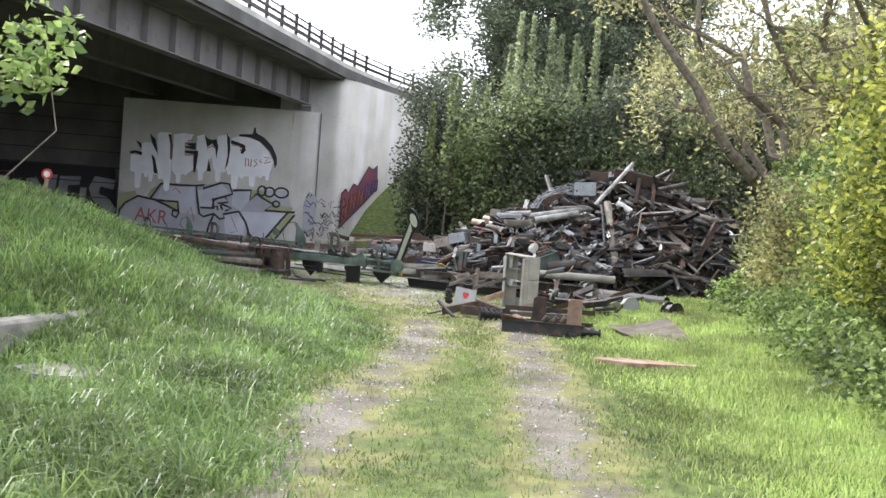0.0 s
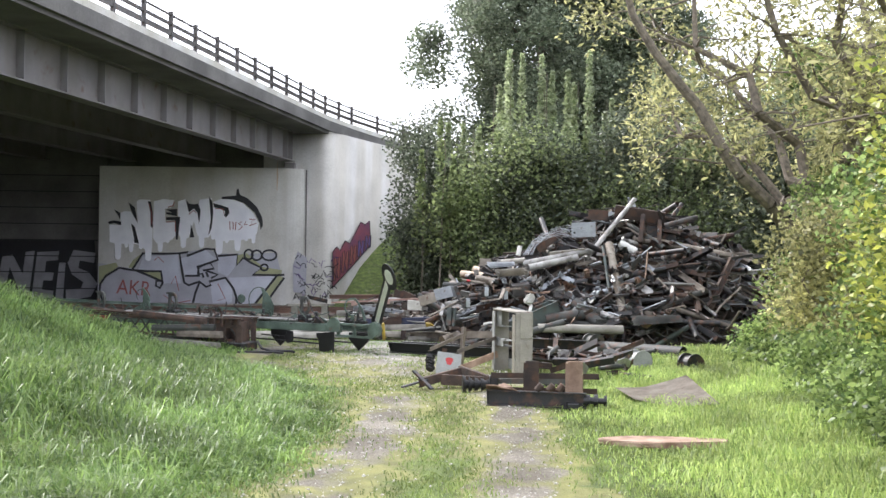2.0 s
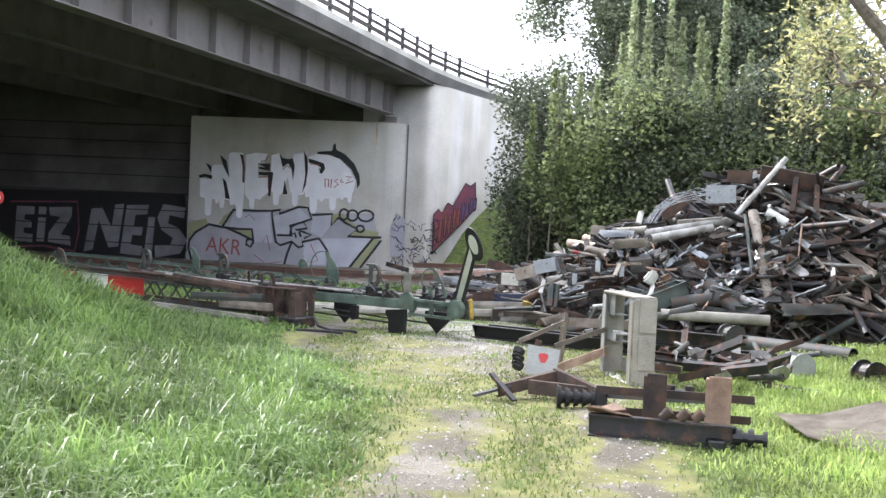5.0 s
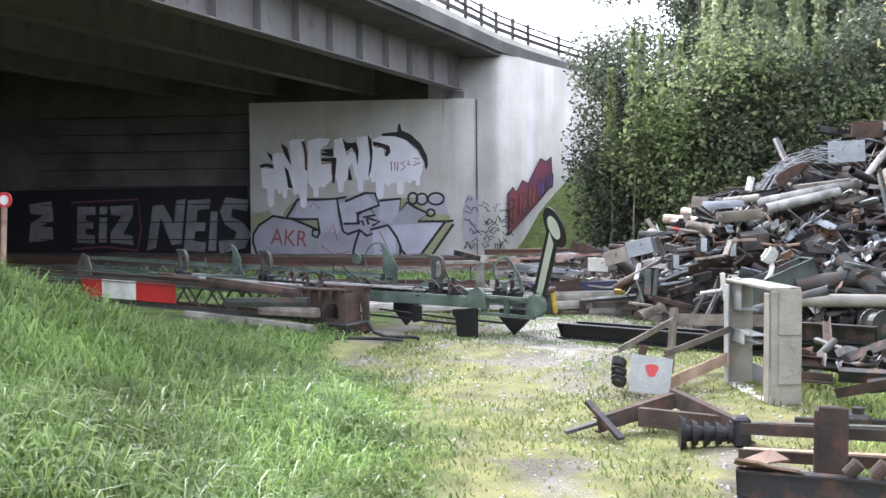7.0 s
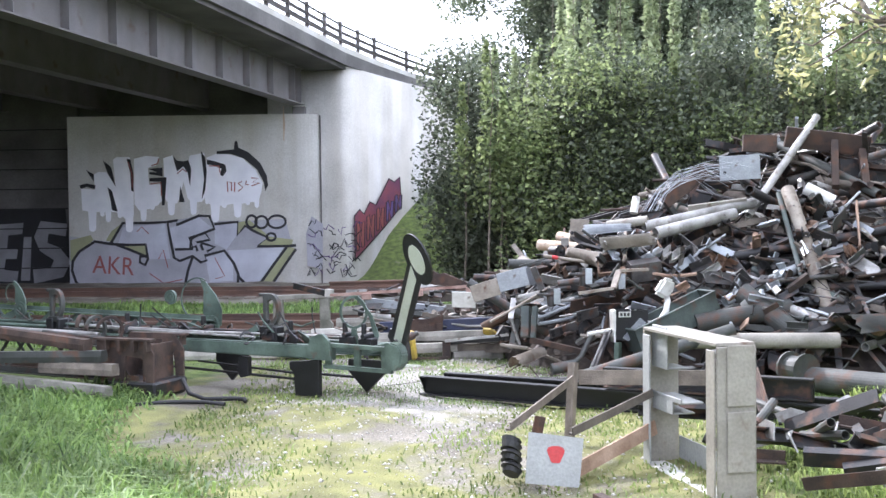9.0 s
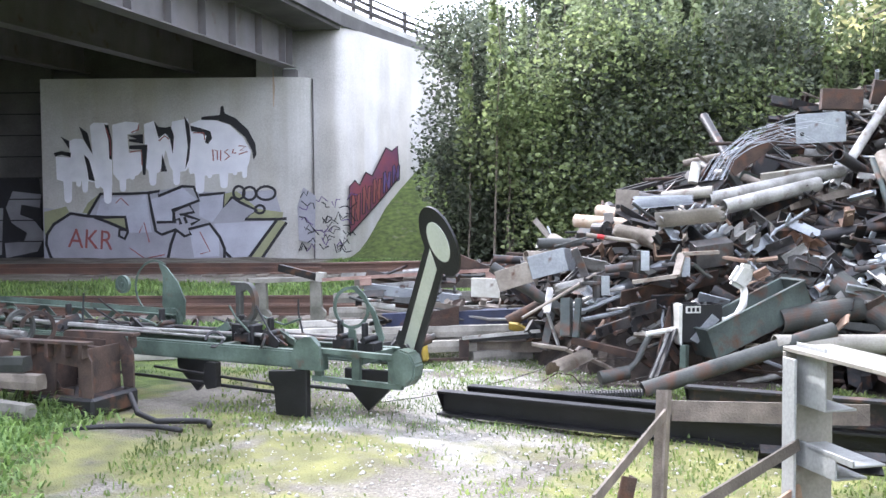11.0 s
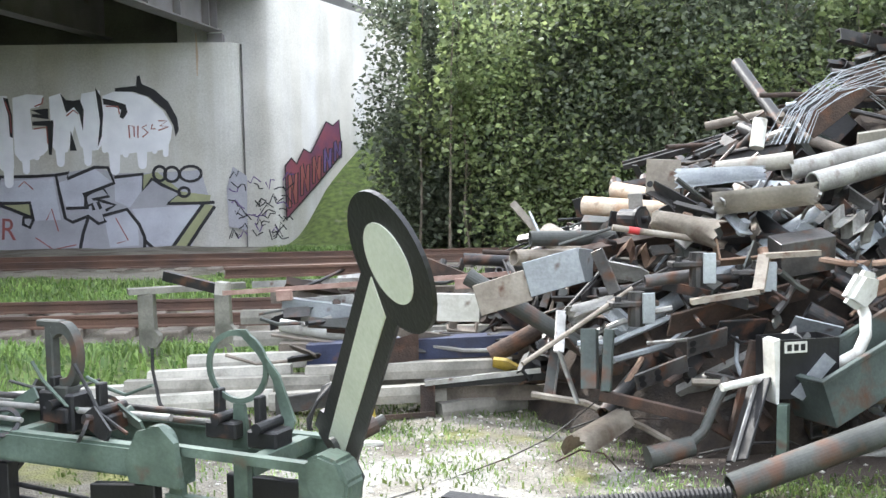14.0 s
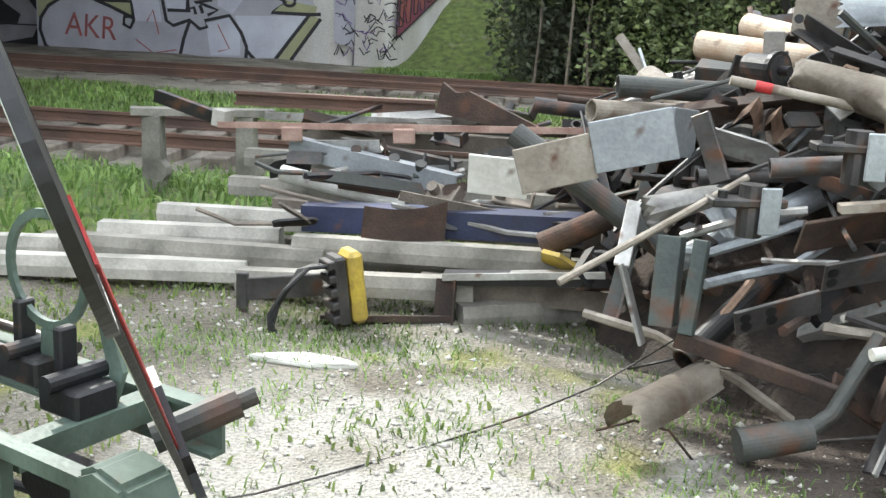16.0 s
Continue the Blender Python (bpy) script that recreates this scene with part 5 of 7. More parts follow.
def lattice_mast():
    t = thing("lattice_mast", Matrix(), "rusted lattice mast lying in grass, partly red and white", "lattice mast")
    N2 = Vector((0.327, 0.945, 0))

    def at(s, w, z):
        return E2 + D2 * s + N2 * w + Vector((0, 0, z + 0.02 * s))
    for w, z in ((0, 0.12), (0, 0.42), (0.34, 0.12), (0.34, 0.42)):
        bm = bmesh.new()
        extrude(bm, l_section(0.055, 0.055, 0.008), 7.0, along(at(0.3, w, z), at(3, w, z)))
        part("chord", bm, "rust" if w else "grey_green", t)
    for w in (0, 0.34):
        for k in range(28):
            a, b = at(0.4 + k * 0.24, w, 0.14), at(0.64 + k * 0.24, w, 0.44)
            if k % 2:
                a, b = at(0.4 + k * 0.24, w, 0.44), at(0.64 + k * 0.24, w, 0.14)
            bm = bmesh.new()
            extrude(bm, [(-0.016, 0), (0.016, 0), (0.016, 0.006), (-0.016, 0.006)], (b - a).length, along(a, b, N2))
            part("lattice_bar", bm, "grey_green", t)
    # heavy foot bracket
    bm = bmesh.new()
    m = Matrix.Translation(at(0.38, 0.17, 0)) @ along((0, 0, 0), D2)
    for y in (-0.22, 0.22):
        plate(bm, [(-0.28, 0.10), (-0.2, 0.10), (-0.17, 0.34), (0.02, 0.36), (0.05, 0.10), (0.3, 0.10), (0.34, 0.5), (-0.2, 0.5), (-0.28, 0.38)], 0.02, m @ pose(0, y, 0))
    for x in (-0.16, 0.2):
        box(bm, 0.02, 0.42, 0.34, m @ pose(x, 0, 0.28))
    for y in (-0.25, 0.25):
        box(bm, 0.62, 0.08, 0.02, m @ pose(0.02, y, 0.51))
        for x in (-0.24, -0.1, 0.05, 0.2):
            box(bm, 0.03, 0.06, 0.1, m @ pose(x, y * 1.05, 0.46))
    part("foot_bracket", bm, "rust", t, "rusted brown box bracket")
    bm = bmesh.new()
    box(bm, 0.7, 0.5, 0.14, m @ pose(0.05, 0, 0.06), 0.02)
    part("foot_block", bm, "black_rust", t)
    # painted end plates
    for s0, s1, mat in ((2.72, 3.4, "red"), (3.4, 4.02, "white"), (4.02, 4.4, "red")):
        bm = bmesh.new()
        a, b = at(s0, -0.03, 0.2), at(s1, -0.03, 0.2)
        extrude(bm, [(0, 0), (0.01, 0), (0.01, 0.24), (0, 0.24)], (b - a).length, along(a, b))
        part("painted_panel", bm, mat, t, mat + " enamel panel")
    bm = bmesh.new()
    plate(bm, [(-0.13, 0), (0.13, 0), (0.14, 0.15), (0.07, 0.3), (-0.03, 0.34), (-0.12, 0.2)], 0.02, Matrix.Translation(at(4.5, 0.1, 0.42)) @ along((0, 0, 0), -D2))
    part("round_plate", bm, "grey_green", t)
    rng = random.Random(8)
    for k in range(9):
        s0 = rng.uniform(0.4, 3.6)
        bm = bmesh.new()
        tube(bm, at(s0, rng.uniform(-0.1, 0.4), 0.49), at(s0 + rng.uniform(0.7, 2.2), rng.uniform(-0.1, 0.4), 0.5 + rng.uniform(0, 0.05)), rng.choice((0.012, 0.018, 0.03)))
        part("loose_rod", bm, rng.choice(("rust", "pale", "grey_green")), t)
    for k in range(3):
        s = 0.7 + k * 0.16
        bm = bmesh.new()
        ring(bm, 0.13, 0.025, 0.03, Matrix.Translation(at(s, 0.1, 0.56)) @ along((0, 0, 0), D2) @ pose(0, 0, 0, 0, 0, 60 + 25 * k), 18, 10, 300)
        part("coil", bm, rng.choice(("rust", "grey_green")), t)


def plank_ends():
    for k, (s, w, L, z, mat) in enumerate(((0.5, -0.22, 1.1, 0.33, "grey_green"), (0.35, -0.26, 0.8, 0.22, "wood"), (0.3, -0.42, 2.0, 0.05, "post_concrete"), (0.7, -0.2, 1.5, 0.42, "rust"))):
        p = E2 + D2 * s + Vector((0.327, 0.945, 0)) * w
        bm = bmesh.new()
        extrude(bm, [(-0.05, 0), (0.05, 0), (0.055, 0.05), (0.04, 0.1), (-0.04, 0.1), (-0.055, 0.05)], L)
        o = part("loose_beam", bm, mat)
        o.matrix_world = along((p.x, p.y, z), (p.x + D2.x, p.y + D2.y + 0.08 * k - 0.1, z + 0.03 * (k - 1)))
        tagged(o, "weathered loose beam beside the rusted mast", "beam", "loose beams")


def marker_post():
    t = thing("marker_post", pose(-7.45, 19.5, 0.2, 0, 3, 0), "leaning white post with a red bordered round head", "marker post")
    bm = bmesh.new()
    tube(bm, (0, 0, 0), (0, 0, 1.28), 0.035)
    part("post", bm, "rust_light", t)
    bm = bmesh.new()
    disc(bm, 0.10, 0.02, pose(0, 0, 1.36))
    head = part("head", bm, "red", t)
    bm = bmesh.new()
    disc(bm, 0.06, 0.024, pose(0, 0, 1.36))
    part("head_field", bm, "white", head)


def hose():
    bm = bmesh.new()
    bent(bm, [(-2.72, 19.25, 0.16), (-2.62, 19.1, 0.06), (-2.45, 18.98, 0.03), (-2.2, 19.0, 0.03), (-2.1, 18.96, 0.03), (-2.07, 18.86, 0.03)], 0.02)
    tagged(part("hose", bm, "rubber", smooth=True), "black rubber hose lying on the ground", "hose", "black hoses")
    bm = bmesh.new()
    bent(bm, [(-2.98, 18.74, 0.02), (-2.8, 18.83, 0.025), (-2.6, 18.87, 0.025), (-2.4, 18.84, 0.025), (-2.22, 18.74, 0.025)], 0.018)
    tagged(part("hose", bm, "rubber", smooth=True), "short black hose lying on moss", "hose", "black hoses")


signal_mast()
semaphore_arm()
lattice_mast()
plank_ends()
marker_post()
hose()


# ---- yard: beams, box and rusted frames ----
def steel_beam():
    for a, b, mat, lab in (((-0.58, 19.42, 0.0), (2.85, 17.62, 0.0), "black", "long black tarred steel beam lying on the yard"), ((-0.38, 19.62, 0.0), (3.0, 17.95, 0.0), "black", "black steel beam behind its twin"), ((0.95, 18.62, 0.18), (2.4, 17.92, 0.18), "black_rust", "shorter blackened channel on top of the beams")):
        bm = bmesh.new()
        L = (Vector(b) - Vector(a)).length
        extrude(bm, u_section(0.165, -0.09, 0.014), L)
        bmesh.ops.recalc_face_normals(bm, faces=bm.faces)
        o = part("steel_beam", bm, mat)
        o.matrix_world = along(a, b)
        tagged(o, lab, "steel beam", "black beams")


def box_upright():
    t = thing("equipment_box", pose(0, 0, 0), "open warm-grey steel equipment box standing on end", "equipment box")
    # floor corners of the box, going round
    A, B, C = Vector((0.97, 16.65, 0)), Vector((1.23, 15.74, 0)), Vector((1.45, 15.80, 0))
    u, v, h = B - A, C - B, 0.83
    up = Vector((0, 0, 1))

    def slab(name, o, a, b, thick, mat, label=""):
        bm = bmesh.new()
        nrm = a.cross(b).normalized() * thick
        vs = [o, o + a, o + a + b, o + b]
        lo, hi = [bm.verts.new(p) for p in vs], [bm.verts.new(p + nrm) for p in vs]
        bm.faces.new(lo[::-1])
        bm.faces.new(hi)
        for i in range(4):
            bm.faces.new((lo[i], lo[(i + 1) % 4], hi[(i + 1) % 4], hi[i]))
        bmesh.ops.recalc_face_normals(bm, faces=bm.faces)
        bmesh.ops.bevel(bm, geom=bm.edges[:], offset=0.003, segments=1, affect="EDGES")
        return part(name, bm, mat, t, label)
    slab("side_panel", B + up * 0.01, v, up * h, 0.02, "box_grey")
    slab("side_panel", A + up * 0.01, v, up * h, 0.02, "box_grey")
    slab("end_panel", A + up * 0.0, u, v, 0.02, "white")
    slab("end_panel", A + up * (h + 0.012), u, v, 0.02, "box_grey")
    slab("rim", A + u * 0.02 + up * 0.02, u * 0.10, up * (h - 0.03), 0.012, "plate_grey")
    slab("rim", A + u * 0.90 + up * 0.02, u * 0.10, up * (h - 0.03), 0.012, "box_grey")
    for z, hh, wd in ((0.36, 0.10, 0.30), (0.62, 0.26, 0.22), (0.44, 0.03, 0.42)):
        slab("inner_bracket", A + u * 0.03 + v * 0.25 + up * z, u * wd, up * hh, 0.01, "plate_grey")
        slab("inner_shelf", A + u * 0.03 + v * 0.25 + up * z, u * wd, v * 0.6, 0.01, "plate_grey")
    slab("back_strip", A + v * 0.98 + u * 0.05 + up * 0.04, u * 0.9, up * 0.14, 0.01, "plate_grey")
    for z in (0.16, 0.52):
        slab("cover_plate", B + v * 0.22 - u * 0.02 + up * z + u * 0.05, v * 0.72, up * 0.33, 0.006, "box_grey")


def red_dot_plate():
    t = thing("motor_cover", pose(0.38, 16.05, 0), "grey steel cover plate with a red paint blotch", "cover plate")
    bm = bmesh.new()
    m = pose(0, 0, 0.02, -14, 4, 4)
    plate(bm, [(-0.17, 0.0), (0.14, -0.01), (0.16, 0.27), (-0.16, 0.29)], 0.012, m)
    part("plate", bm, "plate_grey", t)
    bm = bmesh.new()
    plate(bm, [(0.045 * math.cos(a) * (1 + 0.25 * math.sin(3 * a)), 0.17 + 0.06 * math.sin(a) * (1 + 0.2 * math.cos(2 * a))) for a in np.linspace(0, 6.1, 18)], 0.003, m @ pose(0, -0.0085, 0))
    part("red_blotch", bm, M["red"], t, "red paint blotch")
    t2 = thing("rubber_bellows", pose(0.16, 16.1, 0), "two black ribbed rubber bellows on the ground", "bellows")
    for y in (0.0, 0.14):
        bm = bmesh.new()
        for k in range(5):
            tube(bm, (-0.03, y + 0.0, 0.05 + 0.035 * k + 0.02), (-0.02, y + 0.02, 0.085 + 0.035 * k + 0.01), 0.06 if k % 2 else 0.05, 0.048 if k % 2 else 0.062, 14)
        part("bellow", bm, "rubber", t2)
    # angle irons reaching to the box
    for a, b, w, mat in (((0.14, 16.2, 0.30), (0.62, 17.3, 0.44), 0.05, "wood"), ((0.50, 16.15, 0.28), (1.02, 16.55, 0.44), 0.05, "wood"), ((0.58, 17.2, 0.0), (0.62, 17.3, 0.55), 0.09, "wood"), ((0.3, 16.6, 0.03), (0.36, 16.62, 0.3), 0.07, "rust"), ((0.62, 17.3, 0.40), (1.5, 17.1, 0.42), 0.10, "wood"), ((0.52, 16.2, 0.02), (1.05, 16.6, 0.2), 0.09, "rust_light")):
        bm = bmesh.new()
        extrude(bm, l_section(w, w * 0.8, 0.012), (Vector(b) - Vector(a)).length)
        o = part("angle_iron", bm, mat)
        o.matrix_world = along(a, b)
        tagged(o, "weathered angle iron leaning on scrap", "angle iron", "loose irons")


def rusted_frames():
    # low channel frame with a buffer-like end
    t = thing("channel_assembly", Matrix(), "low rusted channel assembly with upright plates and black fitting", "steel assembly")
    a, b = Vector((0.80, 13.18, 0.02)), Vector((1.80, 13.0, 0.02))
    bm = bmesh.new()
    extrude(bm, u_section(0.16, -0.07, 0.012), (b - a).length, along(a, b))
    bmesh.ops.recalc_face_normals(bm, faces=bm.faces)
    part("channel", bm, "black_rust", t, "black and rust channel")
    bm = bmesh.new()
    plate(bm, [(-0.06, -0.06), (0.2, -0.07), (0.3, 0.0), (0.24, 0.1), (0.14, 0.07), (0.05, 0.13), (-0.05, 0.08)], 0.012, pose(0.84, 13.16, 0.2, 68, 8, -8))
    plate(bm, [(-0.04, -0.05), (0.16, -0.06), (0.2, 0.06), (0.1, 0.03), (0.0, 0.08)], 0.012, pose(0.86, 13.28, 0.16, 110, -15, 20))
    part("torn_end", bm, "rust_light", t, "torn orange rusted sheet end")
    for p, w, mat in (((1.27, 13.28, 0), 0.14, "rust"), ((1.72, 13.3, 0), 0.16, "rust_light")):
        bm = bmesh.new()
        box(bm, w, 0.03, 0.46, Matrix.Translation((p[0], p[1], 0.24)) @ pose(0, 0, 0, 0, 0, -8), 0.006)
        box(bm, 0.03, 0.12, 0.44, Matrix.Translation((p[0] - w / 2, p[1] + 0.06, 0.23)) @ pose(0, 0, 0, 0, 0, -8), 0.006)
        part("upright", bm, mat, t, "rusted upright angle")
    for y, z in ((13.5, 0.25), (13.62, 0.08)):
        bm = bmesh.new()
        extrude(bm, l_section(0.06, 0.06, 0.01), 1.15, along((0.85, y + 0.1, z), (1.9, y - 0.1, z + 0.02)))
        part("cross_bar", bm, "rust", t)
    bm = bmesh.new()
    m = along((1.78, 13.02, 0.10), (2.1, 12.96, 0.1))
    for x0, x1, r in ((0, 0.06, 0.06), (0.06, 0.10, 0.035), (0.10, 0.14, 0.065), (0.14, 0.2, 0.03), (0.2, 0.23, 0.055)):
        tube(bm, m @ Vector((x0, 0, 0)), m @ Vector((x1, 0, 0)), r)
    part("end_fitting", bm, "black", t, "black turned end fitting")
    bm = bmesh.new()
    box(bm, 0.12, 0.14, 0.1, pose(1.66, 12.98, 0.03), 0.01)
    part("foot", bm, "black", t)
    for x in (1.3, 1.42, 1.52):
        bm = bmesh.new()
        tube(bm, (x, 13.06, 0.19), (x + 0.05, 13.05, 0.25), 0.035)
        part("bolt", bm, "rust", t)
    # second frame: crossing channels and the black insulator
    t = thing("crossed_channels", Matrix(), "crossed rusted channels lying in the yard", "steel channels")
    for a, b, h, mat in (((0.06, 14.55, 0.02), (0.55, 14.95, 0.12), 0.10, "rust"), ((0.5, 15.05, 0.12), (0.95, 14.25, 0.05), 0.11, "rust"), ((0.3, 14.7, 0.04), (0.95, 14.45, 0.04), 0.12, "rust"), ((0.85, 14.35, 0.1), (1.75, 14.25, 0.12), 0.06, "grey_green"), ((0.9, 14.0, 0.02), (1.9, 13.9, 0.03), 0.06, "rust_light")):
        bm = bmesh.new()
        extrude(bm, u_section(h, 0.05, 0.01), (Vector(b) - Vector(a)).length, along(a, b))
        part("channel", bm, mat, t)
    for a, b in (((-0.02, 14.62, 0.2), (0.2, 14.38, 0.02)), ((-0.15, 14.5, 0.02), (0.15, 14.62, 0.1))):
        bm = bmesh.new()
        extrude(bm, [(-0.03, 0), (0.03, 0), (0.025, 0.02), (-0.025, 0.02)], (Vector(b) - Vector(a)).length, along(a, b))
        part("flat_bar", bm, "black_rust", t)
    t = thing("insulator", pose(0.6, 14.27, 0.10, 0, 0, 4), "black ribbed insulator lying in the yard", "insulator")
    bm = bmesh.new()
    for k, r in enumerate((0.11, 0.055, 0.085, 0.05, 0.08, 0.05, 0.075, 0.05, 0.06)):
        tube(bm, (-0.05 + 0.035 * k, 0, 0), (-0.015 + 0.035 * k, 0, 0), r, r * 0.8, 16)
    part("ribs", bm, "black", t)
    bm = bmesh.new()
    box(bm, 0.1, 0.12, 0.18, pose(0.31, 0, 0.02), 0.015)
    part("head", bm, "black", t)
    # odd iron behind
    t = thing("pivot_block", pose(1.62, 15.0, 0), "dark cast pivot block with two bolts", "iron casting")
    bm = bmesh.new()
    box(bm, 0.3, 0.2, 0.1, pose(0, 0, 0.06), 0.02)
    tube(bm, (-0.08, 0, 0.1), (-0.08, 0, 0.15), 0.04)
    tube(bm, (0.08, 0, 0.1), (0.08, 0, 0.15), 0.04)
    box(bm, 0.7, 0.05, 0.05, pose(0.05, 0.1, 0.03), 0.006)
    part("casting", bm, "black_rust", t)


def bent_sheet():
    bm = bmesh.new()
    n, k = 16, 6
    vs = []
    for i in range(n + 1):
        u = i / n
        row = []
        for j in range(k + 1):
            v = j / k
            x = 2.26 + 0.78 * u + 0.08 * v
            y = 14.15 - 1.2 * v * (0.7 + 0.3 * u) - 0.1 * u
            z = 0.06 + 0.13 * abs(u - 0.42) ** 1.3 + 0.05 * (1 - v) * u - 0.02 * v + 0.09 * u * (1 - v)
            row.append(bm.verts.new((x, y, z)))
        vs.append(row)
    for i in range(n):
        for j in range(k):
            bm.faces.new((vs[i][j], vs[i + 1][j], vs[i + 1][j + 1], vs[i][j + 1]))
    bmesh.ops.solidify(bm, geom=bm.faces[:], thickness=0.008)
    tagged(part("metal_sheet", bm, "beige", smooth=True), "bent pale sheet metal lying in the grass", "metal sheet")
    bm = bmesh.new()
    plate(bm, [(0.36 * math.cos(a) * (1 + 0.12 * math.sin(2.3 * a)), 0.16 * math.sin(a) * (1 + 0.2 * math.cos(3 * a))) for a in np.linspace(0, 6.1, 16)], 0.05, pose(2.2, 11.0, 0.03, 90) @ Matrix.Diagonal((1.4, 1, 1, 1)))
    bmesh.ops.bevel(bm, geom=bm.edges[:], offset=0.012, segments=1, affect="EDGES")
    tagged(part("paving_slab", bm, "rust_light"), "flat reddish slab sunk in the grass", "slab")


def right_bits():
    for p, r, mat in (((3.0, 16.9, 0.14), 0.16, "plate_grey"), ((2.55, 16.6, 0.06), 0.1, "plate_grey"), ((3.7, 16.8, 0.12), 0.15, "black_rust"), ((2.7, 19.4, 0.2), 0.15, "grey_green")):
        t = thing("cable_drum", pose(*p, 0, 0, 25), "small grey round housing lying in the grass", "housing", "round housings")
        bm = bmesh.new()
        tube(bm, (0, -0.09, 0), (0, 0.09, 0), r * 0.75, seg=18)
        drum = part("drum", bm, mat, t)
        for y in (-0.1, 0.1):
            bm = bmesh.new()
            disc(bm, r, 0.02, pose(0, y, 0))
            part("flange", bm, mat, drum)
    # bundle of crumpled bright sheet and ironwork right of the box
    rng = random.Random(11)
    for k in range(52):
        x, y = 1.7 + rng.uniform(-0.15, 1.1), 16.6 + rng.uniform(-1.0, 0.7)
        L = rng.uniform(0.25, 0.7)
        bm = bmesh.new()
        kind = k % 4
        if kind == 0:
            plate(bm, [(0, 0), (L * 0.4, 0.02), (L * 0.45, 0.07), (L * 0.25, 0.12), (0.03, 0.1)], 0.01)
        elif kind == 1:
            extrude(bm, l_section(0.07, 0.06, 0.01), L)
        elif kind == 2:
            extrude(bm, u_section(0.09, 0.06, 0.01), L)
        else:
            tube(bm, (0, 0, 0), (L, 0, 0), 0.03, seg=10, wall=0.005)
        o = part("iron_piece", bm, ("pale", "rust", "black_rust", "grey_green")[kind])
        o.matrix_world = pose(x, y, 0.04 + rng.uniform(0, 0.18), rng.uniform(-30, 30), rng.uniform(-25, 10), rng.uniform(0, 360))
        tagged(o, "small rusty or bright piece of ironwork on the grass", "scrap piece", "loose scrap pieces")


def old_walls():
    bm = bmesh.new()
    box(bm, 1.9, 0.22, 0.8, pose(-3.42, 8.85, -0.07, 0, 0, 74), 0.03)
    tagged(part("retaining_wall", bm, "post_concrete"), "low broken concrete wall in the grass bank", "wall")
    bm = bmesh.new()
    plate(bm, [(0.42 * math.cos(a) * (1 + 0.2 * math.sin(2 * a)), 0.26 * math.sin(a) * (1 + 0.15 * math.cos(3 * a))) for a in np.linspace(0, 6.0, 12)], 0.06, pose(-2.75, 7.95, 0.03, 90))
    tagged(part("concrete_slab", bm, "post_concrete"), "broken concrete slab sunk in the grass", "slab")


steel_beam()
box_upright()
red_dot_plate()
rusted_frames()
bent_sheet()
right_bits()
old_walls()


# ---- low stack of posts, beams and rails beside the heap ----
def bar(name, p, q, section, mat, label, category, group, roll=0.0):
    """A rolled or cast section from p to q."""
    bm = bmesh.new()
    extrude(bm, section, (Vector(q) - Vector(p)).length)
    bmesh.ops.recalc_face_normals(bm, faces=bm.faces)
    o = part(name, bm, mat)
    o.matrix_world = along(p, q) @ pose(0, 0, 0, roll)
    return tagged(o, label, category, group)


CONCRETE = [(-0.05, -0.05), (0.05, -0.05), (0.055, 0.0), (0.04, 0.05), (-0.04, 0.05), (-0.055, 0.0)]
TIMBER = [(-0.05, -0.05), (0.05, -0.05), (0.05, 0.045), (-0.05, 0.045)]


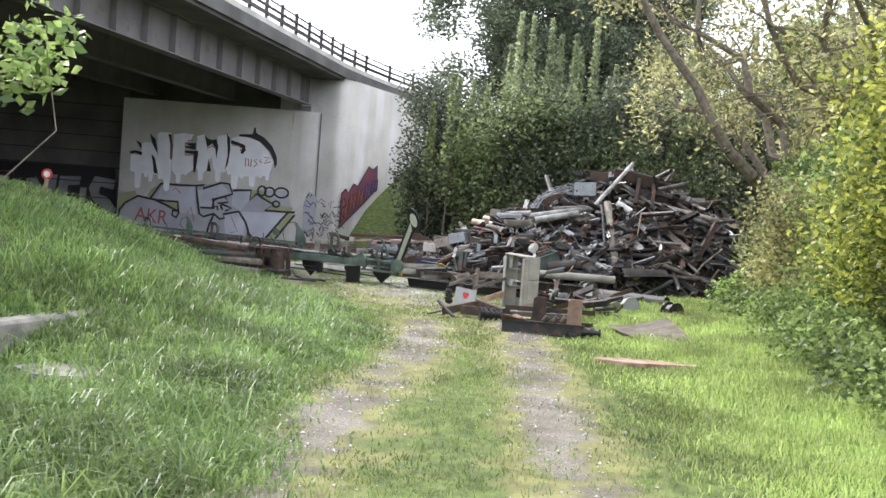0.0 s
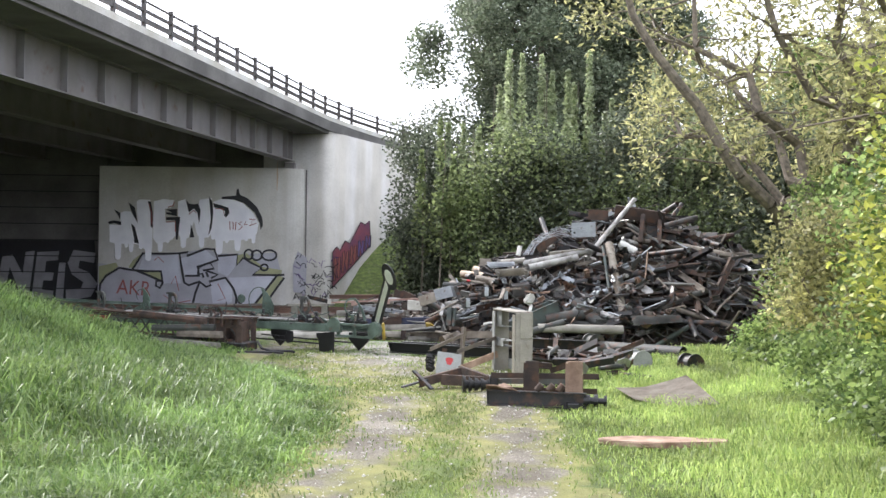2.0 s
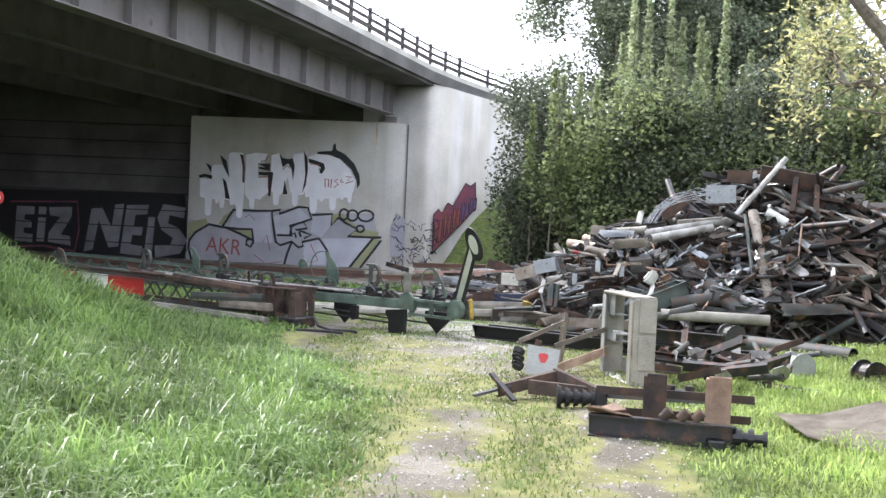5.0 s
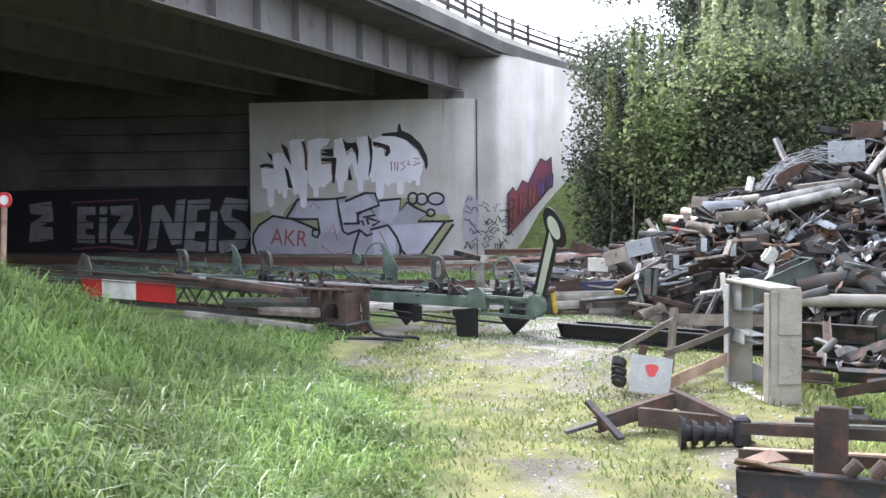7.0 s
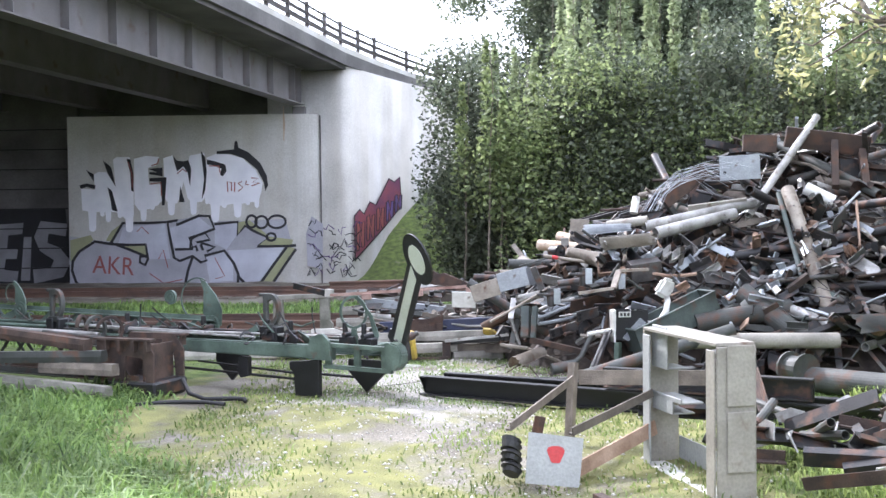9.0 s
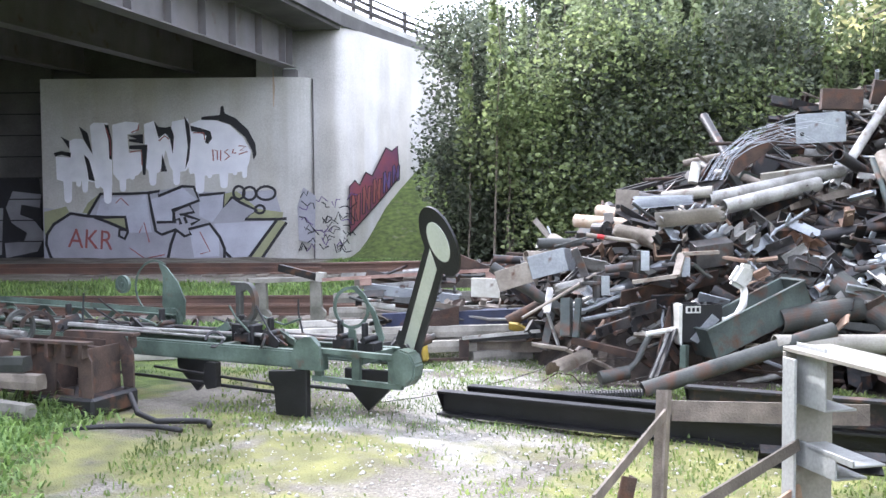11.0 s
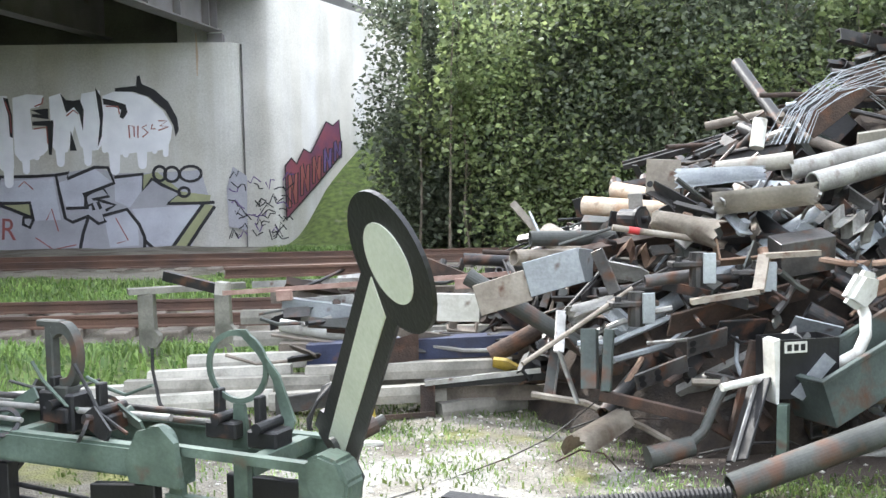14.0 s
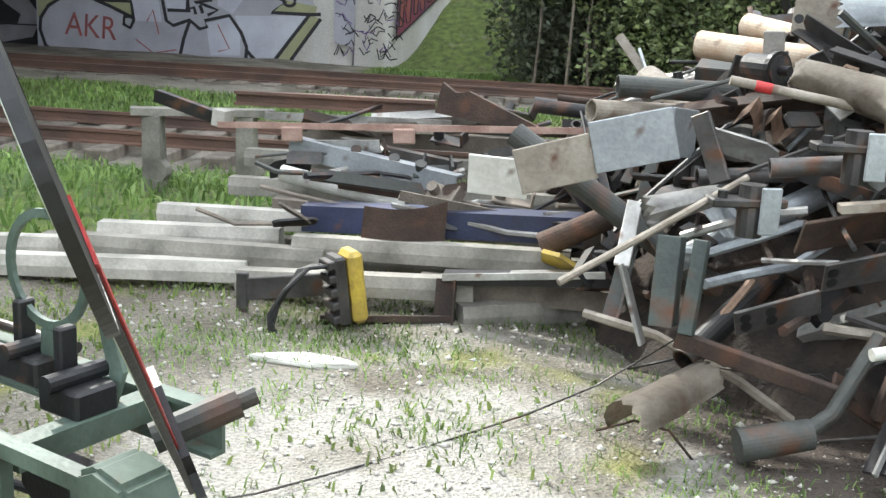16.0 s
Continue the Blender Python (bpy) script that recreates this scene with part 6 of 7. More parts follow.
def post_stack():
    lab = {"post_concrete": "long weathered concrete fence post lying in a stack", "pale_post": "pale fresh-looking concrete post lying in a stack", "wood": "long grey timber beam lying in a stack"}
    for p, q, mat in (((-4.2, 21.62, 0.05), (-1.46, 21.9, 0.10), "pale_post"), ((-3.7, 22.02, 0.06), (-1.9, 22.12, 0.12), "pale_post"), ((-2.32, 22.2, 0.17), (-1.38, 22.2, 0.20), "pale_post"),
                      ((-1.26, 22.0, 0.22), (0.05, 21.9, 0.26), "post_concrete"), ((-2.4, 21.95, 0.16), (-1.1, 21.95, 0.17), "post_concrete"), ((-2.12, 22.5, 0.22), (-1.3, 22.4, 0.25), "pale_post"),
                      ((-1.46, 21.75, 0.10), (-0.37, 21.75, 0.14), "post_concrete"), ((-0.62, 21.8, 0.13), (0.35, 21.85, 0.11), "wood"), ((-0.42, 21.65, 0.04), (0.12, 21.92, 0.04), "post_concrete"),
                      ((-2.7, 22.35, 0.05), (-0.5, 22.4, 0.06), "post_concrete"), ((-1.9, 22.6, 0.06), (0.5, 22.5, 0.08), "post_concrete"), ((-1.6, 22.75, 0.18), (0.6, 22.7, 0.20), "post_concrete"), ((-1.5, 22.5, 0.30), (0.2, 22.45, 0.26), "wood"),
                      ((-1.9, 23.0, 0.30), (0.6, 22.9, 0.34), "post_concrete"), ((-1.9, 23.3, 0.42), (0.4, 23.2, 0.46), "post_concrete"), ((-1.7, 23.5, 0.55), (0.4, 23.4, 0.58), "wood"), ((-1.2, 23.4, 0.2), (0.8, 23.5, 0.2), "post_concrete")):
        bar("timber_beam" if mat == "wood" else "fence_post", p, q, TIMBER if mat == "wood" else CONCRETE, mat, lab[mat], "beam" if mat == "wood" else "fence post", "stacked posts")
    for p, q, sec, mat, label in (
            ((-1.54, 22.9, 0.50), (-0.56, 22.5, 0.41), u_section(0.11, 0.08, 0.01), "zinc", "grey steel channel sloping over the posts"),
            ((-1.32, 23.2, 0.48), (-0.6, 22.9, 0.43), u_section(0.10, 0.07, 0.01), "steel", "dark steel channel on the posts"),
            ((-2.09, 23.7, 0.68), (-0.8, 23.5, 0.71), i_section(0.09, 0.08, 0.02), "rail", "rusted rail on top of the stack"),
            ((-1.85, 23.5, 0.62), (-0.68, 23.3, 0.66), l_section(0.05, 0.06, 0.01), "pale", "pale strip on the stack"),
            ((-1.98, 23.0, 0.62), (0.10, 22.6, 0.76), l_section(0.035, 0.06, 0.008), "pink_rust", "pinkish rusted flat bar with fixing plates"),
            ((-2.52, 23.4, 0.70), (-2.03, 23.2, 0.60), u_section(0.075, 0.05, 0.01), "black_rust", "black channel end on the stack"),
            ((-2.06, 23.22, 0.66), (-1.98, 23.2, 0.65), TIMBER, "pale_post", "pale box end beside a black channel"),
            ((-0.50, 21.62, 0.20), (0.20, 21.6, 0.27), l_section(0.03, 0.14, 0.01), "pale", "bright edged flat bar over the posts"),
            ((-0.50, 21.66, 0.17), (0.28, 21.66, 0.22), u_section(0.05, 0.09, 0.008), "black", "black flat trough under a bright bar"),
            ((-0.44, 21.62, 0.0), (-0.44, 21.66, 0.20), l_section(0.05, 0.09, 0.01), "rust", "rusted angle standing under the posts"),
            ((-1.0, 21.45, 0.02), (-0.44, 21.6, 0.02), l_section(0.03, 0.07, 0.01), "rust", "rusted foot angle on the ground")):
        bar("steel_bar", p, q, sec, mat, label, "steel bar", "bars on the stack")
    for k in range(3):
        bm = bmesh.new()
        box(bm, 0.12, 0.03, 0.08, None, 0.006)
        o = part("fixing_plate", bm, "pink_rust")
        o.matrix_world = pose(-1.51 + 0.64 * k, 22.86 - 0.10 * k, 0.63 + 0.04 * k, 0, -4, -11)
        tagged(o, "pinkish rusted fixing plate under a flat bar", "plate", "fixing plates")
    for p, q, r, mat, label in (((-1.52, 22.7, 0.44), (-0.82, 22.6, 0.33), 0.045, "white", "pale pipe on the stack of posts"), ((-1.18, 22.62, 0.44), (-0.79, 22.6, 0.40), 0.05, "rust", "dark rusty pipe on a pale one"), ((-0.21, 23.3, 0.83), (0.35, 23.3, 0.79), 0.045, "black_rust", "black pipe at the back of the stack")):
        bm = bmesh.new()
        tube(bm, (0, 0, 0), ((Vector(q) - Vector(p)).length, 0, 0), r, seg=20, wall=0.007)
        o = part("pipe", bm, mat)
        o.matrix_world = along(p, q)
        tagged(o, label, "pipe", "pipes on the stack")
    # torn joist, blue trough, curved brown sheet
    bm = bmesh.new()
    plate(bm, [(0, -0.05), (0.66, -0.09), (0.67, -0.05), (0.2, 0.10), (0.12, 0.08), (0.03, 0.13)], 0.03)
    o = part("torn_joist", bm, "rust")
    o.matrix_world = along((-0.77, 23.3, 0.80), (-0.12, 23.1, 0.76))
    tagged(o, "torn rusted joist web on the stack", "steel bar")
    bar("cable_trough", (-1.28, 22.2, 0.24), (0.10, 22.08, 0.30), u_section(0.13, 0.16, 0.01), "blue", "dark blue steel trough lying among the posts", "trough", "")
    bm = bmesh.new()
    vs = [[bm.verts.new((-0.94 + 0.40 * i / 10, 21.98 - 0.05 * math.sin(i * 0.3) + 0.02 * j, 0.25 + 0.17 * j / 4 + (0.05 * (i / 10) ** 3 if j == 4 else 0))) for j in range(5)] for i in range(11)]
    for i in range(10):
        for j in range(4):
            bm.faces.new((vs[i][j], vs[i + 1][j], vs[i + 1][j + 1], vs[i][j + 1]))
    bmesh.ops.solidify(bm, geom=bm.faces[:], thickness=0.01)
    tagged(part("curved_sheet", bm, "rust"), "curved brown rusted sheet with red traces", "metal sheet")
    bm = bmesh.new()
    plate(bm, [(-0.13, -0.10), (0.10, -0.12), (0.13, 0.02), (0.02, 0.11), (-0.1, 0.07)], 0.02, pose(0.0, 21.74, 0.30, 55, 12, -20) @ Matrix.Diagonal((0.75, 1, 0.75, 1)))
    tagged(part("yellow_scrap", bm, "yellow"), "scuffed yellow sheet between the posts", "metal sheet")
    # two notched concrete uprights with a rail on top
    for x, y in ((-2.9, 24.35), (-2.3, 24.6)):
        bm = bmesh.new()
        plate(bm, [(-0.07, -0.2), (0.07, -0.2), (0.07, 0.16), (0.11, 0.2), (0.11, 0.26), (0.06, 0.3), (0.06, 0.62), (-0.07, 0.62)], 0.12)
        bmesh.ops.bevel(bm, geom=bm.edges[:], offset=0.008, segments=1, affect="EDGES")
        o = part("concrete_upright", bm, "post_concrete")
        o.matrix_world = pose(x, y, -0.12)
        tagged(o, "notched concrete upright standing in grass", "concrete post", "concrete uprights")
    bm = bmesh.new()
    extrude(bm, [(-0.07, 0), (0.07, 0), (0.07, 0.05), (-0.07, 0.05)], 1.0)
    o = part("top_rail", bm, "post_concrete")
    o.matrix_world = along((-3.05, 24.3, 0.5), (-2.1, 24.68, 0.5))
    tagged(o, "short concrete bar resting on two uprights", "concrete bar")
    # yellow lamp head with black cables
    t = thing("yellow_lamp_head", pose(-0.90, 21.42, 0.19, 0, -8, 38), "grey and yellow lamp head with loose black cables", "lamp head")
    bm = bmesh.new()
    box(bm, 0.07, 0.13, 0.32, pose(0.05, 0, 0), 0.02)
    part("cover", bm, "yellow", t, "scuffed yellow cover")
    bm = bmesh.new()
    box(bm, 0.05, 0.12, 0.30, pose(-0.02, 0, 0), 0.01)
    for k in range(5):
        box(bm, 0.05, 0.10, 0.035, pose(-0.05, 0, -0.12 + 0.06 * k), 0.005)
    part("housing", bm, "steel", t)
    for k in range(5):
        bm = bmesh.new()
        bent(bm, [(-0.05, 0.02 * k - 0.04, 0.12), (-0.14, 0.03 * k, 0.12 - 0.01 * k), (-0.26, 0.02 * k, 0.05 - 0.02 * k), (-0.33, 0.02, -0.04 - 0.02 * k), (-0.35 + 0.03 * k, 0.0, -0.17)], 0.009, 6)
        part("cable", bm, "rubber", t)
    t = thing("cable_hanger", pose(-1.18, 21.5, 0.15), "pierced grey steel hanger under the posts", "bracket")
    bm = bmesh.new()
    box(bm, 0.36, 0.02, 0.10, pose(0.0, 0, 0.0, 0, -8), 0.004)
    box(bm, 0.05, 0.03, 0.22, pose(-0.18, 0, -0.06), 0.004)
    part("hanger", bm, "steel", t)
    # wire and white rag on the ground
    bm = bmesh.new()
    bent(bm, [(-1.2, 19.6, 0.015), (-0.8, 19.85, 0.02), (-0.44, 20.2, 0.02), (-0.07, 20.6, 0.03), (0.16, 20.85, 0.06), (0.32, 20.9, 0.16), (0.45, 20.8, 0.3)], 0.0035, 6)
    tagged(part("wire", bm, "steel"), "thin grey wire trailing over the gravel", "wire")
    bm = bmesh.new()
    plate(bm, [(0.2 * math.cos(a) * (1 + 0.2 * math.sin(3 * a)), 0.075 * math.sin(a) * (1 + 0.25 * math.cos(4 * a))) for a in np.linspace(0, 6.0, 14)], 0.02, pose(-0.93, 20.9, 0.045, 84))
    bmesh.ops.bevel(bm, geom=bm.edges[:], offset=0.006, segments=2, affect="EDGES")
    tagged(part("white_stone", bm, "white"), "flat white stone on pale gravel", "stone")


post_stack()


# ---- scrap heap ----
def heap_z(x, y):
    a = 2.6 * np.clip(1 - np.sqrt(((x - 4.1) / 4.6) ** 2 + ((y - 24.0) / 4.0) ** 2), 0, 1) ** 0.8 * 1.12
    b = 1.35 * np.clip(1 - ((x - 1.6) / 1.6) ** 2 - ((y - 22.5) / 2.0) ** 2, 0, 1) ** 0.7
    return np.maximum(a, b)


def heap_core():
    # sheet under the pieces; the heap's inner shade is in its colour
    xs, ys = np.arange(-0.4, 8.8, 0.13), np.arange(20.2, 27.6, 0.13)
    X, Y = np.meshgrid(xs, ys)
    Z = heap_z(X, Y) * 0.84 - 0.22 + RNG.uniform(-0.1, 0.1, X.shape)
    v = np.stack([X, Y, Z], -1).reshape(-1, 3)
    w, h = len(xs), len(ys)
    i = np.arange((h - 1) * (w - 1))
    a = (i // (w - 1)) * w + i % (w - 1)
    return tagged(from_arrays("scrap_rubble", v, np.stack([a, a + 1, a + w + 1, a + w], -1), "rubble"), "rusty small scrap inside the heap, shade in its dark colour", "rubble", kind="stuff")


def piece(kind, L, rng):
    """One scrap piece, lying along x from its middle."""
    bm = bmesh.new()
    h = L / 2
    if kind == "scrap_pipe":
        r = rng.uniform(0.018, 0.06)
        tube(bm, (-h, 0, 0), (h, 0, 0), r, r * rng.choice((1, 1, 0.85)), 20, 0.008)
    elif kind == "scrap_rod":
        b = rng.uniform(-0.1, 0.1) * L
        bent(bm, [(-h, 0, 0), (-h * 0.4, b, b * 0.3), (h * 0.3, b * 0.6, 0), (h, -b * 0.2, b)], rng.uniform(0.009, 0.02), 6)
    elif kind == "scrap_angle":
        w = rng.uniform(0.05, 0.1)
        extrude(bm, l_section(w, w, 0.009), L, pose(-h, 0, 0))
    elif kind == "scrap_channel":
        w = rng.uniform(0.05, 0.1)
        extrude(bm, u_section(w, w * 0.6, 0.009), L, pose(-h, 0, 0))
    elif kind == "scrap_joist":
        w = rng.uniform(0.07, 0.12)
        extrude(bm, i_section(w, w * 0.7, 0.011), L, pose(-h, 0, 0))
    elif kind == "scrap_plate":
        w = min(0.2, L * rng.uniform(0.3, 0.5))
        plate(bm, [(-h, -w / 2), (h * 0.85, -w / 2 * rng.uniform(0.7, 1)), (h, w * 0.2), (h * 0.8, w / 2), (-h * 0.7, w / 2 * rng.uniform(0.8, 1.1)), (-h, w * 0.25)], 0.012)
    elif kind == "scrap_sheet":
        w, n = min(0.26, L * 0.5), 7
        c = rng.uniform(0.03, 0.12)
        vs = [[bm.verts.new((-h + L * i / n, -w / 2 + w * j / 4, c * math.sin(math.pi * j / 4) + 0.05 * math.sin(2.2 * i + c * 30))) for j in range(5)] for i in range(n + 1)]
        for i in range(n):
            for j in range(4):
                bm.faces.new((vs[i][j], vs[i + 1][j], vs[i + 1][j + 1], vs[i][j + 1]))
        bmesh.ops.solidify(bm, geom=bm.faces[:], thickness=0.008)
    elif kind == "scrap_casing":
        w, d = L * rng.uniform(0.5, 0.8), L * rng.uniform(0.4, 0.6)
        for z in (-d / 2, d / 2):
            box(bm, L, w, 0.01, pose(0, 0, z))
        for y in (-w / 2, w / 2):
            box(bm, L, 0.01, d, pose(0, y, 0))
        box(bm, 0.01, w, d, pose(-h, 0, 0))
    elif kind == "scrap_bracket":
        box(bm, L, 0.09, 0.014, pose(0, 0, 0), 0.003)
        box(bm, 0.014, 0.09, L * 0.4, pose(h, 0, L * 0.2), 0.003)
        tube(bm, (-h * 0.6, 0, -0.03), (-h * 0.6, 0, 0.06), 0.03, seg=10)
    else:
        r = L * 0.22
        ring(bm, r, r * 0.25, 0.06, Matrix(), 18)
        box(bm, r * 1.7, 0.03, 0.04)
        box(bm, 0.04, 0.03, r * 1.7)
    return bm


KINDS = (("scrap_pipe", "cut steel pipe lying on the scrap heap", 26), ("scrap_rod", "bent thin rod sticking out of the scrap heap", 26), ("scrap_angle", "rusty angle iron on the scrap heap", 18), ("scrap_channel", "weathered steel channel on the scrap heap", 12), ("scrap_joist", "short steel joist on the scrap heap", 8), ("scrap_plate", "cut steel plate on the scrap heap", 9), ("scrap_sheet", "crumpled sheet metal on the scrap heap", 5), ("scrap_casing", "open metal casing in the scrap heap", 3), ("scrap_bracket", "steel bracket in the scrap heap", 8), ("scrap_gear", "spoked iron gear in the scrap heap", 1))
SKINS = (["steel"] * 6 + ["rust"] * 4 + ["black_rust"] * 9 + ["grey_green"] * 4 + ["pale"] * 2 + ["beige"] + ["zinc"] * 2 + ["teal"] + ["wood"] * 2)


def heap_pieces():
    rng = random.Random(77)
    protos = {}
    bag = [k for k in KINDS for _ in range(k[2])]
    made = 0
    while made < 900:
        x, y = rng.uniform(-0.2, 7.6), rng.uniform(20.2, 25.2)
        z = float(heap_z(x, y))
        if z < 0.06 or (x < 2.0 and y < 21.4 and rng.random() < 0.6) or (x > 6.2 and rng.random() < 0.6) or (y > 24 and rng.random() < 0.5):
            continue
        kind, label, _ = rng.choice(bag)
        v = rng.randrange(3)
        size = (0.45, 0.8, 1.35)[v] * (1.25 if kind in ("scrap_pipe", "scrap_rod", "scrap_joist") else 0.42 if kind in ("scrap_plate", "scrap_sheet", "scrap_bracket", "scrap_casing") else 1.0)
        skin = rng.choice(SKINS)
        key = (kind, v, skin)
        if key not in protos:
            me = bpy.data.meshes.new(kind)
            bm = piece(kind, size, rng)
            bmesh.ops.recalc_face_normals(bm, faces=bm.faces)
            bm.to_mesh(me)
            bm.free()
            me.materials.append(M[skin])
            protos[key] = me
        o = new(kind, protos[key])
        e = 0.15
        sx, sy = (heap_z(x + e, y) - heap_z(x - e, y)) / (2 * e), (heap_z(x, y + e) - heap_z(x, y - e)) / (2 * e)
        nrm = Vector((-float(sx), -float(sy), 1.3)).normalized()
        a = rng.gauss(0, 75)
        d = Vector((math.cos(radians(a)), math.sin(radians(a)), rng.gauss(0, 0.6)))
        d = (d - nrm * d.dot(nrm) * 0.6).normalized()
        m = along((0, 0, 0), d, nrm)
        o.matrix_world = Matrix.Translation((x, y, max(0.06, z * 0.92 + rng.uniform(-0.16, 0.10)))) @ m @ pose(0, 0, 0, rng.uniform(-70, 70))
        tagged(o, label, kind.split("_")[1], "scrap heap pieces")
        made += 1


def pipe_thing(p, q, r, mat, label, wall=0.01, name="scrap_pipe", seg=28):
    bm = bmesh.new()
    L = (Vector(q) - Vector(p)).length
    tube(bm, (0, 0, 0), (L, 0, 0), r, seg=seg, wall=wall)
    for f in bm.faces:
        f.smooth = False
    o = part(name, bm, mat)
    o.matrix_world = along(p, q)
    return tagged(o, label, "pipe", "large pipes of the heap")


def plate_thing(p, q, w, mat, label, roll=0.0, thick=0.014, holes=0, name="scrap_plate"):
    """A plate whose long middle line runs from p to q."""
    L = (Vector(q) - Vector(p)).length
    t = thing(name, along(p, q) @ pose(0, 0, 0, roll), label, "plate", "large plates of the heap")
    bm = bmesh.new()
    plate(bm, [(0, -w / 2), (L, -w / 2), (L, w / 2), (0, w / 2)], thick)
    bmesh.ops.bevel(bm, geom=bm.edges[:], offset=0.003, segments=1, affect="EDGES")
    body = part("plate", bm, mat, t)
    for k in range(holes):
        bm = bmesh.new()
        x, z = L * (0.12 + 0.3 * (k // 2)), w * (0.18 if k % 2 else -0.18)
        disc(bm, 0.02, thick + 0.004, pose(x, 0, z), 12)
        part("bolt_hole", bm, "black", body)
    return t


def curled_sheet(p, q, r, a0, a1, mat, label, flare=0.25):
    """A sheet rolled round the line from p to q, torn wider at its far end."""
    m, L = along(p, q), (Vector(q) - Vector(p)).length
    bm = bmesh.new()
    n, k = 7, 14
    vs = []
    for i in range(n + 1):
        rr = r * (1 - flare * i / n)
        vs.append([bm.verts.new(m @ Vector((L * i / n + 0.03 * math.sin(3.1 * j + i), rr * math.cos(radians(a0 + (a1 - a0) * j / k)) * (1 + 0.06 * math.sin(2.3 * i + j)), rr * math.sin(radians(a0 + (a1 - a0) * j / k))))) for j in range(k + 1)])
    for i in range(n):
        for j in range(k):
            bm.faces.new((vs[i][j], vs[i + 1][j], vs[i + 1][j + 1], vs[i][j + 1]))
    bmesh.ops.solidify(bm, geom=bm.faces[:], thickness=0.006)
    return tagged(part("curled_sheet", bm, mat, smooth=True), label, "metal sheet", "curled sheets")


def heap_features():
    C = curled_sheet
    C((0.24, 20.35, 0.12), (0.52, 20.62, 0.20), 0.085, -25, 185, "beige", "curled torn pale sheet lying on the ground", 0.15)
    C((0.29, 20.85, 0.71), (0.53, 20.92, 0.78), 0.06, -100, 170, "pale", "rolled pale sheet sticking out of the heap", 0.4)
    C((0.85, 21.4, 1.19), (1.16, 21.1, 1.11), 0.055, 60, 330, "beige", "flared beige tube torn open at its end", -0.5)
    C((1.22, 21.5, 1.33), (1.75, 21.3, 1.38), 0.13, 175, 355, "box_grey", "broad trough of bent grey sheet on the heap", 0.1)
    C((1.05, 21.72, 1.38), (1.55, 21.6, 1.42), 0.10, 30, 190, "zinc", "bright torn sheet on the heap", 0.3)
    C((3.45, 20.25, 0.3), (4.3, 20.3, 0.4), 0.3, 10, 150, "grey_green", "large dark arched sheet at the heap foot")
    P = pipe_thing
    P((0.57, 22.3, 1.25), (1.20, 21.9, 1.20), 0.062, "rust_cream", "cream pipe with orange rust streaks jutting from the heap")
    P((0.82, 22.6, 1.34), (1.10, 22.3, 1.28), 0.06, "rust_cream", "short rust-streaked cream pipe behind its twin")
    P((0.38, 22.85, 1.03), (0.62, 22.5, 0.89), 0.085, "beige", "pale capped tube end", 0.0)
    P((1.68, 21.6, 1.45), (2.95, 21.95, 1.70), 0.06, "pale", "long bright pipe across the heap")
    P((1.78, 21.45, 1.38), (2.70, 21.8, 1.58), 0.065, "pale", "wide bright pipe with a dark open end")
    P((1.30, 21.75, 1.47), (1.72, 21.6, 1.52), 0.05, "box_grey", "grey pipe end under a bundle of wires")
    P((1.62, 22.0, 1.60), (1.66, 22.05, 1.78), 0.045, "white", "short upright white tube", 0.0)
    P((3.95, 23.0, 2.74), (2.88, 21.95, 1.56), 0.045, "pale", "long pale tube pointing up from the heap top")
    P((3.30, 21.9, 1.84), (3.42, 20.5, 0.28), 0.075, "beige", "tall leaning grey-brown pipe")
    P((3.17, 21.8, 1.80), (3.20, 20.9, 0.80), 0.026, "teal", "thin blue-green pipe leaning on the heap")
    P((3.52, 22.0, 1.86), (3.80, 21.9, 1.70), 0.07, "white", "short white cylinder on the heap", 0.0)
    P((2.55, 20.85, 0.78), (3.20, 20.3, 0.20), 0.11, "grey_green", "thick dark grey pipe sloping to the ground")
    P((1.85, 20.05, 0.38), (3.30, 20.2, 0.36), 0.075, "box_grey", "long grey pipe along the foot of the heap")
    P((2.75, 19.4, 0.12), (3.9, 18.2, 0.14), 0.11, "grey_green", "thick dark green pipe on the grass")
    P((0.86, 19.88, 0.07), (2.3, 20.1, 0.48), 0.062, "grey_green", "long worn grey pipe rising into the heap")
    P((2.0, 20.5, 0.5), (3.0, 20.75, 0.62), 0.10, "grey_green", "thick dark pipe under the crate")
    P((0.95, 20.35, 0.42), (1.18, 20.42, 0.45), 0.02, "white", "short white tube under the sign box", 0.0)
    P((2.7, 20.85, 0.88), (4.2, 20.95, 0.98), 0.025, "steel", "grey rail tube across the heap")
    P((3.8, 21.2, 1.14), (4.8, 21.2, 1.12), 0.025, "pale", "bright rail tube across the heap")
    P((3.93, 21.4, 1.40), (4.5, 20.8, 0.72), 0.022, "beige", "thin tube leaning on the heap")
    P((0.70, 20.95, 0.88), (0.98, 20.95, 0.91), 0.035, "steel", "short dark pipe between castings")
    # ribbed black hose on the grass before the pipe
    bm = bmesh.new()
    rings = []
    for k in range(73):
        x, r = 0.10 + 0.0105 * k, 0.045 if k % 2 else 0.037
        rings.append([bm.verts.new((x, 19.74 + 0.0015 * k + r * math.cos(q), 0.045 + r * math.sin(q))) for q in np.linspace(0, 2 * math.pi, 11)[:10]])
    for p, q in zip(rings, rings[1:]):
        for j in range(10):
            bm.faces.new((p[j], p[(j + 1) % 10], q[(j + 1) % 10], q[j]))
    bmesh.ops.recalc_face_normals(bm, faces=bm.faces)
    tagged(part("ribbed_hose", bm, "rubber"), "ribbed black plastic hose lying on grass", "hose")
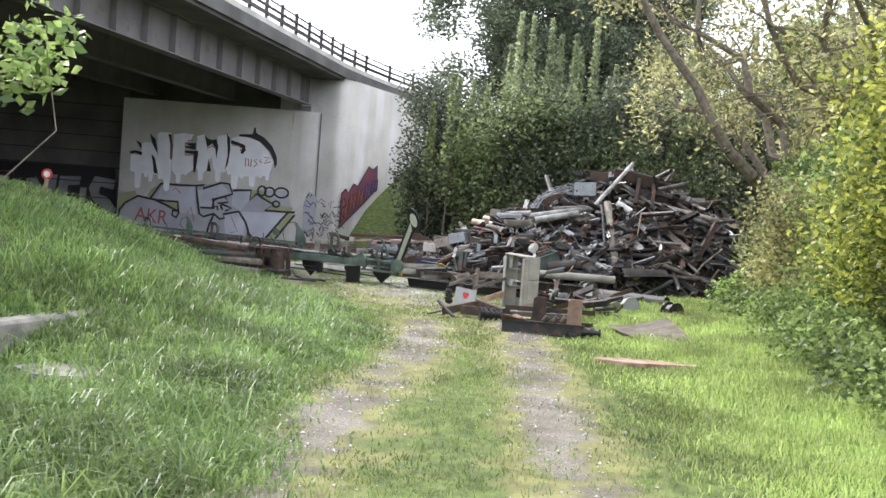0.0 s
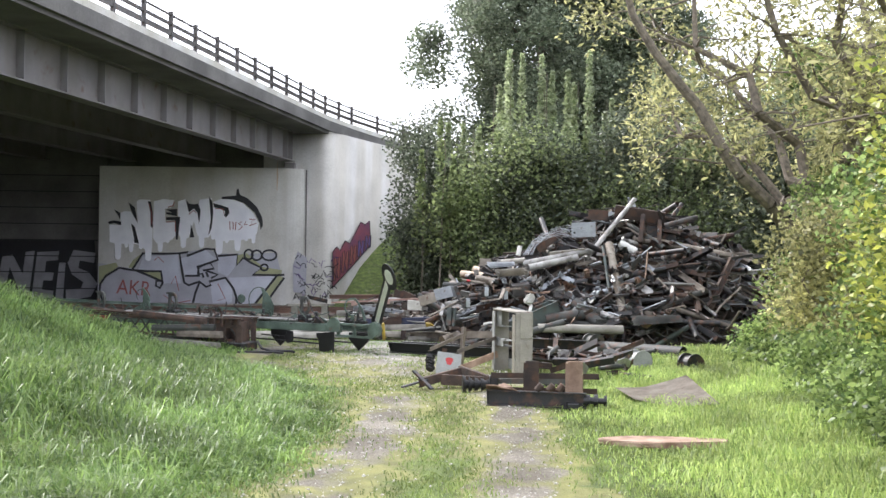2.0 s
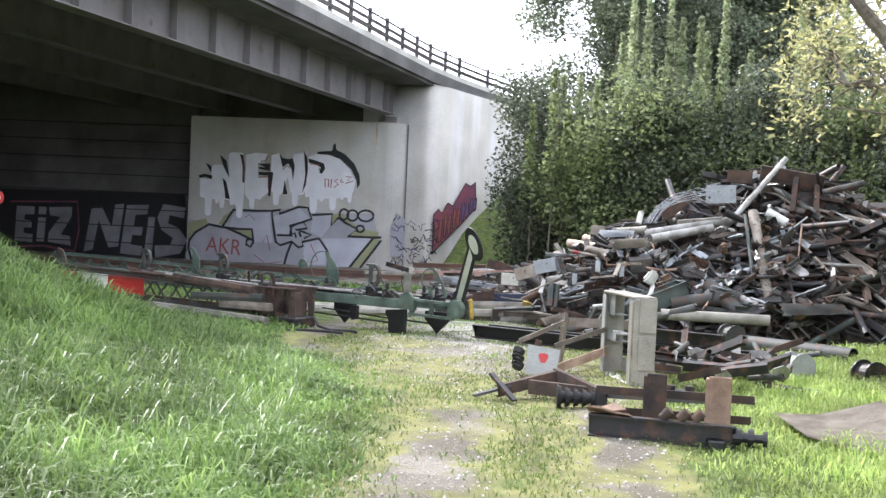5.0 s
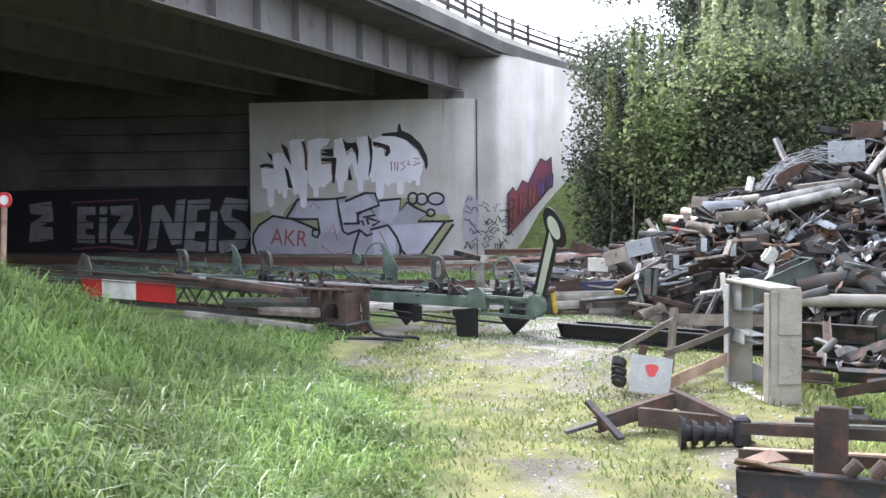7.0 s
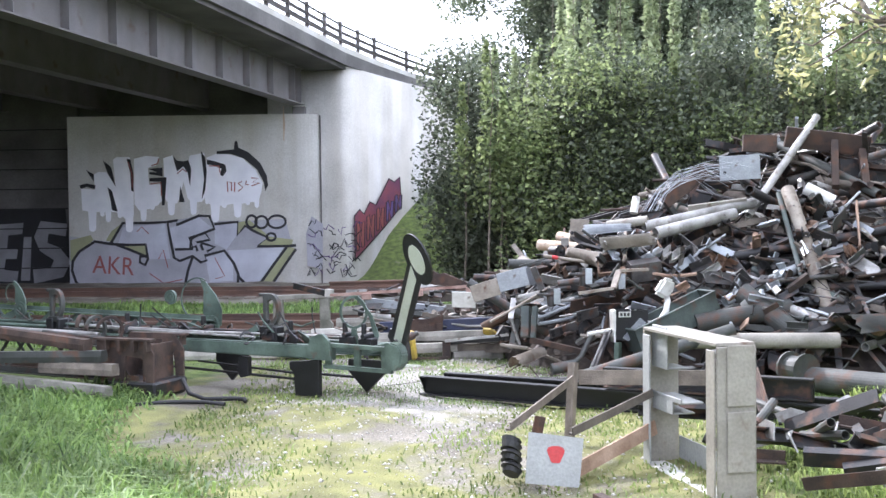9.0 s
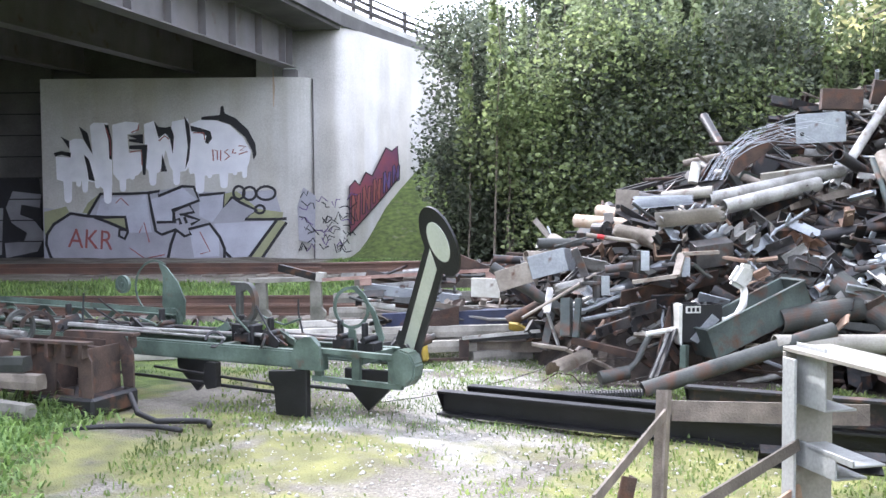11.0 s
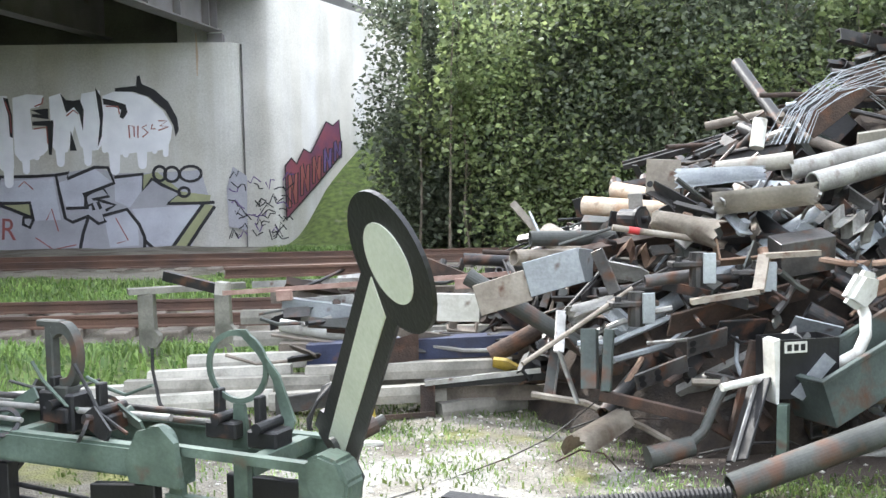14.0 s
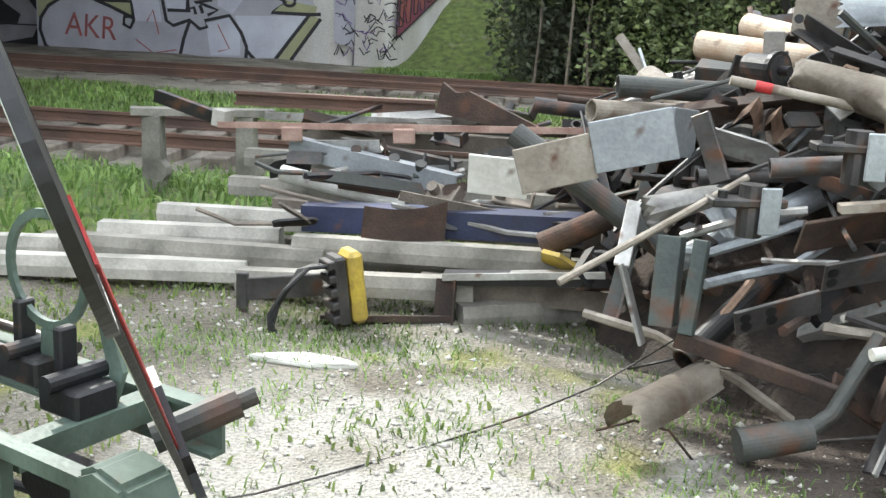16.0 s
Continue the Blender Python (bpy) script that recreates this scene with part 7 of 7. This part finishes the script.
    for p, q in (((0.25, 20.95, 0.73), (0.21, 20.75, 0.54)), ((0.21, 20.75, 0.55), (0.30, 20.7, 0.28))):
        plate_thing(p, q, 0.055, "pale", "bent pale strip hanging from the heap", 80, 0.014, name="scrap_strip")
    plate_thing((0.09, 21.25, 0.87), (0.40, 21.25, 0.95), 0.20, "zinc", "galvanised box cover jutting from the heap", 0, 0.012, name="box_cover")
    plate_thing((0.38, 21.25, 0.95), (0.50, 21.5, 0.92), 0.19, "zinc", "side of the galvanised box cover", 0, 0.012, name="box_cover")
    plate_thing((-0.19, 21.3, 0.75), (0.10, 21.27, 0.84), 0.18, "beige", "brownish grey plate beside a galvanised cover", 0)
    plate_thing((-0.42, 21.7, 0.67), (-0.16, 21.68, 0.66), 0.18, "white", "bent white sheet on posts", 14)
    plate_thing((0.90, 21.9, 1.43), (1.11, 21.88, 1.42), 0.23, "beige", "grey-beige plate with one hole", 0, 0.012, 1)
    plate_thing((0.60, 20.7, 0.38), (0.88, 20.75, 0.47), 0.10, "steel", "steel plate with four bolt holes", 20, 0.014, 4)
    plate_thing((0.88, 20.75, 0.55), (1.10, 20.8, 0.60), 0.12, "steel", "dark plate with bolt holes", 25, 0.014, 2)
    plate_thing((1.05, 20.82, 0.62), (1.33, 20.9, 0.62), 0.14, "black_rust", "dark steel plate on the heap", 30, 0.014)
    plate_thing((0.83, 20.95, 0.64), (1.68, 21.2, 0.80), 0.16, "rust", "long dark plate sloping across the heap", 35, 0.016)
    plate_thing((1.46, 21.15, 0.98), (1.78, 21.2, 1.02), 0.2, "steel", "dark grey steel box", 15, 0.16, name="steel_box")
    plate_thing((0.37, 20.74, 0.66), (0.36, 20.68, 0.36), 0.13, "teal", "upright worn blue-grey casing", 5, 0.08, name="casing")
    plate_thing((0.46, 20.66, 0.67), (0.43, 20.6, 0.36), 0.035, "teal", "worn edge strip of a casing", 0, 0.05, name="casing_edge")
    plate_thing((2.65, 22.35, 2.10), (3.1, 22.3, 2.12), 0.28, "zinc", "grey plate with a hole near the heap top", 0, 0.012, 1)
    plate_thing((3.02, 22.8, 2.42), (3.4, 22.75, 2.40), 0.2, "rust", "rusted red box near the heap top", 0, 0.16, name="rusted_box")
    plate_thing((3.55, 22.9, 2.50), (4.5, 22.8, 2.36), 0.24, "rust", "rusted channel at the heap top", 10, 0.1)
    plate_thing((4.08, 22.75, 2.40), (3.95, 22.3, 1.85), 0.14, "rust", "rusted upright of a broken frame", 0, 0.08)
    plate_thing((4.40, 22.75, 2.30), (4.3, 22.3, 1.80), 0.12, "rust", "rusted upright of a broken frame", 0, 0.08)
    plate_thing((3.98, 21.7, 1.66), (3.86, 21.25, 1.18), 0.15, "rust_light", "orange rusted flat plate", 0, 0.02)
    plate_thing((2.0, 22.2, 1.72), (2.45, 22.1, 2.08), 0.16, "rust", "rusted channel standing out of the heap", 0, 0.08)
    plate_thing((2.2, 21.85, 1.62), (2.85, 21.9, 1.70), 0.12, "box_grey", "grey-brown strip on the heap", 20, 0.03)
    plate_thing((0.98, 20.2, 0.10), (1.16, 20.42, 0.44), 0.15, "black", "black plate with a bright edge leaning on the heap", 60, 0.014)
    plate_thing((0.96, 20.19, 0.10), (1.14, 20.41, 0.44), 0.012, "pale", "bright worn edge of a black plate", 60, 0.02, name="plate_edge")
    plate_thing((1.24, 20.32, 0.34), (1.23, 20.3, 0.06), 0.08, "green", "green steel leg under the sign box", 0, 0.05, name="green_stand")
    plate_thing((0.45, 21.0, 1.05), (0.54, 20.95, 0.82), 0.07, "steel", "upright iron with a red mark", 0, 0.02, name="marked_iron")
    plate_thing((0.40, 20.62, 0.34), (0.94, 20.5, 0.22), 0.06, "rust", "sloping rusted flat bar under the casing", 10, 0.03)
    plate_thing((1.08, 20.6, 0.12), (1.2, 20.62, 0.6), 0.06, "rust", "upright rusted bar in the shade", 0, 0.04)
    plate_thing((1.42, 20.75, 0.66), (1.66, 20.72, 0.60), 0.14, "zinc", "bright crumpled sheet beside the bag", 40, 0.01)
    # cranked beige bar
    bm = bmesh.new()
    for p, q in (((0.90, 20.75, 0.79), (1.25, 20.75, 0.84)), ((1.25, 20.75, 0.84), (1.32, 20.88, 1.01)), ((1.32, 20.88, 1.01), (1.62, 20.9, 1.02))):
        extrude(bm, [(-0.03, -0.014), (0.03, -0.014), (0.03, 0.014), (-0.03, 0.014)], (Vector(q) - Vector(p)).length, along(p, q))
    tagged(part("cranked_bar", bm, "beige"), "cranked brown-beige flat bar on the heap", "bar")
    # white and black sign box
    t = thing("sign_box", pose(1.36, 20.48, 0.50, 0, 0, 12) @ Matrix.Diagonal((1.2, 1.2, 1.2, 1)), "black and white signal number box on the heap", "sign box")
    bm = bmesh.new()
    for y in (-0.08, 0.08):
        box(bm, 0.27, 0.01, 0.24, pose(0, y, 0))
    for x in (-0.135, 0.135):
        box(bm, 0.01, 0.17, 0.24, pose(x, 0, 0))
    part("case", bm, "black", t)
    bm = bmesh.new()
    plate(bm, [(-0.155, -0.13), (-0.142, -0.14), (-0.138, 0.13), (-0.165, 0.12)], 0.09, pose(0, -0.06, 0))
    part("white_side", bm, "white", t)
    bm = bmesh.new()
    box(bm, 0.10, 0.006, 0.045, pose(-0.06, -0.09, 0.09))
    board = part("number_plate", bm, "white", t)
    for k in range(3):
        bm = bmesh.new()
        box(bm, 0.018, 0.004, 0.026, pose(-0.09 + 0.03 * k, -0.095, 0.09))
        part("number_bar", bm, "black", board)
    bm = bmesh.new()
    plate(bm, [(-0.08, -0.09), (-0.03, -0.12), (0.12, 0.03), (0.07, 0.07)], 0.006, pose(0.0, -0.09, -0.01))
    part("white_bar", bm, "zinc", t)
    # curved white tube
    bm = bmesh.new()
    bent(bm, [(1.52, 20.55, 0.50), (1.60, 20.53, 0.50), (1.69, 20.55, 0.54), (1.75, 20.6, 0.62), (1.78, 20.68, 0.71), (1.77, 20.75, 0.79)], 0.03, 12)
    tagged(part("curved_tube", bm, "white", smooth=True), "curved white tube on the heap", "tube")
    bm = bmesh.new()
    plate(bm, [(-0.1, -0.08), (0.06, -0.1), (0.12, 0.0), (0.08, 0.12), (-0.06, 0.1)], 0.08, pose(1.74, 20.66, 0.84, 10, 20, 30))
    bmesh.ops.bevel(bm, geom=bm.edges[:], offset=0.03, segments=2, affect="EDGES")
    tagged(part("white_bag", bm, "white"), "crumpled white bag on the heap", "bag")
    # dented canister with a stem
    t = thing("canister", Matrix(), "dented grey canister on a bent dark stem", "canister")
    bm = bmesh.new()
    tube(bm, (0.60, 20.4, 0.07), (0.83, 20.45, 0.11), 0.055, 0.05, 28)
    part("body", bm, "grey_green", t)
    bm = bmesh.new()
    bent(bm, [(0.82, 20.45, 0.12), (0.89, 20.46, 0.18), (0.96, 20.5, 0.31), (1.03, 20.55, 0.42)], 0.026, 10)
    part("stem", bm, "grey_green", t)
    # long trough with rim
    t = thing("steel_crate", along((1.42, 20.38, 0.24), (2.32, 20.75, 0.62)), "long rusty blue-green steel crate lying open", "crate")
    for y, h in ((-0.14, 0.24), (0.14, 0.24)):
        bm = bmesh.new()
        box(bm, 0.95, 0.012, h, pose(0.47, y, 0.12))
        box(bm, 0.97, 0.03, 0.02, pose(0.47, y, 0.24), 0.003)
        part("side", bm, "teal", t)
    for x in (0.0, 0.95):
        bm = bmesh.new()
        box(bm, 0.012, 0.28, 0.24, pose(x, 0, 0.12))
        box(bm, 0.03, 0.3, 0.02, pose(x, 0, 0.24), 0.003)
        part("end", bm, "teal", t)
    bm = bmesh.new()
    box(bm, 0.95, 0.28, 0.012, pose(0.47, 0, 0))
    part("bottom", bm, "rust", t)
    # bundle of wire
    t = thing("wire_bundle", pose(2.1, 22.1, 1.72), "springy bundle of thin grey wires", "wire bundle")
    rng = random.Random(9)
    for k in range(20):
        bm = bmesh.new()
        s, w = rng.uniform(0.7, 1.35), rng.uniform(-0.25, 0.25)
        bent(bm, [(-0.32 * s, w - 0.1, -0.1), (-0.18 * s, w, 0.12 * s), (0.02, w, 0.28 * s + rng.uniform(-0.05, 0.05)), (0.3 * s, w * 1.2, 0.36 * s), (0.6 * s, w * 1.4, 0.30 * s + rng.uniform(-0.16, 0.14))], 0.0026, 4)
        part("wire", bm, "zinc", t)
    # red-marked rod, black motor
    P((0.57, 21.2, 1.16), (1.08, 21.2, 1.08), 0.018, "beige", "thin rod with red end", 0.0)
    P((0.66, 21.2, 1.145), (0.72, 21.2, 1.135), 0.021, "red", "short red sleeve on a rod", 0.0)
    t = thing("motor", pose(0.70, 21.35, 1.20, 0, 0, 40) @ Matrix.Diagonal((0.75, 0.75, 0.75, 1)), "black greasy motor with a round flange", "motor")
    bm = bmesh.new()
    tube(bm, (0, -0.12, 0), (0, 0.08, 0), 0.075, seg=16)
    part("body", bm, "black_rust", t)
    bm = bmesh.new()
    disc(bm, 0.095, 0.025, pose(0, -0.1, 0))
    tube(bm, (0, -0.18, 0), (0, -0.1, 0), 0.025)
    part("flange", bm, "black", t)
    for x, y, z, a in ((0.94, 20.85, 0.98, 5), (1.30, 20.95, 0.92, -8), (0.61, 20.82, 0.78, 12)):
        t = thing("hinge_casting", pose(x, y, z, 0, 0, a), "grey cast hinge plate with bolts", "casting", "hinge castings")
        bm = bmesh.new()
        box(bm, 0.26, 0.1, 0.03, None, 0.006)
        tube(bm, (0.02, 0, -0.12), (0.02, 0, 0.06), 0.045)
        part("base", bm, "steel", t)
        bm = bmesh.new()
        box(bm, 0.07, 0.012, 0.16, pose(0.06, -0.07, -0.02), 0.004)
        part("tab", bm, "zinc", t)
        for dx in (-0.09, 0.09):
            bm = bmesh.new()
            tube(bm, (dx, -0.02, 0.015), (dx, -0.02, 0.04), 0.018, seg=8)
            part("bolt", bm, "black_rust", t)
    # pointed rod
    bm = bmesh.new()
    bent(bm, [(0.0, 20.5, 0.53), (0.3, 20.7, 0.68), (0.62, 20.9, 0.85)], 0.013, 8)
    tagged(part("pointed_rod", bm, "beige"), "long pale pointed rod leaning on the heap", "rod")


heap_core()
heap_pieces()
heap_features()


def stack_litter():
    """Thin rods, strips and small plates strewn over the stack of posts."""
    rng = random.Random(31)
    for k in range(70):
        x, y = rng.uniform(-1.5, 0.9), rng.uniform(22.0, 23.6)
        kind = ("scrap_rod", "scrap_angle", "scrap_rod", "scrap_plate", "scrap_bracket")[k % 5]
        L = {"scrap_rod": rng.uniform(0.4, 1.1), "scrap_angle": rng.uniform(0.3, 0.8), "scrap_plate": rng.uniform(0.12, 0.26), "scrap_bracket": 0.2}[kind]
        bm = piece(kind, L, rng)
        o = part(kind, bm, rng.choice(("steel", "black_rust", "black_rust", "rust", "pale", "grey_green", "wood")))
        o.matrix_world = pose(x, y, 0.22 + 0.24 * (y - 22.0) + rng.uniform(0.03, 0.14), rng.uniform(-60, 60), rng.gauss(0, 7), rng.gauss(0, 26))
        tagged(o, "small weathered piece of scrap lying over stacked posts", kind.split("_")[1], "litter on the posts")


stack_litter()


def small_litter():
    """Small broken parts and loose wires caught between the large pieces at the heap's edge."""
    rng = random.Random(58)
    kinds = ("scrap_bracket", "scrap_angle", "scrap_rod", "scrap_plate", "scrap_rod", "scrap_channel", "scrap_sheet")
    made = 0
    while made < 190:
        x, y = rng.uniform(-0.2, 4.2), rng.uniform(20.2, 21.9)
        z = float(heap_z(x, y))
        if z < 0.05:
            continue
        kind = rng.choice(kinds)
        bm = piece(kind, rng.uniform(0.12, 0.34) * (1.8 if kind in ("scrap_rod", "scrap_gear") else 1.0), rng)
        o = part(kind, bm, rng.choice(("steel", "rust", "black_rust", "black_rust", "grey_green", "rust_light", "zinc", "pale")))
        o.matrix_world = pose(x, y, z + rng.uniform(0.06, 0.2), rng.uniform(-80, 80), rng.uniform(-40, 40), rng.uniform(0, 180))
        tagged(o, "small broken piece of metal caught in the scrap heap", kind.split("_")[1], "small pieces of the heap")
        made += 1
    for k in range(26):
        x, y = rng.uniform(0.1, 3.4), rng.uniform(20.5, 21.6)
        z = float(heap_z(x, y)) + 0.08
        a, L, sag = rng.uniform(-0.7, 0.7), rng.uniform(0.25, 0.7), rng.uniform(-0.12, 0.16)
        bm = bmesh.new()
        bent(bm, [(x, y, z - 0.06), (x + L * 0.35 * math.cos(a), y + L * 0.3 * math.sin(a) - 0.06, z + sag), (x + L * 0.7 * math.cos(a), y + L * 0.6 * math.sin(a) - 0.05, z + sag * 0.4), (x + L * math.cos(a), y + L * math.sin(a), z - 0.1)], rng.choice((0.005, 0.007, 0.011)), 5)
        tagged(part("loose_wire", bm, rng.choice(("black", "steel", "rust")), smooth=True), "loose bent wire hanging over the scrap heap", "wire", "loose wires")


small_litter()
